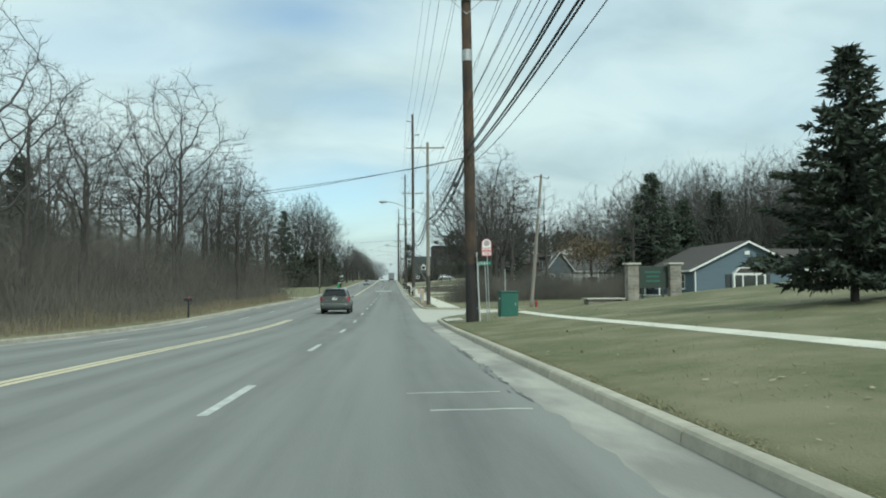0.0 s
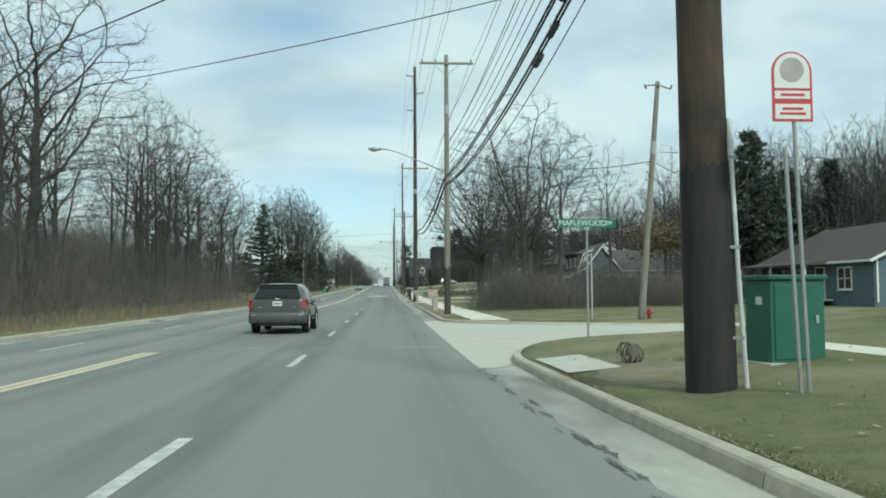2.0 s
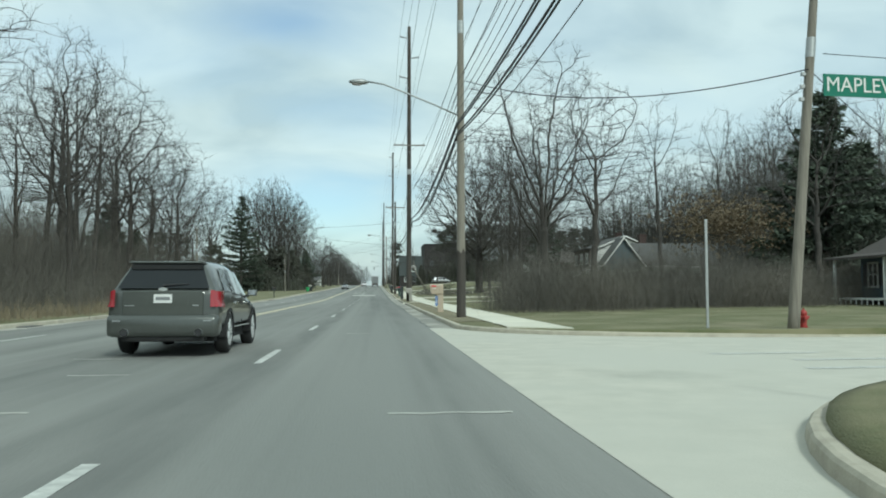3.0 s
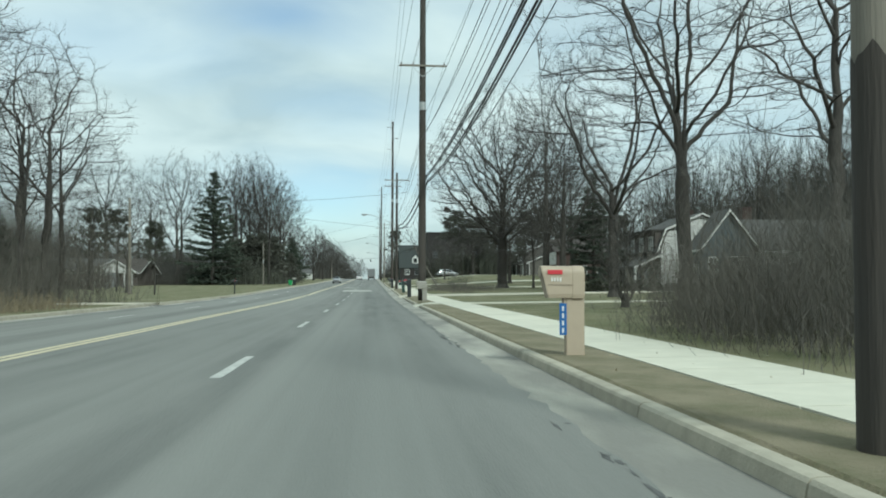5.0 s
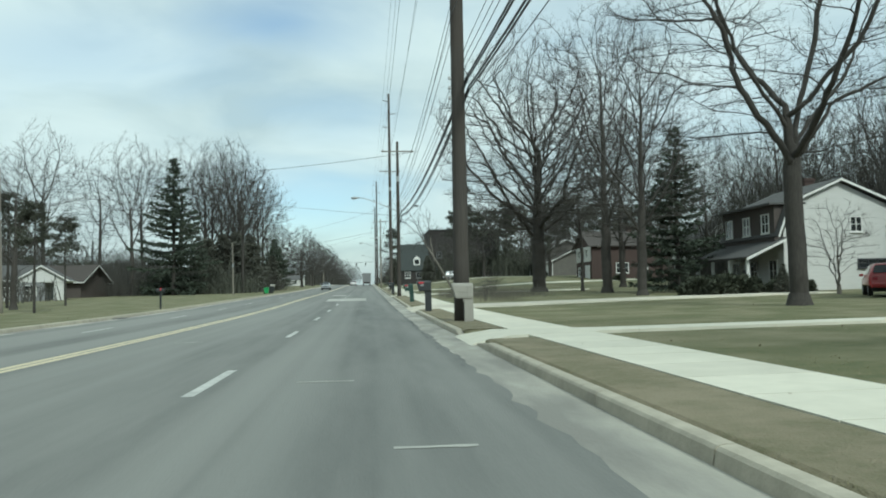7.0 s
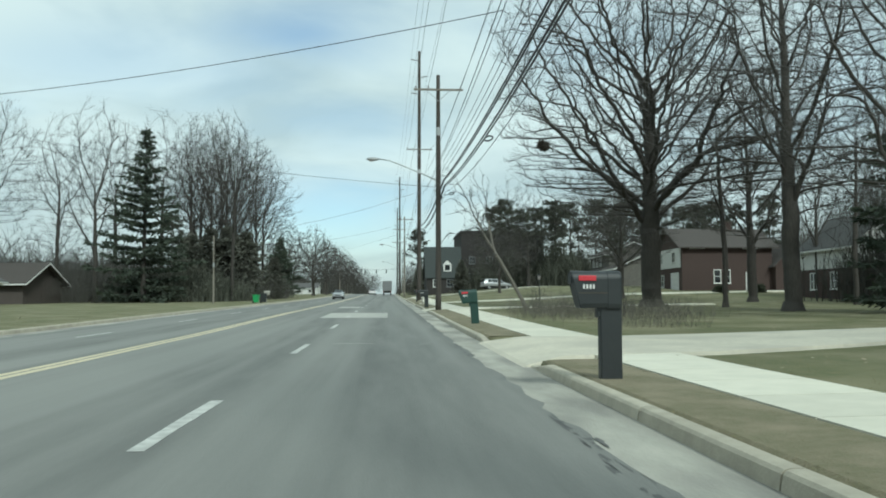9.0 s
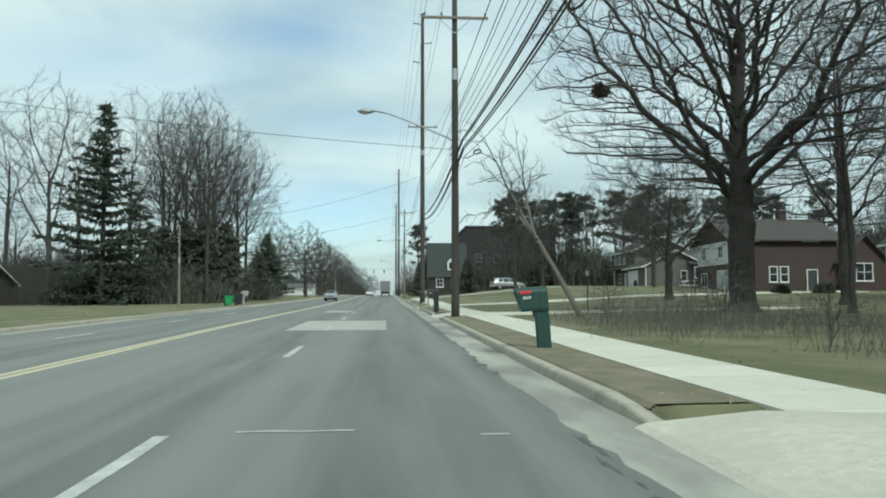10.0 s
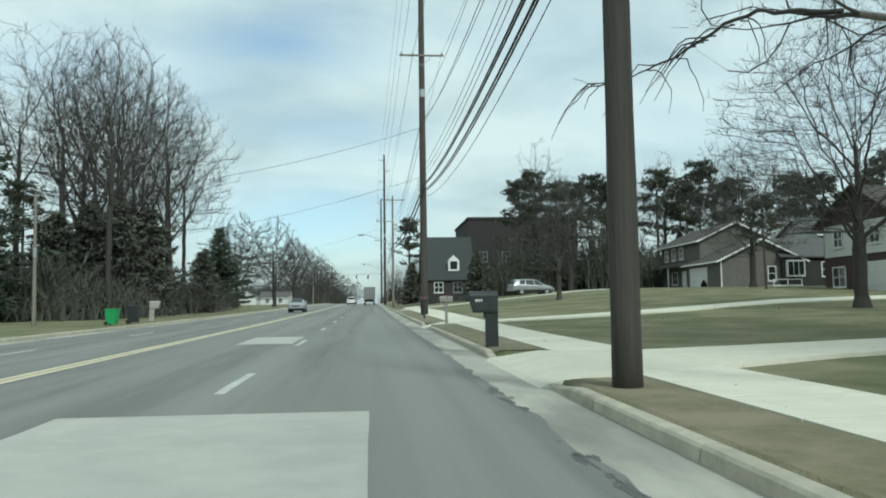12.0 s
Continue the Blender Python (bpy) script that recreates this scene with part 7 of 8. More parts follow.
def vehicle(name, x, y, z, rz, paint, label, category, stations, wheel_y, wheel_r, track, belt, glass_spans, rear_glass, front_glass=None, extras=None, pitch=0.0, group="", size=1.0):
    """A body drawn through cross sections from tail to nose. A station: y, half width low, at the belt and at the roof, heights of sill, waist, belt, roof edge, roof."""
    root = thing(name, x, y, z, label, category, group, rz)
    root.matrix_basis = root.matrix_basis @ pose(0, 0, 0, pitch, 0, 0)

    def ring(s):
        (ys, yb, yr), wl_, wb, wr, zs, zw, zb, ze, zt = s
        return [(wl_ * 0.93, ys, zs), (wl_, ys, zs + 0.10), (wl_ * 1.01, ys + (yb - ys) * 0.3, zw), (wl_ * 0.995, ys + (yb - ys) * 0.8, zb - 0.10), (wb, yb, zb), (wr, yb + (yr - yb) * 0.93, ze), (wr * 0.86, yr, zt - 0.02), (0, yr, zt)]
    rows = []
    bm = B()
    tail, nose = stations[0], stations[-1]
    inset = lambda s, d: (tuple(v + d for v in s[0]), *s[1:])
    for s in [tail, inset(tail, 0.05), *stations[1:-1], inset(nose, -0.05), nose]:
        half = ring(s)
        pts = half + [(-px, py, pz) for px, py, pz in half[-2::-1]]
        rows.append([bm.verts.new(p) for p in pts])
    for a, b in zip(rows[:-1], rows[1:]):
        for i in range(len(a) - 1):
            bm.faces.new((a[i], b[i], b[i + 1], a[i + 1]))
    for row, flip in ((rows[0], False), (rows[-1], True)):
        h = len(row) // 2
        for i in range(h):
            q = (row[i], row[i + 1], row[-2 - i], row[-1 - i]) if i + 1 != h else (row[i], row[i + 1], row[-1 - i])
            bm.faces.new(q)
    for a, b in zip(rows[:-1], rows[1:]):
        bm.faces.new((a[0], a[-1], b[-1], b[0]))
    bmesh.ops.remove_doubles(bm, verts=bm.verts[:], dist=0.001)
    body = part("body", bm, paint, root, smooth=True)
    rounding = body.modifiers.new("rounding", "SUBSURF")
    rounding.levels = rounding.render_levels = 2

    # a surface that lies between two cross sections, for glass and lamps
    def surf(yy, v, lift):
        ys = [st[0][1] for st in stations]
        i = int(np.clip(np.searchsorted(ys, yy) - 1, 0, len(ys) - 2))
        u = (yy - ys[i]) / (ys[i + 1] - ys[i])
        a, b = ring(stations[i]), ring(stations[i + 1])
        lo = [a[4][k] * (1 - u) + b[4][k] * u for k in range(3)]
        hi = [a[5][k] * (1 - u) + b[5][k] * u for k in range(3)]
        p = [lo[k] * (1 - v) + hi[k] * v for k in range(3)]
        p[1] = yy
        return Vector((p[0] + lift, p[1], p[2]))
    for s in (1, -1):
        for (b0, b1, t0, t1) in glass_spans:
            bm = B()
            n = 6
            grid = []
            for i in range(n + 1):
                u = i / n
                col = []
                for v in (0.10, 0.5, 0.88):
                    yy = (b0 + (b1 - b0) * u) * (1 - v) + (t0 + (t1 - t0) * u) * v
                    p = surf(yy, v, 0.008)
                    col.append(bm.verts.new((p.x * s, p.y, p.z)))
                grid.append(col)
            for a, b in zip(grid[:-1], grid[1:]):
                for i in range(2):
                    bm.faces.new((a[i], b[i], b[i + 1], a[i + 1]))
            part("side_window", bm, M_CAR_GLASS, body, smooth=True)
    for which, st in (("rear_window", rear_glass), ("windscreen", front_glass)):
        if st:
            bm = B()
            vs = [bm.verts.new(p) for p in st]
            bm.faces.new(vs)
            out = bmesh.ops.subdivide_edges(bm, edges=bm.edges[:], cuts=2, use_grid_fill=True)
            part(which, bm, M_REAR_GLASS if which == "rear_window" else M_CAR_GLASS, body)
    for wy in wheel_y:
        for s in (1, -1):
            wheel(root, s * track, wy, wheel_r, 0.235)
            # dark arch over the tyre
            bm = B()
            pts = []
            for k in range(15):
                a = math.pi * (k / 14) * 1.12 - 0.19
                pts.append((math.cos(a), math.sin(a)))
            for k in range(14):
                vs = []
                for (c0, c1), rr in ((pts[k], 0.94), (pts[k + 1], 0.94), (pts[k + 1], 1.13), (pts[k], 1.13)):
                    vs.append(bm.verts.new((s * (track + 0.125), wy + c0 * wheel_r * rr, wheel_r + c1 * wheel_r * rr)))
                bm.faces.new(vs)
            bmesh.ops.remove_doubles(bm, verts=bm.verts[:], dist=0.001)
            ext = bmesh.ops.extrude_face_region(bm, geom=bm.faces[:])
            bmesh.ops.translate(bm, vec=(-s * 0.22, 0, 0), verts=[v for v in ext["geom"] if isinstance(v, bmesh.types.BMVert)])
            part("wheel_arch", bm, M_TYRE, body)
    part("underbody", box(B(), -track * 0.95, track * 0.95, stations[0][0][0] + 0.35, stations[-1][0][0] - 0.35, wheel_r * 0.62, wheel_r * 1.2), M_TYRE, body)
    if extras:
        extras(root, body)
    root.scale = (size, size, size)
    return root


def suv_extras(root, body):
    for s in (1, -1):
        # wrap-round tail lamps, in a red and a clear piece
        cols = [(0.76, -2.39), (0.80, -2.395), (0.86, -2.388), (0.925, -2.345), (0.975, -2.24), (0.99, -2.11), (0.99, -2.02)]

        def lens(span_, lift):
            bm = B()
            rows_ = []
            for i, (lx, ly) in enumerate(span_):
                u = i / (len(span_) - 1)
                rows_.append([bm.verts.new((s * (lx + lift * u - (0.035 if k else 0.0) * (lx > 0.8)), ly - lift * (1 - u) + 0.03 * k, z)) for k, z in ((0, 0.85), (0.3, 0.95), (1, 1.14 - 0.02 * (lx > 0.9)))])
            for p, q in zip(rows_[:-1], rows_[1:]):
                for i in range(2):
                    bm.faces.new((p[i], q[i], q[i + 1], p[i + 1]))
            return bm
        part("tail_lamp", lens(cols[1:], 0.0), M_TAIL, root, "red tail lamp", smooth=True)
        ex = part("exhaust", tube(B(), (s * 0.62, -2.47, 0.41), (s * 0.62, -2.1, 0.41), 0.068, n=16, caps=False), M_STEEL, root, "bright exhaust tip")
        part("bore", tube(B(), (s * 0.62, -2.455, 0.41), (s * 0.62, -2.2, 0.41), 0.056, n=14), M_WIRE, ex)
        mir = part("mirror", box(B(), s * 1.03 - 0.10, s * 1.03 + 0.10, 0.80, 0.92, 1.05, 1.18, 0.045), M_SUV, root, smooth=True)
        part("mirror_glass", box(B(), s * 1.03 - 0.075, s * 1.03 + 0.075, 0.788, 0.797, 1.07, 1.165), M_CHROME, mir)
        part("mirror_foot", box(B(), s * 0.90 - 0.06, s * 0.90 + 0.06, 0.84, 0.90, 1.02, 1.08, 0.01), M_WIRE, mir)
        for y0 in (-0.62, 0.42):
            part("handle", box(B(), s * 0.955 - 0.02, s * 0.955 + 0.02, y0 - 0.13, y0 + 0.13, 0.895, 0.935, 0.012), M_CHROME, root, "chrome door handle")
        for y0 in (-0.98, 0.02, 1.05):
            part("door_seam", box(B(), s * 0.945 - 0.006, s * 0.945 + 0.006, y0 - 0.006, y0 + 0.006, 0.42, 0.95), M_WIRE, root)
        part("sill_strip", box(B(), s * 0.945 - 0.012, s * 0.945 + 0.012, -0.85, 0.98, 0.45, 0.48, 0.004), M_CHROME, root, "bright sill strip")
        part("bumper_strip", box(B(), s * 0.76 - 0.07, s * 0.76 + 0.07, -2.428, -2.40, 0.60, 0.62, 0.004), M_STEEL, root)
    part("spoiler", box(B(), -0.63, 0.63, -2.17, -1.75, 1.605, 1.645, 0.018), M_SUV, root, smooth=True)
    part("roof_visor", box(B(), -0.60, 0.60, -2.135, -2.02, 1.50, 1.60, 0.012), M_TYRE, root)
    part("bumper", box(B(), -0.945, 0.945, -2.42, -1.95, 0.33, 0.72, 0.10), M_SUV, root, smooth=True)
    part("lower_valance", box(B(), -0.70, 0.70, -2.36, -2.04, 0.25, 0.40, 0.05), M_TYRE, root)
    part("tailgate_panel", box(B(), -0.68, 0.68, -2.372, -2.30, 0.70, 1.13, 0.014), M_SUV, root)
    part("licence_recess", box(B(), -0.42, 0.42, -2.378, -2.371, 0.89, 1.09), M_SUV, root)
    pl = part("licence_plate", box(B(), -0.155, 0.155, -2.388, -2.378, 0.915, 1.065, 0.004), M_SIGN_WHITE, root, "white plate with plain bars")
    part("print_bar", box(B(), -0.12, 0.12, -2.392, -2.389, 0.965, 1.02), M_GREY_SIDING, pl)
    bm = B()
    bmesh.ops.create_cone(bm, cap_ends=True, segments=24, radius1=0.09, radius2=0.08, depth=0.02, matrix=Matrix.Translation((0, -2.375, 1.15)) @ Matrix.Diagonal((1, 1, 0.42, 1)) @ Matrix.Rotation(radians(90), 4, "X"))
    part("emblem", bm, M_CHROME, root, "oval chrome emblem")
    part("wiper", tube(B(), (-0.02, -2.33, 1.22), (0.42, -2.29, 1.245), 0.014, n=6), M_WIRE, root)
    part("badge", box(B(), 0.50, 0.60, -2.380, -2.372, 0.865, 0.885), M_STEEL, root)
    part("badge", box(B(), -0.64, -0.48, -2.380, -2.372, 0.865, 0.88), M_STEEL, root)


SUV_STATIONS = [
    ((-2.36, -2.33, -2.02), 0.92, 0.86, 0.64, 0.45, 0.76, 1.12, 1.58, 1.64),
    ((-2.18, -2.10, -1.80), 0.95, 0.92, 0.69, 0.45, 0.76, 1.11, 1.61, 1.68),
    ((-1.55, -1.45, -1.25), 0.955, 0.93, 0.70, 0.45, 0.74, 1.07, 1.62, 1.695),
    ((-0.60, -0.60, -0.60), 0.95, 0.935, 0.715, 0.45, 0.72, 1.03, 1.625, 1.705),
    ((0.25, 0.25, 0.20), 0.95, 0.93, 0.70, 0.45, 0.70, 1.00, 1.60, 1.69),
    ((0.85, 0.85, 0.55), 0.945, 0.92, 0.67, 0.45, 0.70, 0.985, 1.51, 1.60),
    ((1.30, 1.30, 1.12), 0.945, 0.90, 0.70, 0.45, 0.72, 0.975, 1.10, 1.17),
    ((1.75, 1.75, 1.68), 0.94, 0.87, 0.72, 0.45, 0.72, 0.93, 1.00, 1.04),
    ((2.15, 2.15, 2.10), 0.89, 0.80, 0.66, 0.36, 0.66, 0.84, 0.92, 0.95),
    ((2.34, 2.33, 2.28), 0.78, 0.68, 0.55, 0.38, 0.62, 0.76, 0.80, 0.82),
]
SUV_GLASS = [(-1.72, -1.02, -1.42, -1.00), (-0.92, 0.0, -0.92, -0.05), (0.06, 0.98, 0.03, 0.40)]
SUV_REAR = [(-0.77, -2.335, 1.17), (0.77, -2.335, 1.17), (0.61, -2.075, 1.56), (-0.61, -2.075, 1.56)]
SUV_FRONT = [(-0.62, 1.24, 1.09), (0.62, 1.24, 1.09), (0.55, 0.66, 1.55), (-0.55, 0.66, 1.55)]
vehicle("suv", -4.12, 61.5, road_z(61.5) + 0.006, 0, M_SUV, "dark graphite sport utility car seen from behind in the inner lane", "car", SUV_STATIONS, (-1.36, 1.46), 0.385, 0.845, 1.0, SUV_GLASS, SUV_REAR, SUV_FRONT, suv_extras, pitch=-0.4, size=1.11)


def plain_extras(paint):
    def add(root, body):
        for s in (1, -1):
            part("tail_lamp", box(B(), s * 0.66 - 0.12, s * 0.66 + 0.12, -2.36, -2.28, 0.80, 0.98, 0.02), M_TAIL, root)
            part("head_lamp", box(B(), s * 0.60 - 0.14, s * 0.60 + 0.14, 2.22, 2.345, 0.66, 0.78, 0.02), M_CLEAR_LENS, root)
            part("mirror", box(B(), s * 1.0 - 0.1, s * 1.0 + 0.1, 0.80, 0.92, 1.02, 1.16, 0.03), paint, root)
            for y0 in (-0.62, 0.42):
                part("handle", box(B(), s * 0.955 - 0.015, s * 0.955 + 0.015, y0 - 0.1, y0 + 0.1, 0.89, 0.92), M_CHROME, root)
            part("door_seam", box(B(), s * 0.946 - 0.006, s * 0.946 + 0.006, 0.014, 0.026, 0.40, 0.98), M_WIRE, root)
        part("bumper", box(B(), -0.85, 0.85, -2.38, -2.15, 0.42, 0.66, 0.05), paint, root)
        part("front_bumper", box(B(), -0.80, 0.80, 2.12, 2.38, 0.38, 0.60, 0.05), paint, root)
        part("grille", box(B(), -0.42, 0.42, 2.30, 2.36, 0.60, 0.74, 0.01), M_WIRE, root)
    return add


VAN_STATIONS = [tuple([tuple(a * 1.0 for a in s[0])] + [v for v in s[1:]]) for s in SUV_STATIONS]
SEDAN_STATIONS = [
    ((-2.33, -2.30, -2.20), 0.80, 0.74, 0.60, 0.38, 0.62, 0.90, 0.95, 0.97),
    ((-2.10, -2.05, -1.90), 0.88, 0.82, 0.66, 0.34, 0.64, 0.93, 0.99, 1.01),
    ((-1.55, -1.50, -1.25), 0.90, 0.86, 0.60, 0.32, 0.64, 0.94, 1.24, 1.27),
    ((-0.80, -0.80, -0.75), 0.90, 0.87, 0.62, 0.30, 0.62, 0.93, 1.38, 1.43),
    ((0.10, 0.10, 0.05), 0.90, 0.87, 0.62, 0.30, 0.62, 0.92, 1.38, 1.45),
    ((0.75, 0.75, 0.52), 0.90, 0.86, 0.60, 0.30, 0.62, 0.90, 1.24, 1.32),
    ((1.25, 1.25, 1.12), 0.90, 0.84, 0.66, 0.32, 0.62, 0.88, 0.95, 0.99),
    ((1.75, 1.75, 1.70), 0.88, 0.80, 0.66, 0.32, 0.60, 0.82, 0.88, 0.91),
    ((2.15, 2.15, 2.10), 0.84, 0.74, 0.60, 0.34, 0.56, 0.74, 0.80, 0.82),
    ((2.33, 2.32, 2.28), 0.72, 0.62, 0.50, 0.36, 0.54, 0.66, 0.70, 0.71),
]
SEDAN_GLASS = [(-1.45, -0.62, -1.05, -0.60), (-0.52, 0.18, -0.52, 0.14), (0.26, 0.98, 0.22, 0.50)]
vehicle("parked_van", 17.0, 251.5, lawn_z(17, 251.5) + 0.04, -78, M_CAR_SILVER, "silver estate car parked on a drive before a brick building", "car", VAN_STATIONS, (-1.40, 1.46), 0.34, 0.80, 1.0, SUV_GLASS, SUV_REAR, SUV_FRONT, plain_extras(M_CAR_SILVER))
vehicle("red_car", 27.2, 137.6, lawn_z(27.2, 137.6) + 0.03, -28, M_CAR_RED, "red car parked behind the slate-grey house", "car", VAN_STATIONS, (-1.40, 1.46), 0.34, 0.80, 1.0, SUV_GLASS, SUV_REAR, SUV_FRONT, plain_extras(M_CAR_RED))
vehicle("silver_car", -8.0, 258.0, road_z(258) + 0.006, 180, M_CAR_SILVER, "silver saloon car in the far oncoming lane", "car", SEDAN_STATIONS, (-1.40, 1.44), 0.32, 0.76, 0.9, SEDAN_GLASS, None, SUV_FRONT, plain_extras(M_CAR_SILVER))
vehicle("white_car", -4.2, 352.0, road_z(352) + 0.006, 0, M_CAR_WHITE, "white car far ahead in the inner lane", "car", VAN_STATIONS, (-1.40, 1.46), 0.34, 0.80, 1.0, SUV_GLASS, SUV_REAR, SUV_FRONT, plain_extras(M_CAR_WHITE))


def lorry():
    y = 340.0
    root = thing("lorry", -0.1, y, road_z(y) + 0.006, "grey box lorry far ahead in the kerb lane", "lorry")
    part("cargo_box", box(B(), -1.22, 1.22, -4.5, 2.2, 1.1, 3.7, 0.05), M_TRAILER, root, "dull grey cargo box")
    part("rear_door", box(B(), -1.12, 1.12, -4.54, -4.5, 1.2, 3.6, 0.01), M_GREY_SIDING, root)
    part("cab", box(B(), -1.1, 1.1, 2.4, 4.4, 0.6, 2.7, 0.15), M_CAR_WHITE, root)
    part("chassis", box(B(), -0.9, 0.9, -4.4, 4.2, 0.6, 1.1, 0.03), M_TYRE, root)
    for wy in (-3.0, 3.2):
        for s in (1, -1):
            wheel(root, s * 0.95, wy, 0.48, 0.28, 6)
    for s in (1, -1):
        part("tail_lamp", box(B(), s * 1.0 - 0.1, s * 1.0 + 0.1, -4.58, -4.5, 0.85, 1.0), M_TAIL, root)
    part("bumper", box(B(), -1.15, 1.15, -4.55, -4.4, 0.5, 0.65, 0.02), M_STEEL, root)


lorry()


# ---- houses ----
def window(parent, x, z, w, h, y=0.0, rz=0, origin=(0, 0), bars=1, shutters=False, trim=None):
    """A framed window on a wall: the wall runs along local x at origin, turned by rz, and looks along -y."""
    m = pose(origin[0], origin[1], 0, 0, 0, rz) @ pose(x, y, z)
    bm = B()
    t = 0.09
    rings = []
    for dx, dy in ((w / 2 + t, 0.02), (w / 2 + t, -0.07), (w / 2, -0.07), (w / 2, 0.02)):
        dz = h / 2 + (t if dx > w / 2 else 0)
        rings.append([bm.verts.new((sx * dx, dy, sz * dz)) for sx, sz in ((-1, -1), (1, -1), (1, 1), (-1, 1))])
    for a, b in zip(rings[:-1], rings[1:]):
        for i in range(4):
            bm.faces.new((a[i], a[(i + 1) % 4], b[(i + 1) % 4], b[i]))
    win = part("window", bm, trim or M_TRIM, parent, m=m)
    for k in range(bars):
        c = -w / 2 + w * (k + 1) / (bars + 1)
        part("glazing_bar", box(B(), c - 0.03, c + 0.03, -0.055, -0.02, -h / 2, h / 2), trim or M_TRIM, win)
    part("glazing_bar", box(B(), -w / 2, w / 2, -0.05, -0.02, -0.025, 0.025), trim or M_TRIM, win)
    part("pane", box(B(), -w / 2, w / 2, -0.02, 0.0, -h / 2, h / 2), M_PANE, win)
    part("sill", box(B(), -w / 2 - 0.14, w / 2 + 0.14, -0.12, 0.02, -h / 2 - t - 0.05, -h / 2 - t), trim or M_TRIM, win)
    if shutters:
        for s in (-1, 1):
            part("shutter", box(B(), s * (w / 2 + 0.32) - 0.2, s * (w / 2 + 0.32) + 0.2, -0.05, 0.0, -h / 2, h / 2, 0.01), M_SHUTTER, win)
    return win


def door(parent, x, w, h, z=0.0, rz=0, origin=(0, 0), material=None):
    m = pose(origin[0], origin[1], 0, 0, 0, rz) @ pose(x, 0, z)
    d = part("door", box(B(), -w / 2, w / 2, -0.06, 0.01, 0, h, 0.01), material or M_DOOR, parent, m=m)
    bm = B()
    for x0, x1, z0, z1 in ((-w / 2 - 0.1, -w / 2, 0, h + 0.1), (w / 2, w / 2 + 0.1, 0, h + 0.1), (-w / 2, w / 2, h, h + 0.1)):
        box(bm, x0, x1, -0.08, 0.01, z0, z1)
    part("door_trim", bm, M_TRIM, d)
    part("knob", tube(B(), (w / 2 - 0.1, -0.12, 1.0), (w / 2 - 0.1, -0.06, 1.0), 0.035, n=8), M_CHROME, d)
    return d


def garage_door(parent, x, w, h, rz, origin):
    m = pose(origin[0], origin[1], 0, 0, 0, rz) @ pose(x, 0, 0)
    d = part("garage_door", box(B(), -w / 2, w / 2, -0.03, 0.01, 0, h), M_TRIM, parent, m=m)
    for k in range(4):
        part("panel", box(B(), -w / 2 + 0.02, w / 2 - 0.02, -0.055, -0.03, h * k / 4 + 0.02, h * (k + 1) / 4 - 0.02, 0.008), M_WHITE_SIDING, d)


def gable_block(parent, x0, x1, y0, y1, z0, eave, peak, wall, roof, along="x", over=0.45, trim=True):
    """A block with a pitched roof; its ridge runs along x or y."""
    bm = B()
    if along == "y":
        c = (x0 + x1) / 2
        prism(bm, [(x0, z0), (x1, z0), (x1, eave), (c, peak - 0.1), (x0, eave)], y0, y1)
    else:
        c = (y0 + y1) / 2
        prism(bm, [(y0, z0), (y1, z0), (y1, eave), (c, peak - 0.1), (y0, eave)], -x1, -x0, Matrix.Rotation(radians(90), 4, "Z"))
    part("wall", bm, wall, parent)
    half = (x1 - x0) / 2 if along == "y" else (y1 - y0) / 2
    slope = (peak - eave) / half
    low = eave - slope * over
    bm = B()
    t = 0.14
    outline = [(-half - over, low), (0, peak), (half + over, low), (half + over, low + t), (0, peak + t), (-half - over, low + t)]
    if along == "y":
        prism(bm, outline, y0 - over, y1 + over, Matrix.Translation(((x0 + x1) / 2, 0, 0)))
    else:
        prism(bm, outline, -x1 - over, -x0 + over, Matrix.Translation((0, (y0 + y1) / 2, 0)) @ Matrix.Rotation(radians(90), 4, "Z"))
    rf = part("roof", bm, roof, parent)
    if trim:
        bm = B()
        edge = [(-half - over, low - 0.10), (0, peak - 0.10), (half + over, low - 0.10), (half + over, low + 0.09), (0, peak + 0.09), (-half - over, low + 0.09)]
        if along == "y":
            for ya in (y0 - over - 0.03, y1 + over):
                prism(bm, edge, ya, ya + 0.03, Matrix.Translation(((x0 + x1) / 2, 0, 0)))
            for s in (-1, 1):
                xa = (x0 + x1) / 2 + s * (half + over)
                box(bm, xa - 0.06, xa + 0.06, y0 - over, y1 + over, low - 0.06, low + 0.10)
        else:
            for xa in (-x1 - over - 0.03, -x0 + over):
                prism(bm, edge, xa, xa + 0.03, Matrix.Translation((0, (y0 + y1) / 2, 0)) @ Matrix.Rotation(radians(90), 4, "Z"))
            for s in (-1, 1):
                ya = (y0 + y1) / 2 + s * (half + over)
                box(bm, x0 - over, x1 + over, ya - 0.06, ya + 0.06, low - 0.06, low + 0.10)
        part("fascia", bm, M_TRIM, rf)
    return rf


def downpipe(parent, x, y, z0, z1):
    part("downpipe", box(B(), x - 0.05, x + 0.05, y - 0.1, y - 0.02, z0, z1), M_TRIM, parent)


def chimney(parent, x, y, z0, z1, material):
    part("chimney", box(box(B(), x - 0.4, x + 0.4, y - 0.4, y + 0.4, z0, z1), x - 0.47, x + 0.47, y - 0.47, y + 0.47, z1 - 0.25, z1 - 0.08), material, parent)


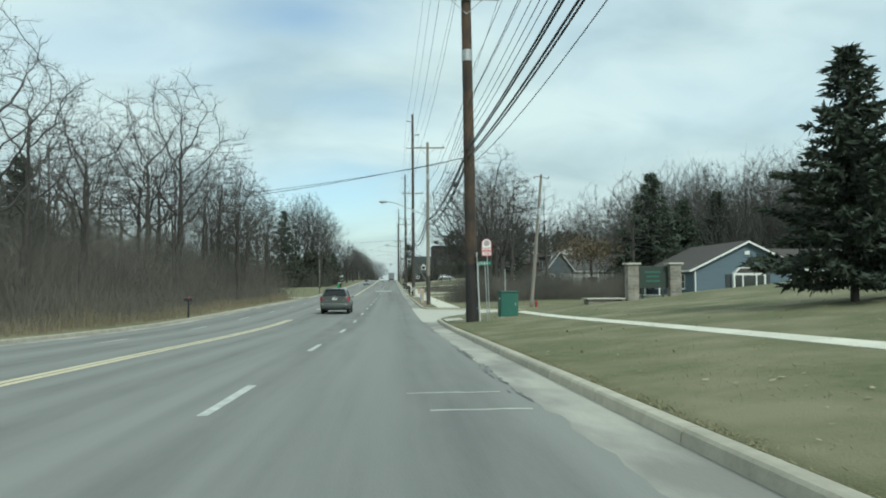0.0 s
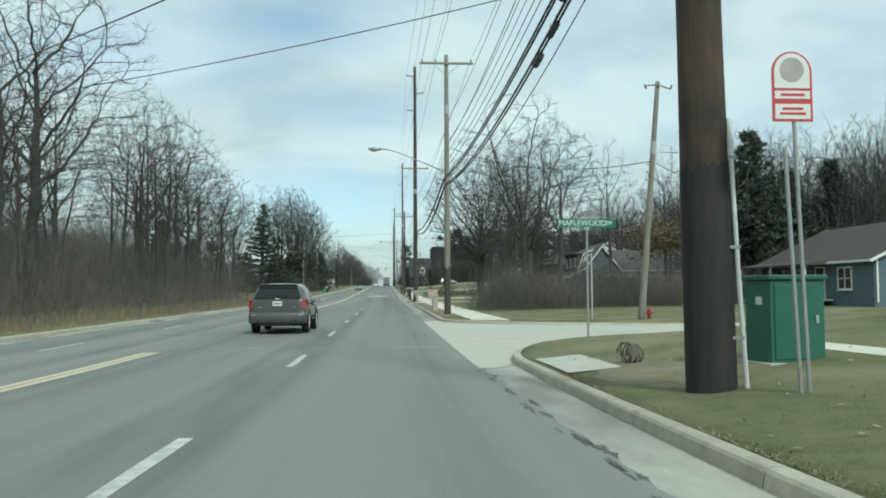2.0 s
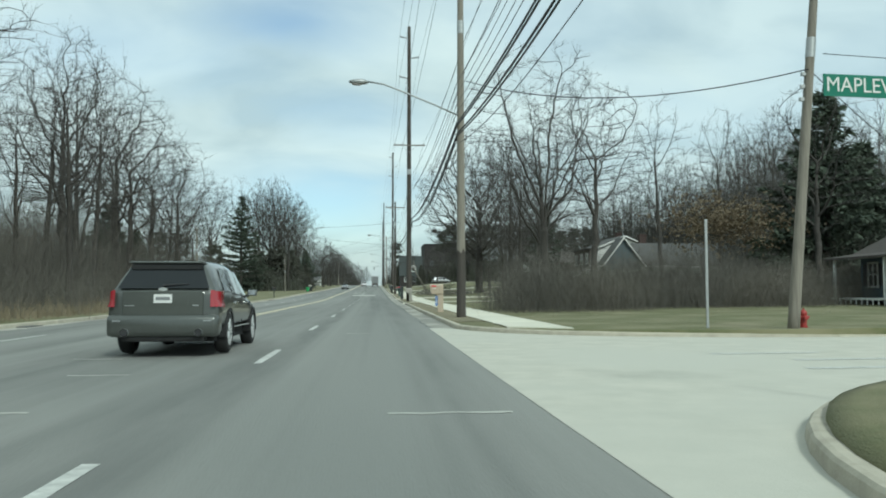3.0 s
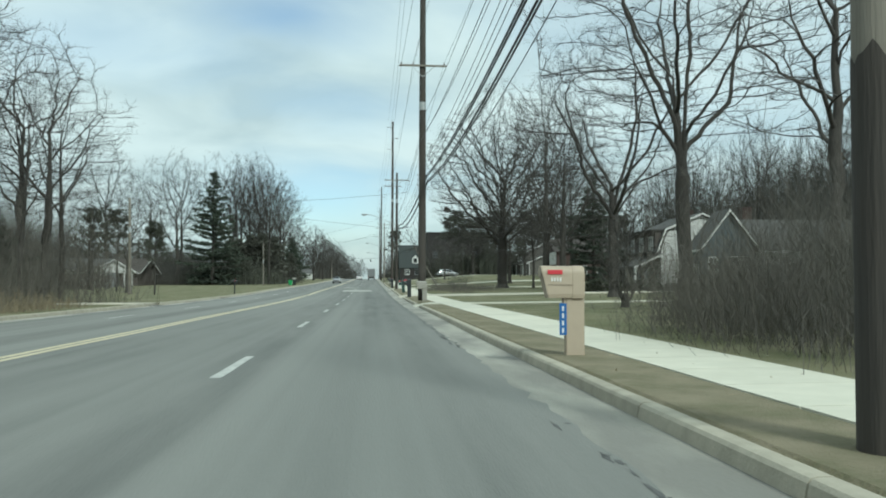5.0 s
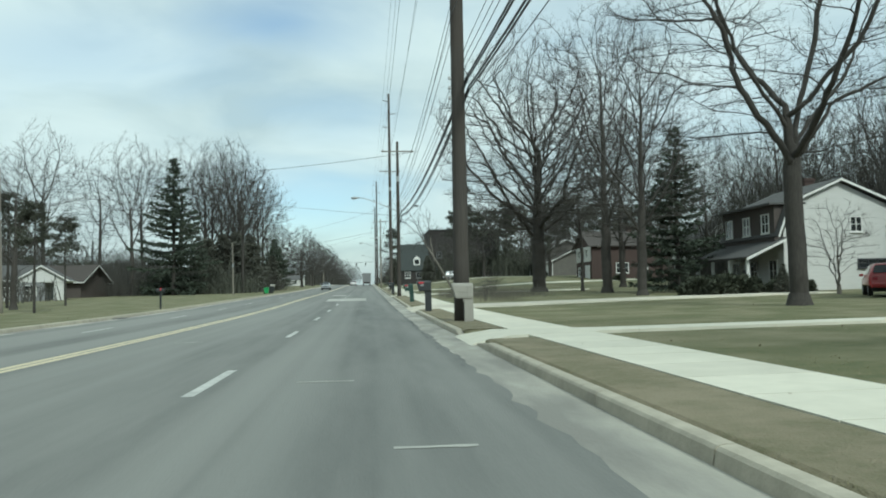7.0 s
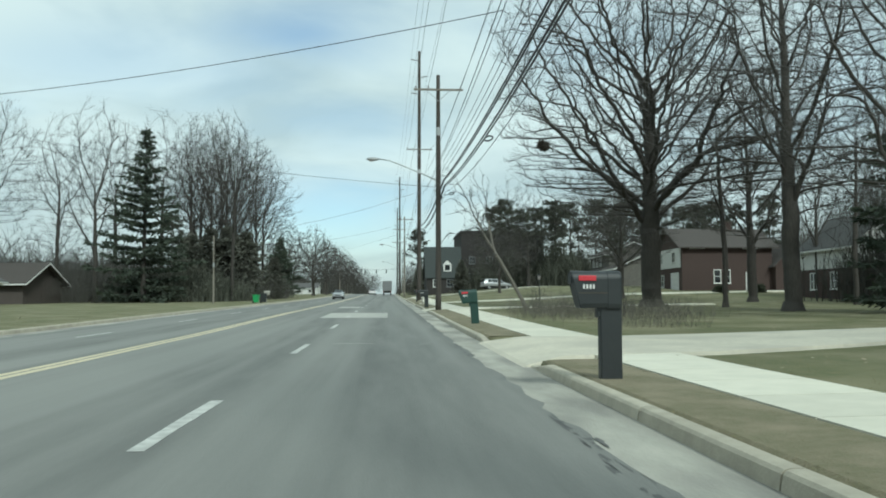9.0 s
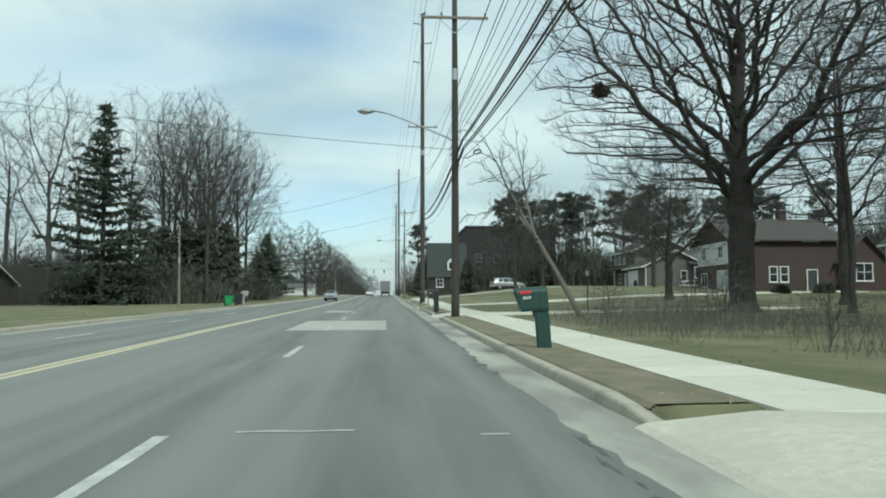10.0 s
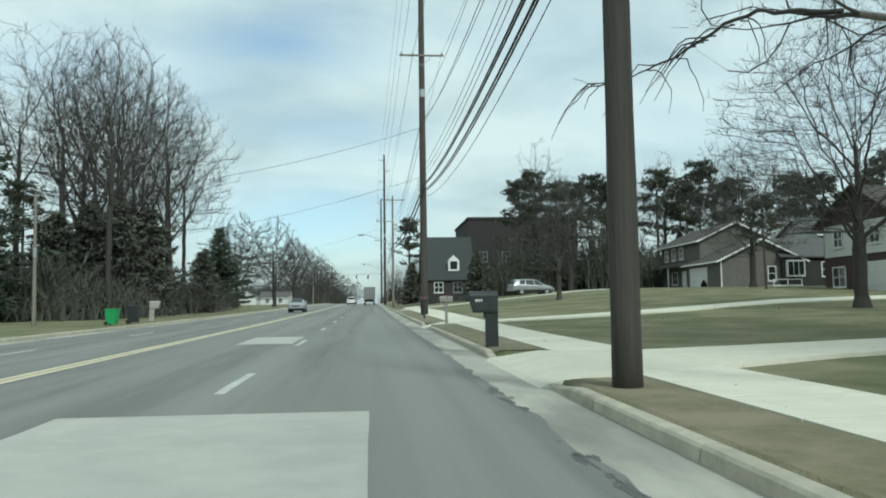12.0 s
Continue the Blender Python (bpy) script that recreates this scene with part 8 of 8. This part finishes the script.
def blue_house():
    h = thing("house", 33.4, 74.0, -0.15, "low slate-blue house with white gable trim and brown shingle roof", "house")
    gable_block(h, 4.4, 18, 5.5, 13.5, -0.6, 2.85, 4.95, M_BRICK_PALE, M_SHINGLE, "x")
    gable_block(h, -5.2, 5.2, 0, 14, -0.6, 2.85, 5.35, M_BLUE_SIDING, M_SHINGLE, "y")
    # bay window in the gable
    bm = prism(B(), [(-1.55, 0.3), (1.55, 0.3), (1.55, 2.35), (0.95, 2.95), (-0.95, 2.95), (-1.55, 2.35)], -0.45, 0.0)
    bay = part("bay_window", bm, M_TRIM, h, "white bay window with an angled head")
    for x0, x1 in ((-1.38, -0.72), (-0.58, 0.58), (0.72, 1.38)):
        part("pane", box(B(), x0, x1, -0.47, -0.45, 0.55, 2.2), M_PANE, bay)
    part("hood", prism(B(), [(-1.3, 2.42), (1.3, 2.42), (0.86, 2.84), (-0.86, 2.84)], -0.47, -0.45), M_SHINGLE, bay)
    for s in (-1, 1):
        part("shutter", box(B(), s * 1.9 - 0.25, s * 1.9 + 0.25, -0.06, 0.0, 0.5, 2.3, 0.01), M_SHUTTER, h)
    part("gable_vent", box(B(), -0.22, 0.22, -0.05, 0.0, 4.15, 4.5), M_TRIM, h)
    window(h, 4.55, 1.55, 0.7, 1.2)
    downpipe(h, -5.05, 0.0, 0.2, 2.7)
    for y in (-12.8, -10.4, -8.6):
        window(h, y, 1.65, 0.8, 1.25, rz=-90, origin=(-5.2, 0), shutters=True)
    door(h, -5.8, 0.95, 2.0, 0.35, rz=-90, origin=(-5.2, 0))
    window(h, -3.0, 1.65, 1.4, 1.25, rz=-90, origin=(-5.2, 0))
    for x in (8.0, 11.6, 15.2):
        window(h, x, 1.6, 1.2, 1.2, origin=(0, 5.5))
    garage_door(h, 6.1, 2.4, 2.1, 0, (0, 5.5))
    # porch deck with lattice along the side
    part("porch_deck", box(B(), -7.1, -5.2, 4.4, 13.9, 0.22, 0.34, 0.01), M_TRIM, h)
    for k in range(19):
        y = 4.5 + k * 0.5
        part("lattice", box(B(), -7.08, -7.05, y, y + 0.08, -0.5, 0.22), M_TRIM, h)
    for y in (4.6, 9.2, 13.8):
        part("porch_post", box(B(), -6.98, -6.86, y - 0.06, y + 0.06, 0.34, 2.55), M_TRIM, h)
    part("porch_roof", prism(B(), [(-7.3, 2.48), (-5.2, 2.78), (-5.2, 2.9), (-7.3, 2.6)], 4.2, 14.4), M_SHINGLE, h)
    for k in range(3):
        part("step", box(B(), -7.7 - 0.3 * k, -7.1 - 0.3 * k, 5.2, 6.6, -0.6, 0.15 - 0.18 * k), M_CONCRETE, h)


blue_house()


def grey_house():
    z = lawn_z(27, 131)
    h = thing("house", 27.7, 131.6, z, "slate-grey house with a steep white-edged gable and white wing", "house")
    gable_block(h, -2.1, 2.1, 0, 2.4, -0.4, 3.9, 6.6, M_SLATE_SIDING, M_SHINGLE_GREY, "y", 0.35)
    gable_block(h, 2.0, 13.5, 1.2, 8.4, -0.4, 3.7, 6.2, M_WHITE_SIDING, M_SHINGLE_GREY, "x", 0.4)
    window(h, 0.35, 2.1, 0.7, 1.7)
    window(h, 1.35, 2.1, 0.7, 1.7)
    window(h, -1.3, 2.4, 0.6, 1.0)
    for k in range(3):
        part("panel", box(B(), 0.0 + 0.7 * k, 0.62 + 0.7 * k, -0.05, 0.0, 0.1, 1.0, 0.008), M_TRIM, h)
    window(h, 5.2, 1.8, 2.6, 1.3, origin=(0, 1.2), bars=2)
    window(h, 9.6, 1.8, 1.8, 1.2, origin=(0, 1.2))
    part("foundation", box(B(), 2.2, 13.5, 1.14, 1.2, -0.4, 0.55), M_BRICK_DARK, h)
    window(h, -1.2, 1.7, 0.8, 1.3, rz=-90, origin=(-2.1, 0))
    chimney(h, 4.0, 5.5, 4.5, 7.4, M_BRICK_WALL)


grey_house()


def white_house():
    z = lawn_z(31, 155)
    h = thing("house", 34.7, 153.5, z - 0.4, "white two-storey house with a shed porch and dark upper front", "house")
    # barn-shaped end wall looking to the street corner
    bm = prism(B(), [(-4.4, -0.4), (4.4, -0.4), (4.4, 4.6), (3.6, 6.7), (0, 8.3), (-3.6, 6.7), (-4.4, 4.6)], 0, 9)
    part("wall", bm, M_WHITE_SIDING, h)
    outline = [(-4.9, 4.3), (-3.95, 6.75), (0, 8.45), (3.95, 6.75), (4.9, 4.3), (5.0, 4.4), (4.05, 6.9), (0, 8.62), (-4.05, 6.9), (-5.0, 4.4)]
    rf = part("roof", prism(B(), outline, -0.4, 9.4), M_SHINGLE_GREY, h)
    part("fascia", prism(B(), [(px * 1.0, pz - 0.06) for px, pz in outline], -0.44, -0.4), M_TRIM, rf)
    # dark dormer front over the porch
    part("wall", box(B(), -4.9, -3.0, 0.3, 8.8, 4.1, 6.7), M_DARK_SIDING, h)
    part("roof", box(B(), -5.4, -2.6, 0.0, 9.2, 6.7, 6.85), M_SHINGLE_GREY, h)
    for x in (-7.6, -4.6, -1.6):
        window(h, x, 5.4, 1.0, 1.3, rz=-90, origin=(-4.9, 0))
        window(h, x, 1.9, 1.1, 1.5, rz=-90, origin=(-4.4, 0))
    door(h, -6.1, 0.95, 2.1, 0.0, rz=-90, origin=(-4.4, 0))
    # porch
    bm = prism(B(), [(-7.4, 2.75), (-4.4, 4.15), (-4.4, 4.3), (-7.5, 2.9)], -0.5, 9.3)
    pr = part("porch_roof", bm, M_SHINGLE_GREY, h)
    part("fascia", prism(B(), [(-7.5, 2.62), (-4.4, 4.05), (-4.4, 4.22), (-7.5, 2.82)], -0.56, -0.5), M_TRIM, pr)
    for y in (0.1, 3.0, 6.0, 8.8):
        part("porch_post", box(B(), -7.25, -7.05, y - 0.1, y + 0.1, 0.0, 2.75), M_TRIM, h)
    part("porch_floor", box(B(), -7.4, -4.4, -0.2, 9, -0.4, 0.05), M_CONCRETE, h)
    window(h, 2.4, 2.3, 2.2, 0.55, bars=2, trim=M_SHUTTER)
    window(h, 1.2, 5.2, 0.8, 1.0)
    for k in range(3):
        part("step", box(B(), -7.9 - 0.3 * k, -7.4 - 0.3 * k, -0.2, 1.4, -0.4, -0.05 - 0.14 * k), M_CONCRETE, h)
    chimney(h, 1.0, 6, 7.5, 9.4, M_BRICK_WALL)


white_house()


def brick_house():
    z = lawn_z(36, 212) + 0.1
    h = thing("house", 38.0, 215.0, z, "red-brown brick house with a white sided end and dark roof", "house")
    gable_block(h, -4.6, 6.0, 0, 8.6, -0.4, 5.2, 7.4, M_BRICK_WALL, M_SHINGLE, "x", 0.6, trim=False)
    gable_block(h, 6.0, 10.5, -0.8, 8, -0.4, 3.1, 5.4, M_BRICK_WALL, M_SHINGLE, "y", trim=False)
    # white siding over the street end, above a garage
    part("siding_panel", box(B(), -4.68, -4.6, 0.35, 8.4, 2.75, 5.0), M_WHITE_SIDING, h, "white siding on the end wall")
    for y in (-6.6, -2.4):
        window(h, y, 4.0, 1.0, 1.1, rz=-90, origin=(-4.68, 0))
    garage_door(h, -2.3, 2.6, 2.2, -90, (-4.6, 0))
    window(h, -6.8, 1.3, 1.4, 1.3, rz=-90, origin=(-4.6, 0))
    for x in (-0.5, 0.6):
        window(h, x, 1.7, 0.7, 1.4, bars=0)
    for x in (-2.8, 3.4):
        part("vent_strip", box(B(), x - 0.9, x + 0.9, -0.06, 0.0, 4.86, 5.02), M_TRIM, h)
    door(h, 3.4, 0.95, 2.1)
    window(h, 8.2, 1.9, 1.6, 1.6, origin=(0, -0.8), bars=1)
    chimney(h, 2.6, 4.3, 6.8, 8.4, M_BRICK_WALL)


brick_house()


def gabled_white_house():
    z = lawn_z(44, 196) + 0.1
    h = thing("house", 43.5, 192.0, z, "white gabled house with brick lower walls behind bare trees", "house")
    gable_block(h, -3.6, 3.6, 0, 9, 2.6, 4.6, 7.6, M_WHITE_SIDING, M_SHINGLE_GREY, "y", 0.4)
    part("wall", box(B(), -3.6, 3.6, 0.0, 9, -0.5, 2.6), M_BRICK_WALL, h)
    gable_block(h, 3.2, 12, 1, 8.6, -0.4, 3.2, 5.6, M_BRICK_WALL, M_SHINGLE_GREY, "x", 0.4)
    window(h, -1.2, 3.9, 0.9, 1.3)
    window(h, 1.2, 3.9, 0.9, 1.3)
    window(h, 0, 1.3, 1.8, 1.4, bars=1)
    window(h, 6.5, 1.7, 2.0, 1.4, origin=(0, 1), bars=1)
    for y in (-6.5, -3.0):
        window(h, y, 1.5, 1.0, 1.4, rz=-90, origin=(-3.6, 0))


gabled_white_house()


def stone_house():
    z = lawn_z(36, 246) - 0.1
    h = thing("house", 37.7, 242.0, z, "stone-grey two-storey house with a white garage door and white eaves", "house")
    gable_block(h, -3.5, 4.1, 6.0, 17, -0.5, 5.2, 7.0, M_TAN_SIDING, M_SHINGLE, "y", 0.5)
    gable_block(h, -4.1, 4.1, 0, 8.0, -0.5, 2.75, 4.7, M_TAN_SIDING, M_SHINGLE, "y", 0.55)
    garage_door(h, -5.1, 4.4, 2.2, -90, (-4.1, 0))
    for y in (-15.4, -13.2, -11.0):
        window(h, y, 4.1, 0.9, 1.2, rz=-90, origin=(-3.5, 0))
    door(h, -10.2, 0.95, 2.0, rz=-90, origin=(-3.5, 0), material=M_TRIM)
    window(h, -13.0, 1.4, 1.4, 1.3, rz=-90, origin=(-3.5, 0))
    # lean-to roof along the street side
    part("porch_roof", prism(B(), [(-4.9, 2.5), (-3.5, 3.0), (-3.5, 3.12), (-4.95, 2.62)], 8.0, 17.4), M_SHINGLE, h)
    for y in (12.0, 17.0):
        part("porch_post", box(B(), -4.75, -4.63, y - 0.06, y + 0.06, -0.4, 2.55), M_TRIM, h)
    downpipe(h, -4.0, 0.0, -0.3, 2.7)
    window(h, 1.1, 1.35, 0.7, 1.3, bars=0)
    part("deck", box(B(), 0.4, 3.4, -1.5, 0.0, 0.05, 0.2, 0.01), M_TRIM, h)
    for x in (0.5, 1.9, 3.3):
        part("deck_rail", box(B(), x - 0.04, x + 0.04, -1.5, -1.42, 0.2, 0.75), M_TRIM, h)
    part("deck_rail", box(B(), 0.5, 3.3, -1.5, -1.42, 0.68, 0.76), M_TRIM, h)
    gable_block(h, 2.0, 9.0, -0.4, 7.0, -0.5, 3.0, 4.9, M_BRICK_DARK, M_SHINGLE_GREY, "x", 0.35, trim=False)
    # white bow window on the brick wing
    bow = part("bow_window", prism(B(), [(2.3, 1.0), (4.1, 1.0), (4.1, 2.6), (2.3, 2.6)], -0.75, -0.4), M_TRIM, h, "white bow window")
    for x0, x1 in ((2.42, 2.9), (2.98, 3.42), (3.5, 3.98)):
        part("pane", box(B(), x0, x1, -0.77, -0.75, 1.15, 2.45), M_PANE, bow)
    window(h, 6.6, 1.7, 1.2, 1.3, origin=(0, -0.4))
    chimney(h, 1.6, 10.0, 6.2, 8.3, M_BRICK_DARK)


stone_house()


def mixed_house():
    z = lawn_z(47, 247)
    h = thing("house", 54.2, 247.0, z, "two-storey house with white upper storey and dark brick base", "house")
    gable_block(h, -7.5, 8, 0, 9, 2.5, 5.6, 7.6, M_WHITE_SIDING, M_SHINGLE_GREY, "x", 0.5)
    part("wall", box(B(), -7.5, 8, 0.0, 9, -0.5, 2.5), M_BRICK_DARK, h)
    for x in (-5.4, -2.6, 1.2, 4.4):
        window(h, x, 4.2, 1.0, 1.4, shutters=True)
    for x in (-6.0, -5.0):
        window(h, x, 1.4, 0.8, 1.4, bars=0)
    garage_door(h, -1.2, 4.6, 2.2, 0, (0, 0))


mixed_house()


def dark_building():
    z = lawn_z(20, 287)
    h = thing("building", 21.5, 287.0, z, "tall dark brown brick building with a flat roof behind trees", "building")
    part("wall", box(B(), -6.7, 10, 0, 18, -0.5, 11.2), M_BRICK_DARK, h)
    part("parapet", box(B(), -6.85, 10.15, -0.15, 18.15, 11.2, 11.6, 0.03), M_BRICK_DARK, h)
    for x in (-4.5, -1.0, 2.5, 6.0):
        for zz in (2.2, 5.6):
            window(h, x, zz, 1.1, 1.4, trim=M_GREY_SIDING)
    h = thing("house", 9.4, 268.0, lawn_z(9.4, 268), "dark shingled house with a steep roof and a white dormer", "house")
    gable_block(h, -2.5, 3.6, 0, 9, -0.4, 3.1, 8.5, M_BRICK_DARK, M_SLATE, "x", 0.3, trim=False)
    window(h, -0.8, 1.9, 1.0, 1.2)
    window(h, 1.6, 1.9, 1.0, 1.2, trim=M_GREY_SIDING)
    dm = part("dormer", prism(B(), [(0.5, 4.0), (1.9, 4.0), (1.9, 5.3), (1.2, 6.0), (0.5, 5.3)], 0.55, 3.4), M_TRIM, h, "white dormer")
    part("pane", box(B(), 0.75, 1.65, 0.52, 0.55, 4.2, 5.2), M_PANE, dm)


dark_building()


def left_houses():
    z = lawn_z(-46, 214)
    h = thing("house", -45.4, 206.0, z, "small white house with a carport under a low grey roof", "house", rz=14)
    gable_block(h, -10, 3.0, 0, 8, -0.4, 2.7, 4.5, M_WHITE_SIDING, M_SHINGLE_GREY, "x", 0.5)
    gable_block(h, 1.0, 6.6, -3.0, 6, 2.2, 2.6, 4.3, M_WHITE_SIDING, M_SHINGLE_GREY, "y", 0.4)
    part("wall", box(B(), 1.0, 4.2, -2.9, 6, -0.4, 2.2), M_GREY_SIDING, h)
    for x in (1.1, 6.4):
        part("post", box(B(), x - 0.1, x + 0.1, -2.9, -2.7, -0.4, 2.3), M_TRIM, h)
    part("side_panel", box(B(), 5.2, 6.6, -2.9, -2.75, -0.4, 2.3), M_WHITE_SIDING, h)
    window(h, -7, 1.4, 1.4, 1.1)
    window(h, -3.4, 1.4, 1.4, 1.1)
    window(h, 2.5, 1.2, 1.3, 1.2, origin=(0, -2.9))
    h = thing("house", -49.7, 224.0, lawn_z(-50, 226), "low dark brown house with a wide roof among trees", "house", rz=-6)
    gable_block(h, -9, 7, 0, 9, -0.4, 2.7, 5.0, M_DARK_SIDING, M_SHINGLE, "x", 0.8)
    window(h, -4, 1.4, 1.6, 1.2, trim=M_GREY_SIDING)
    window(h, 2, 1.4, 1.6, 1.2, trim=M_GREY_SIDING)
    h = thing("house", -40.5, 437.0, lawn_z(-40, 437), "small white garage with a dark gable far along the road", "house", rz=-4)
    gable_block(h, -3.4, 3.4, 0, 7, -0.4, 2.6, 4.4, M_WHITE_SIDING, M_SHINGLE, "y", 0.4)
    garage_door(h, 0, 4.4, 2.1, 0, (0, 0))
    h = thing("house", -33.0, 452.0, lawn_z(-33, 452), "low white house far along the road", "house", rz=-4)
    gable_block(h, -5, 5, 0, 8, -0.4, 2.6, 4.6, M_WHITE_SIDING, M_SHINGLE_GREY, "x", 0.4)
    window(h, -2.5, 1.4, 1.2, 1.2)
    window(h, 2.0, 1.4, 1.2, 1.2)


left_houses()
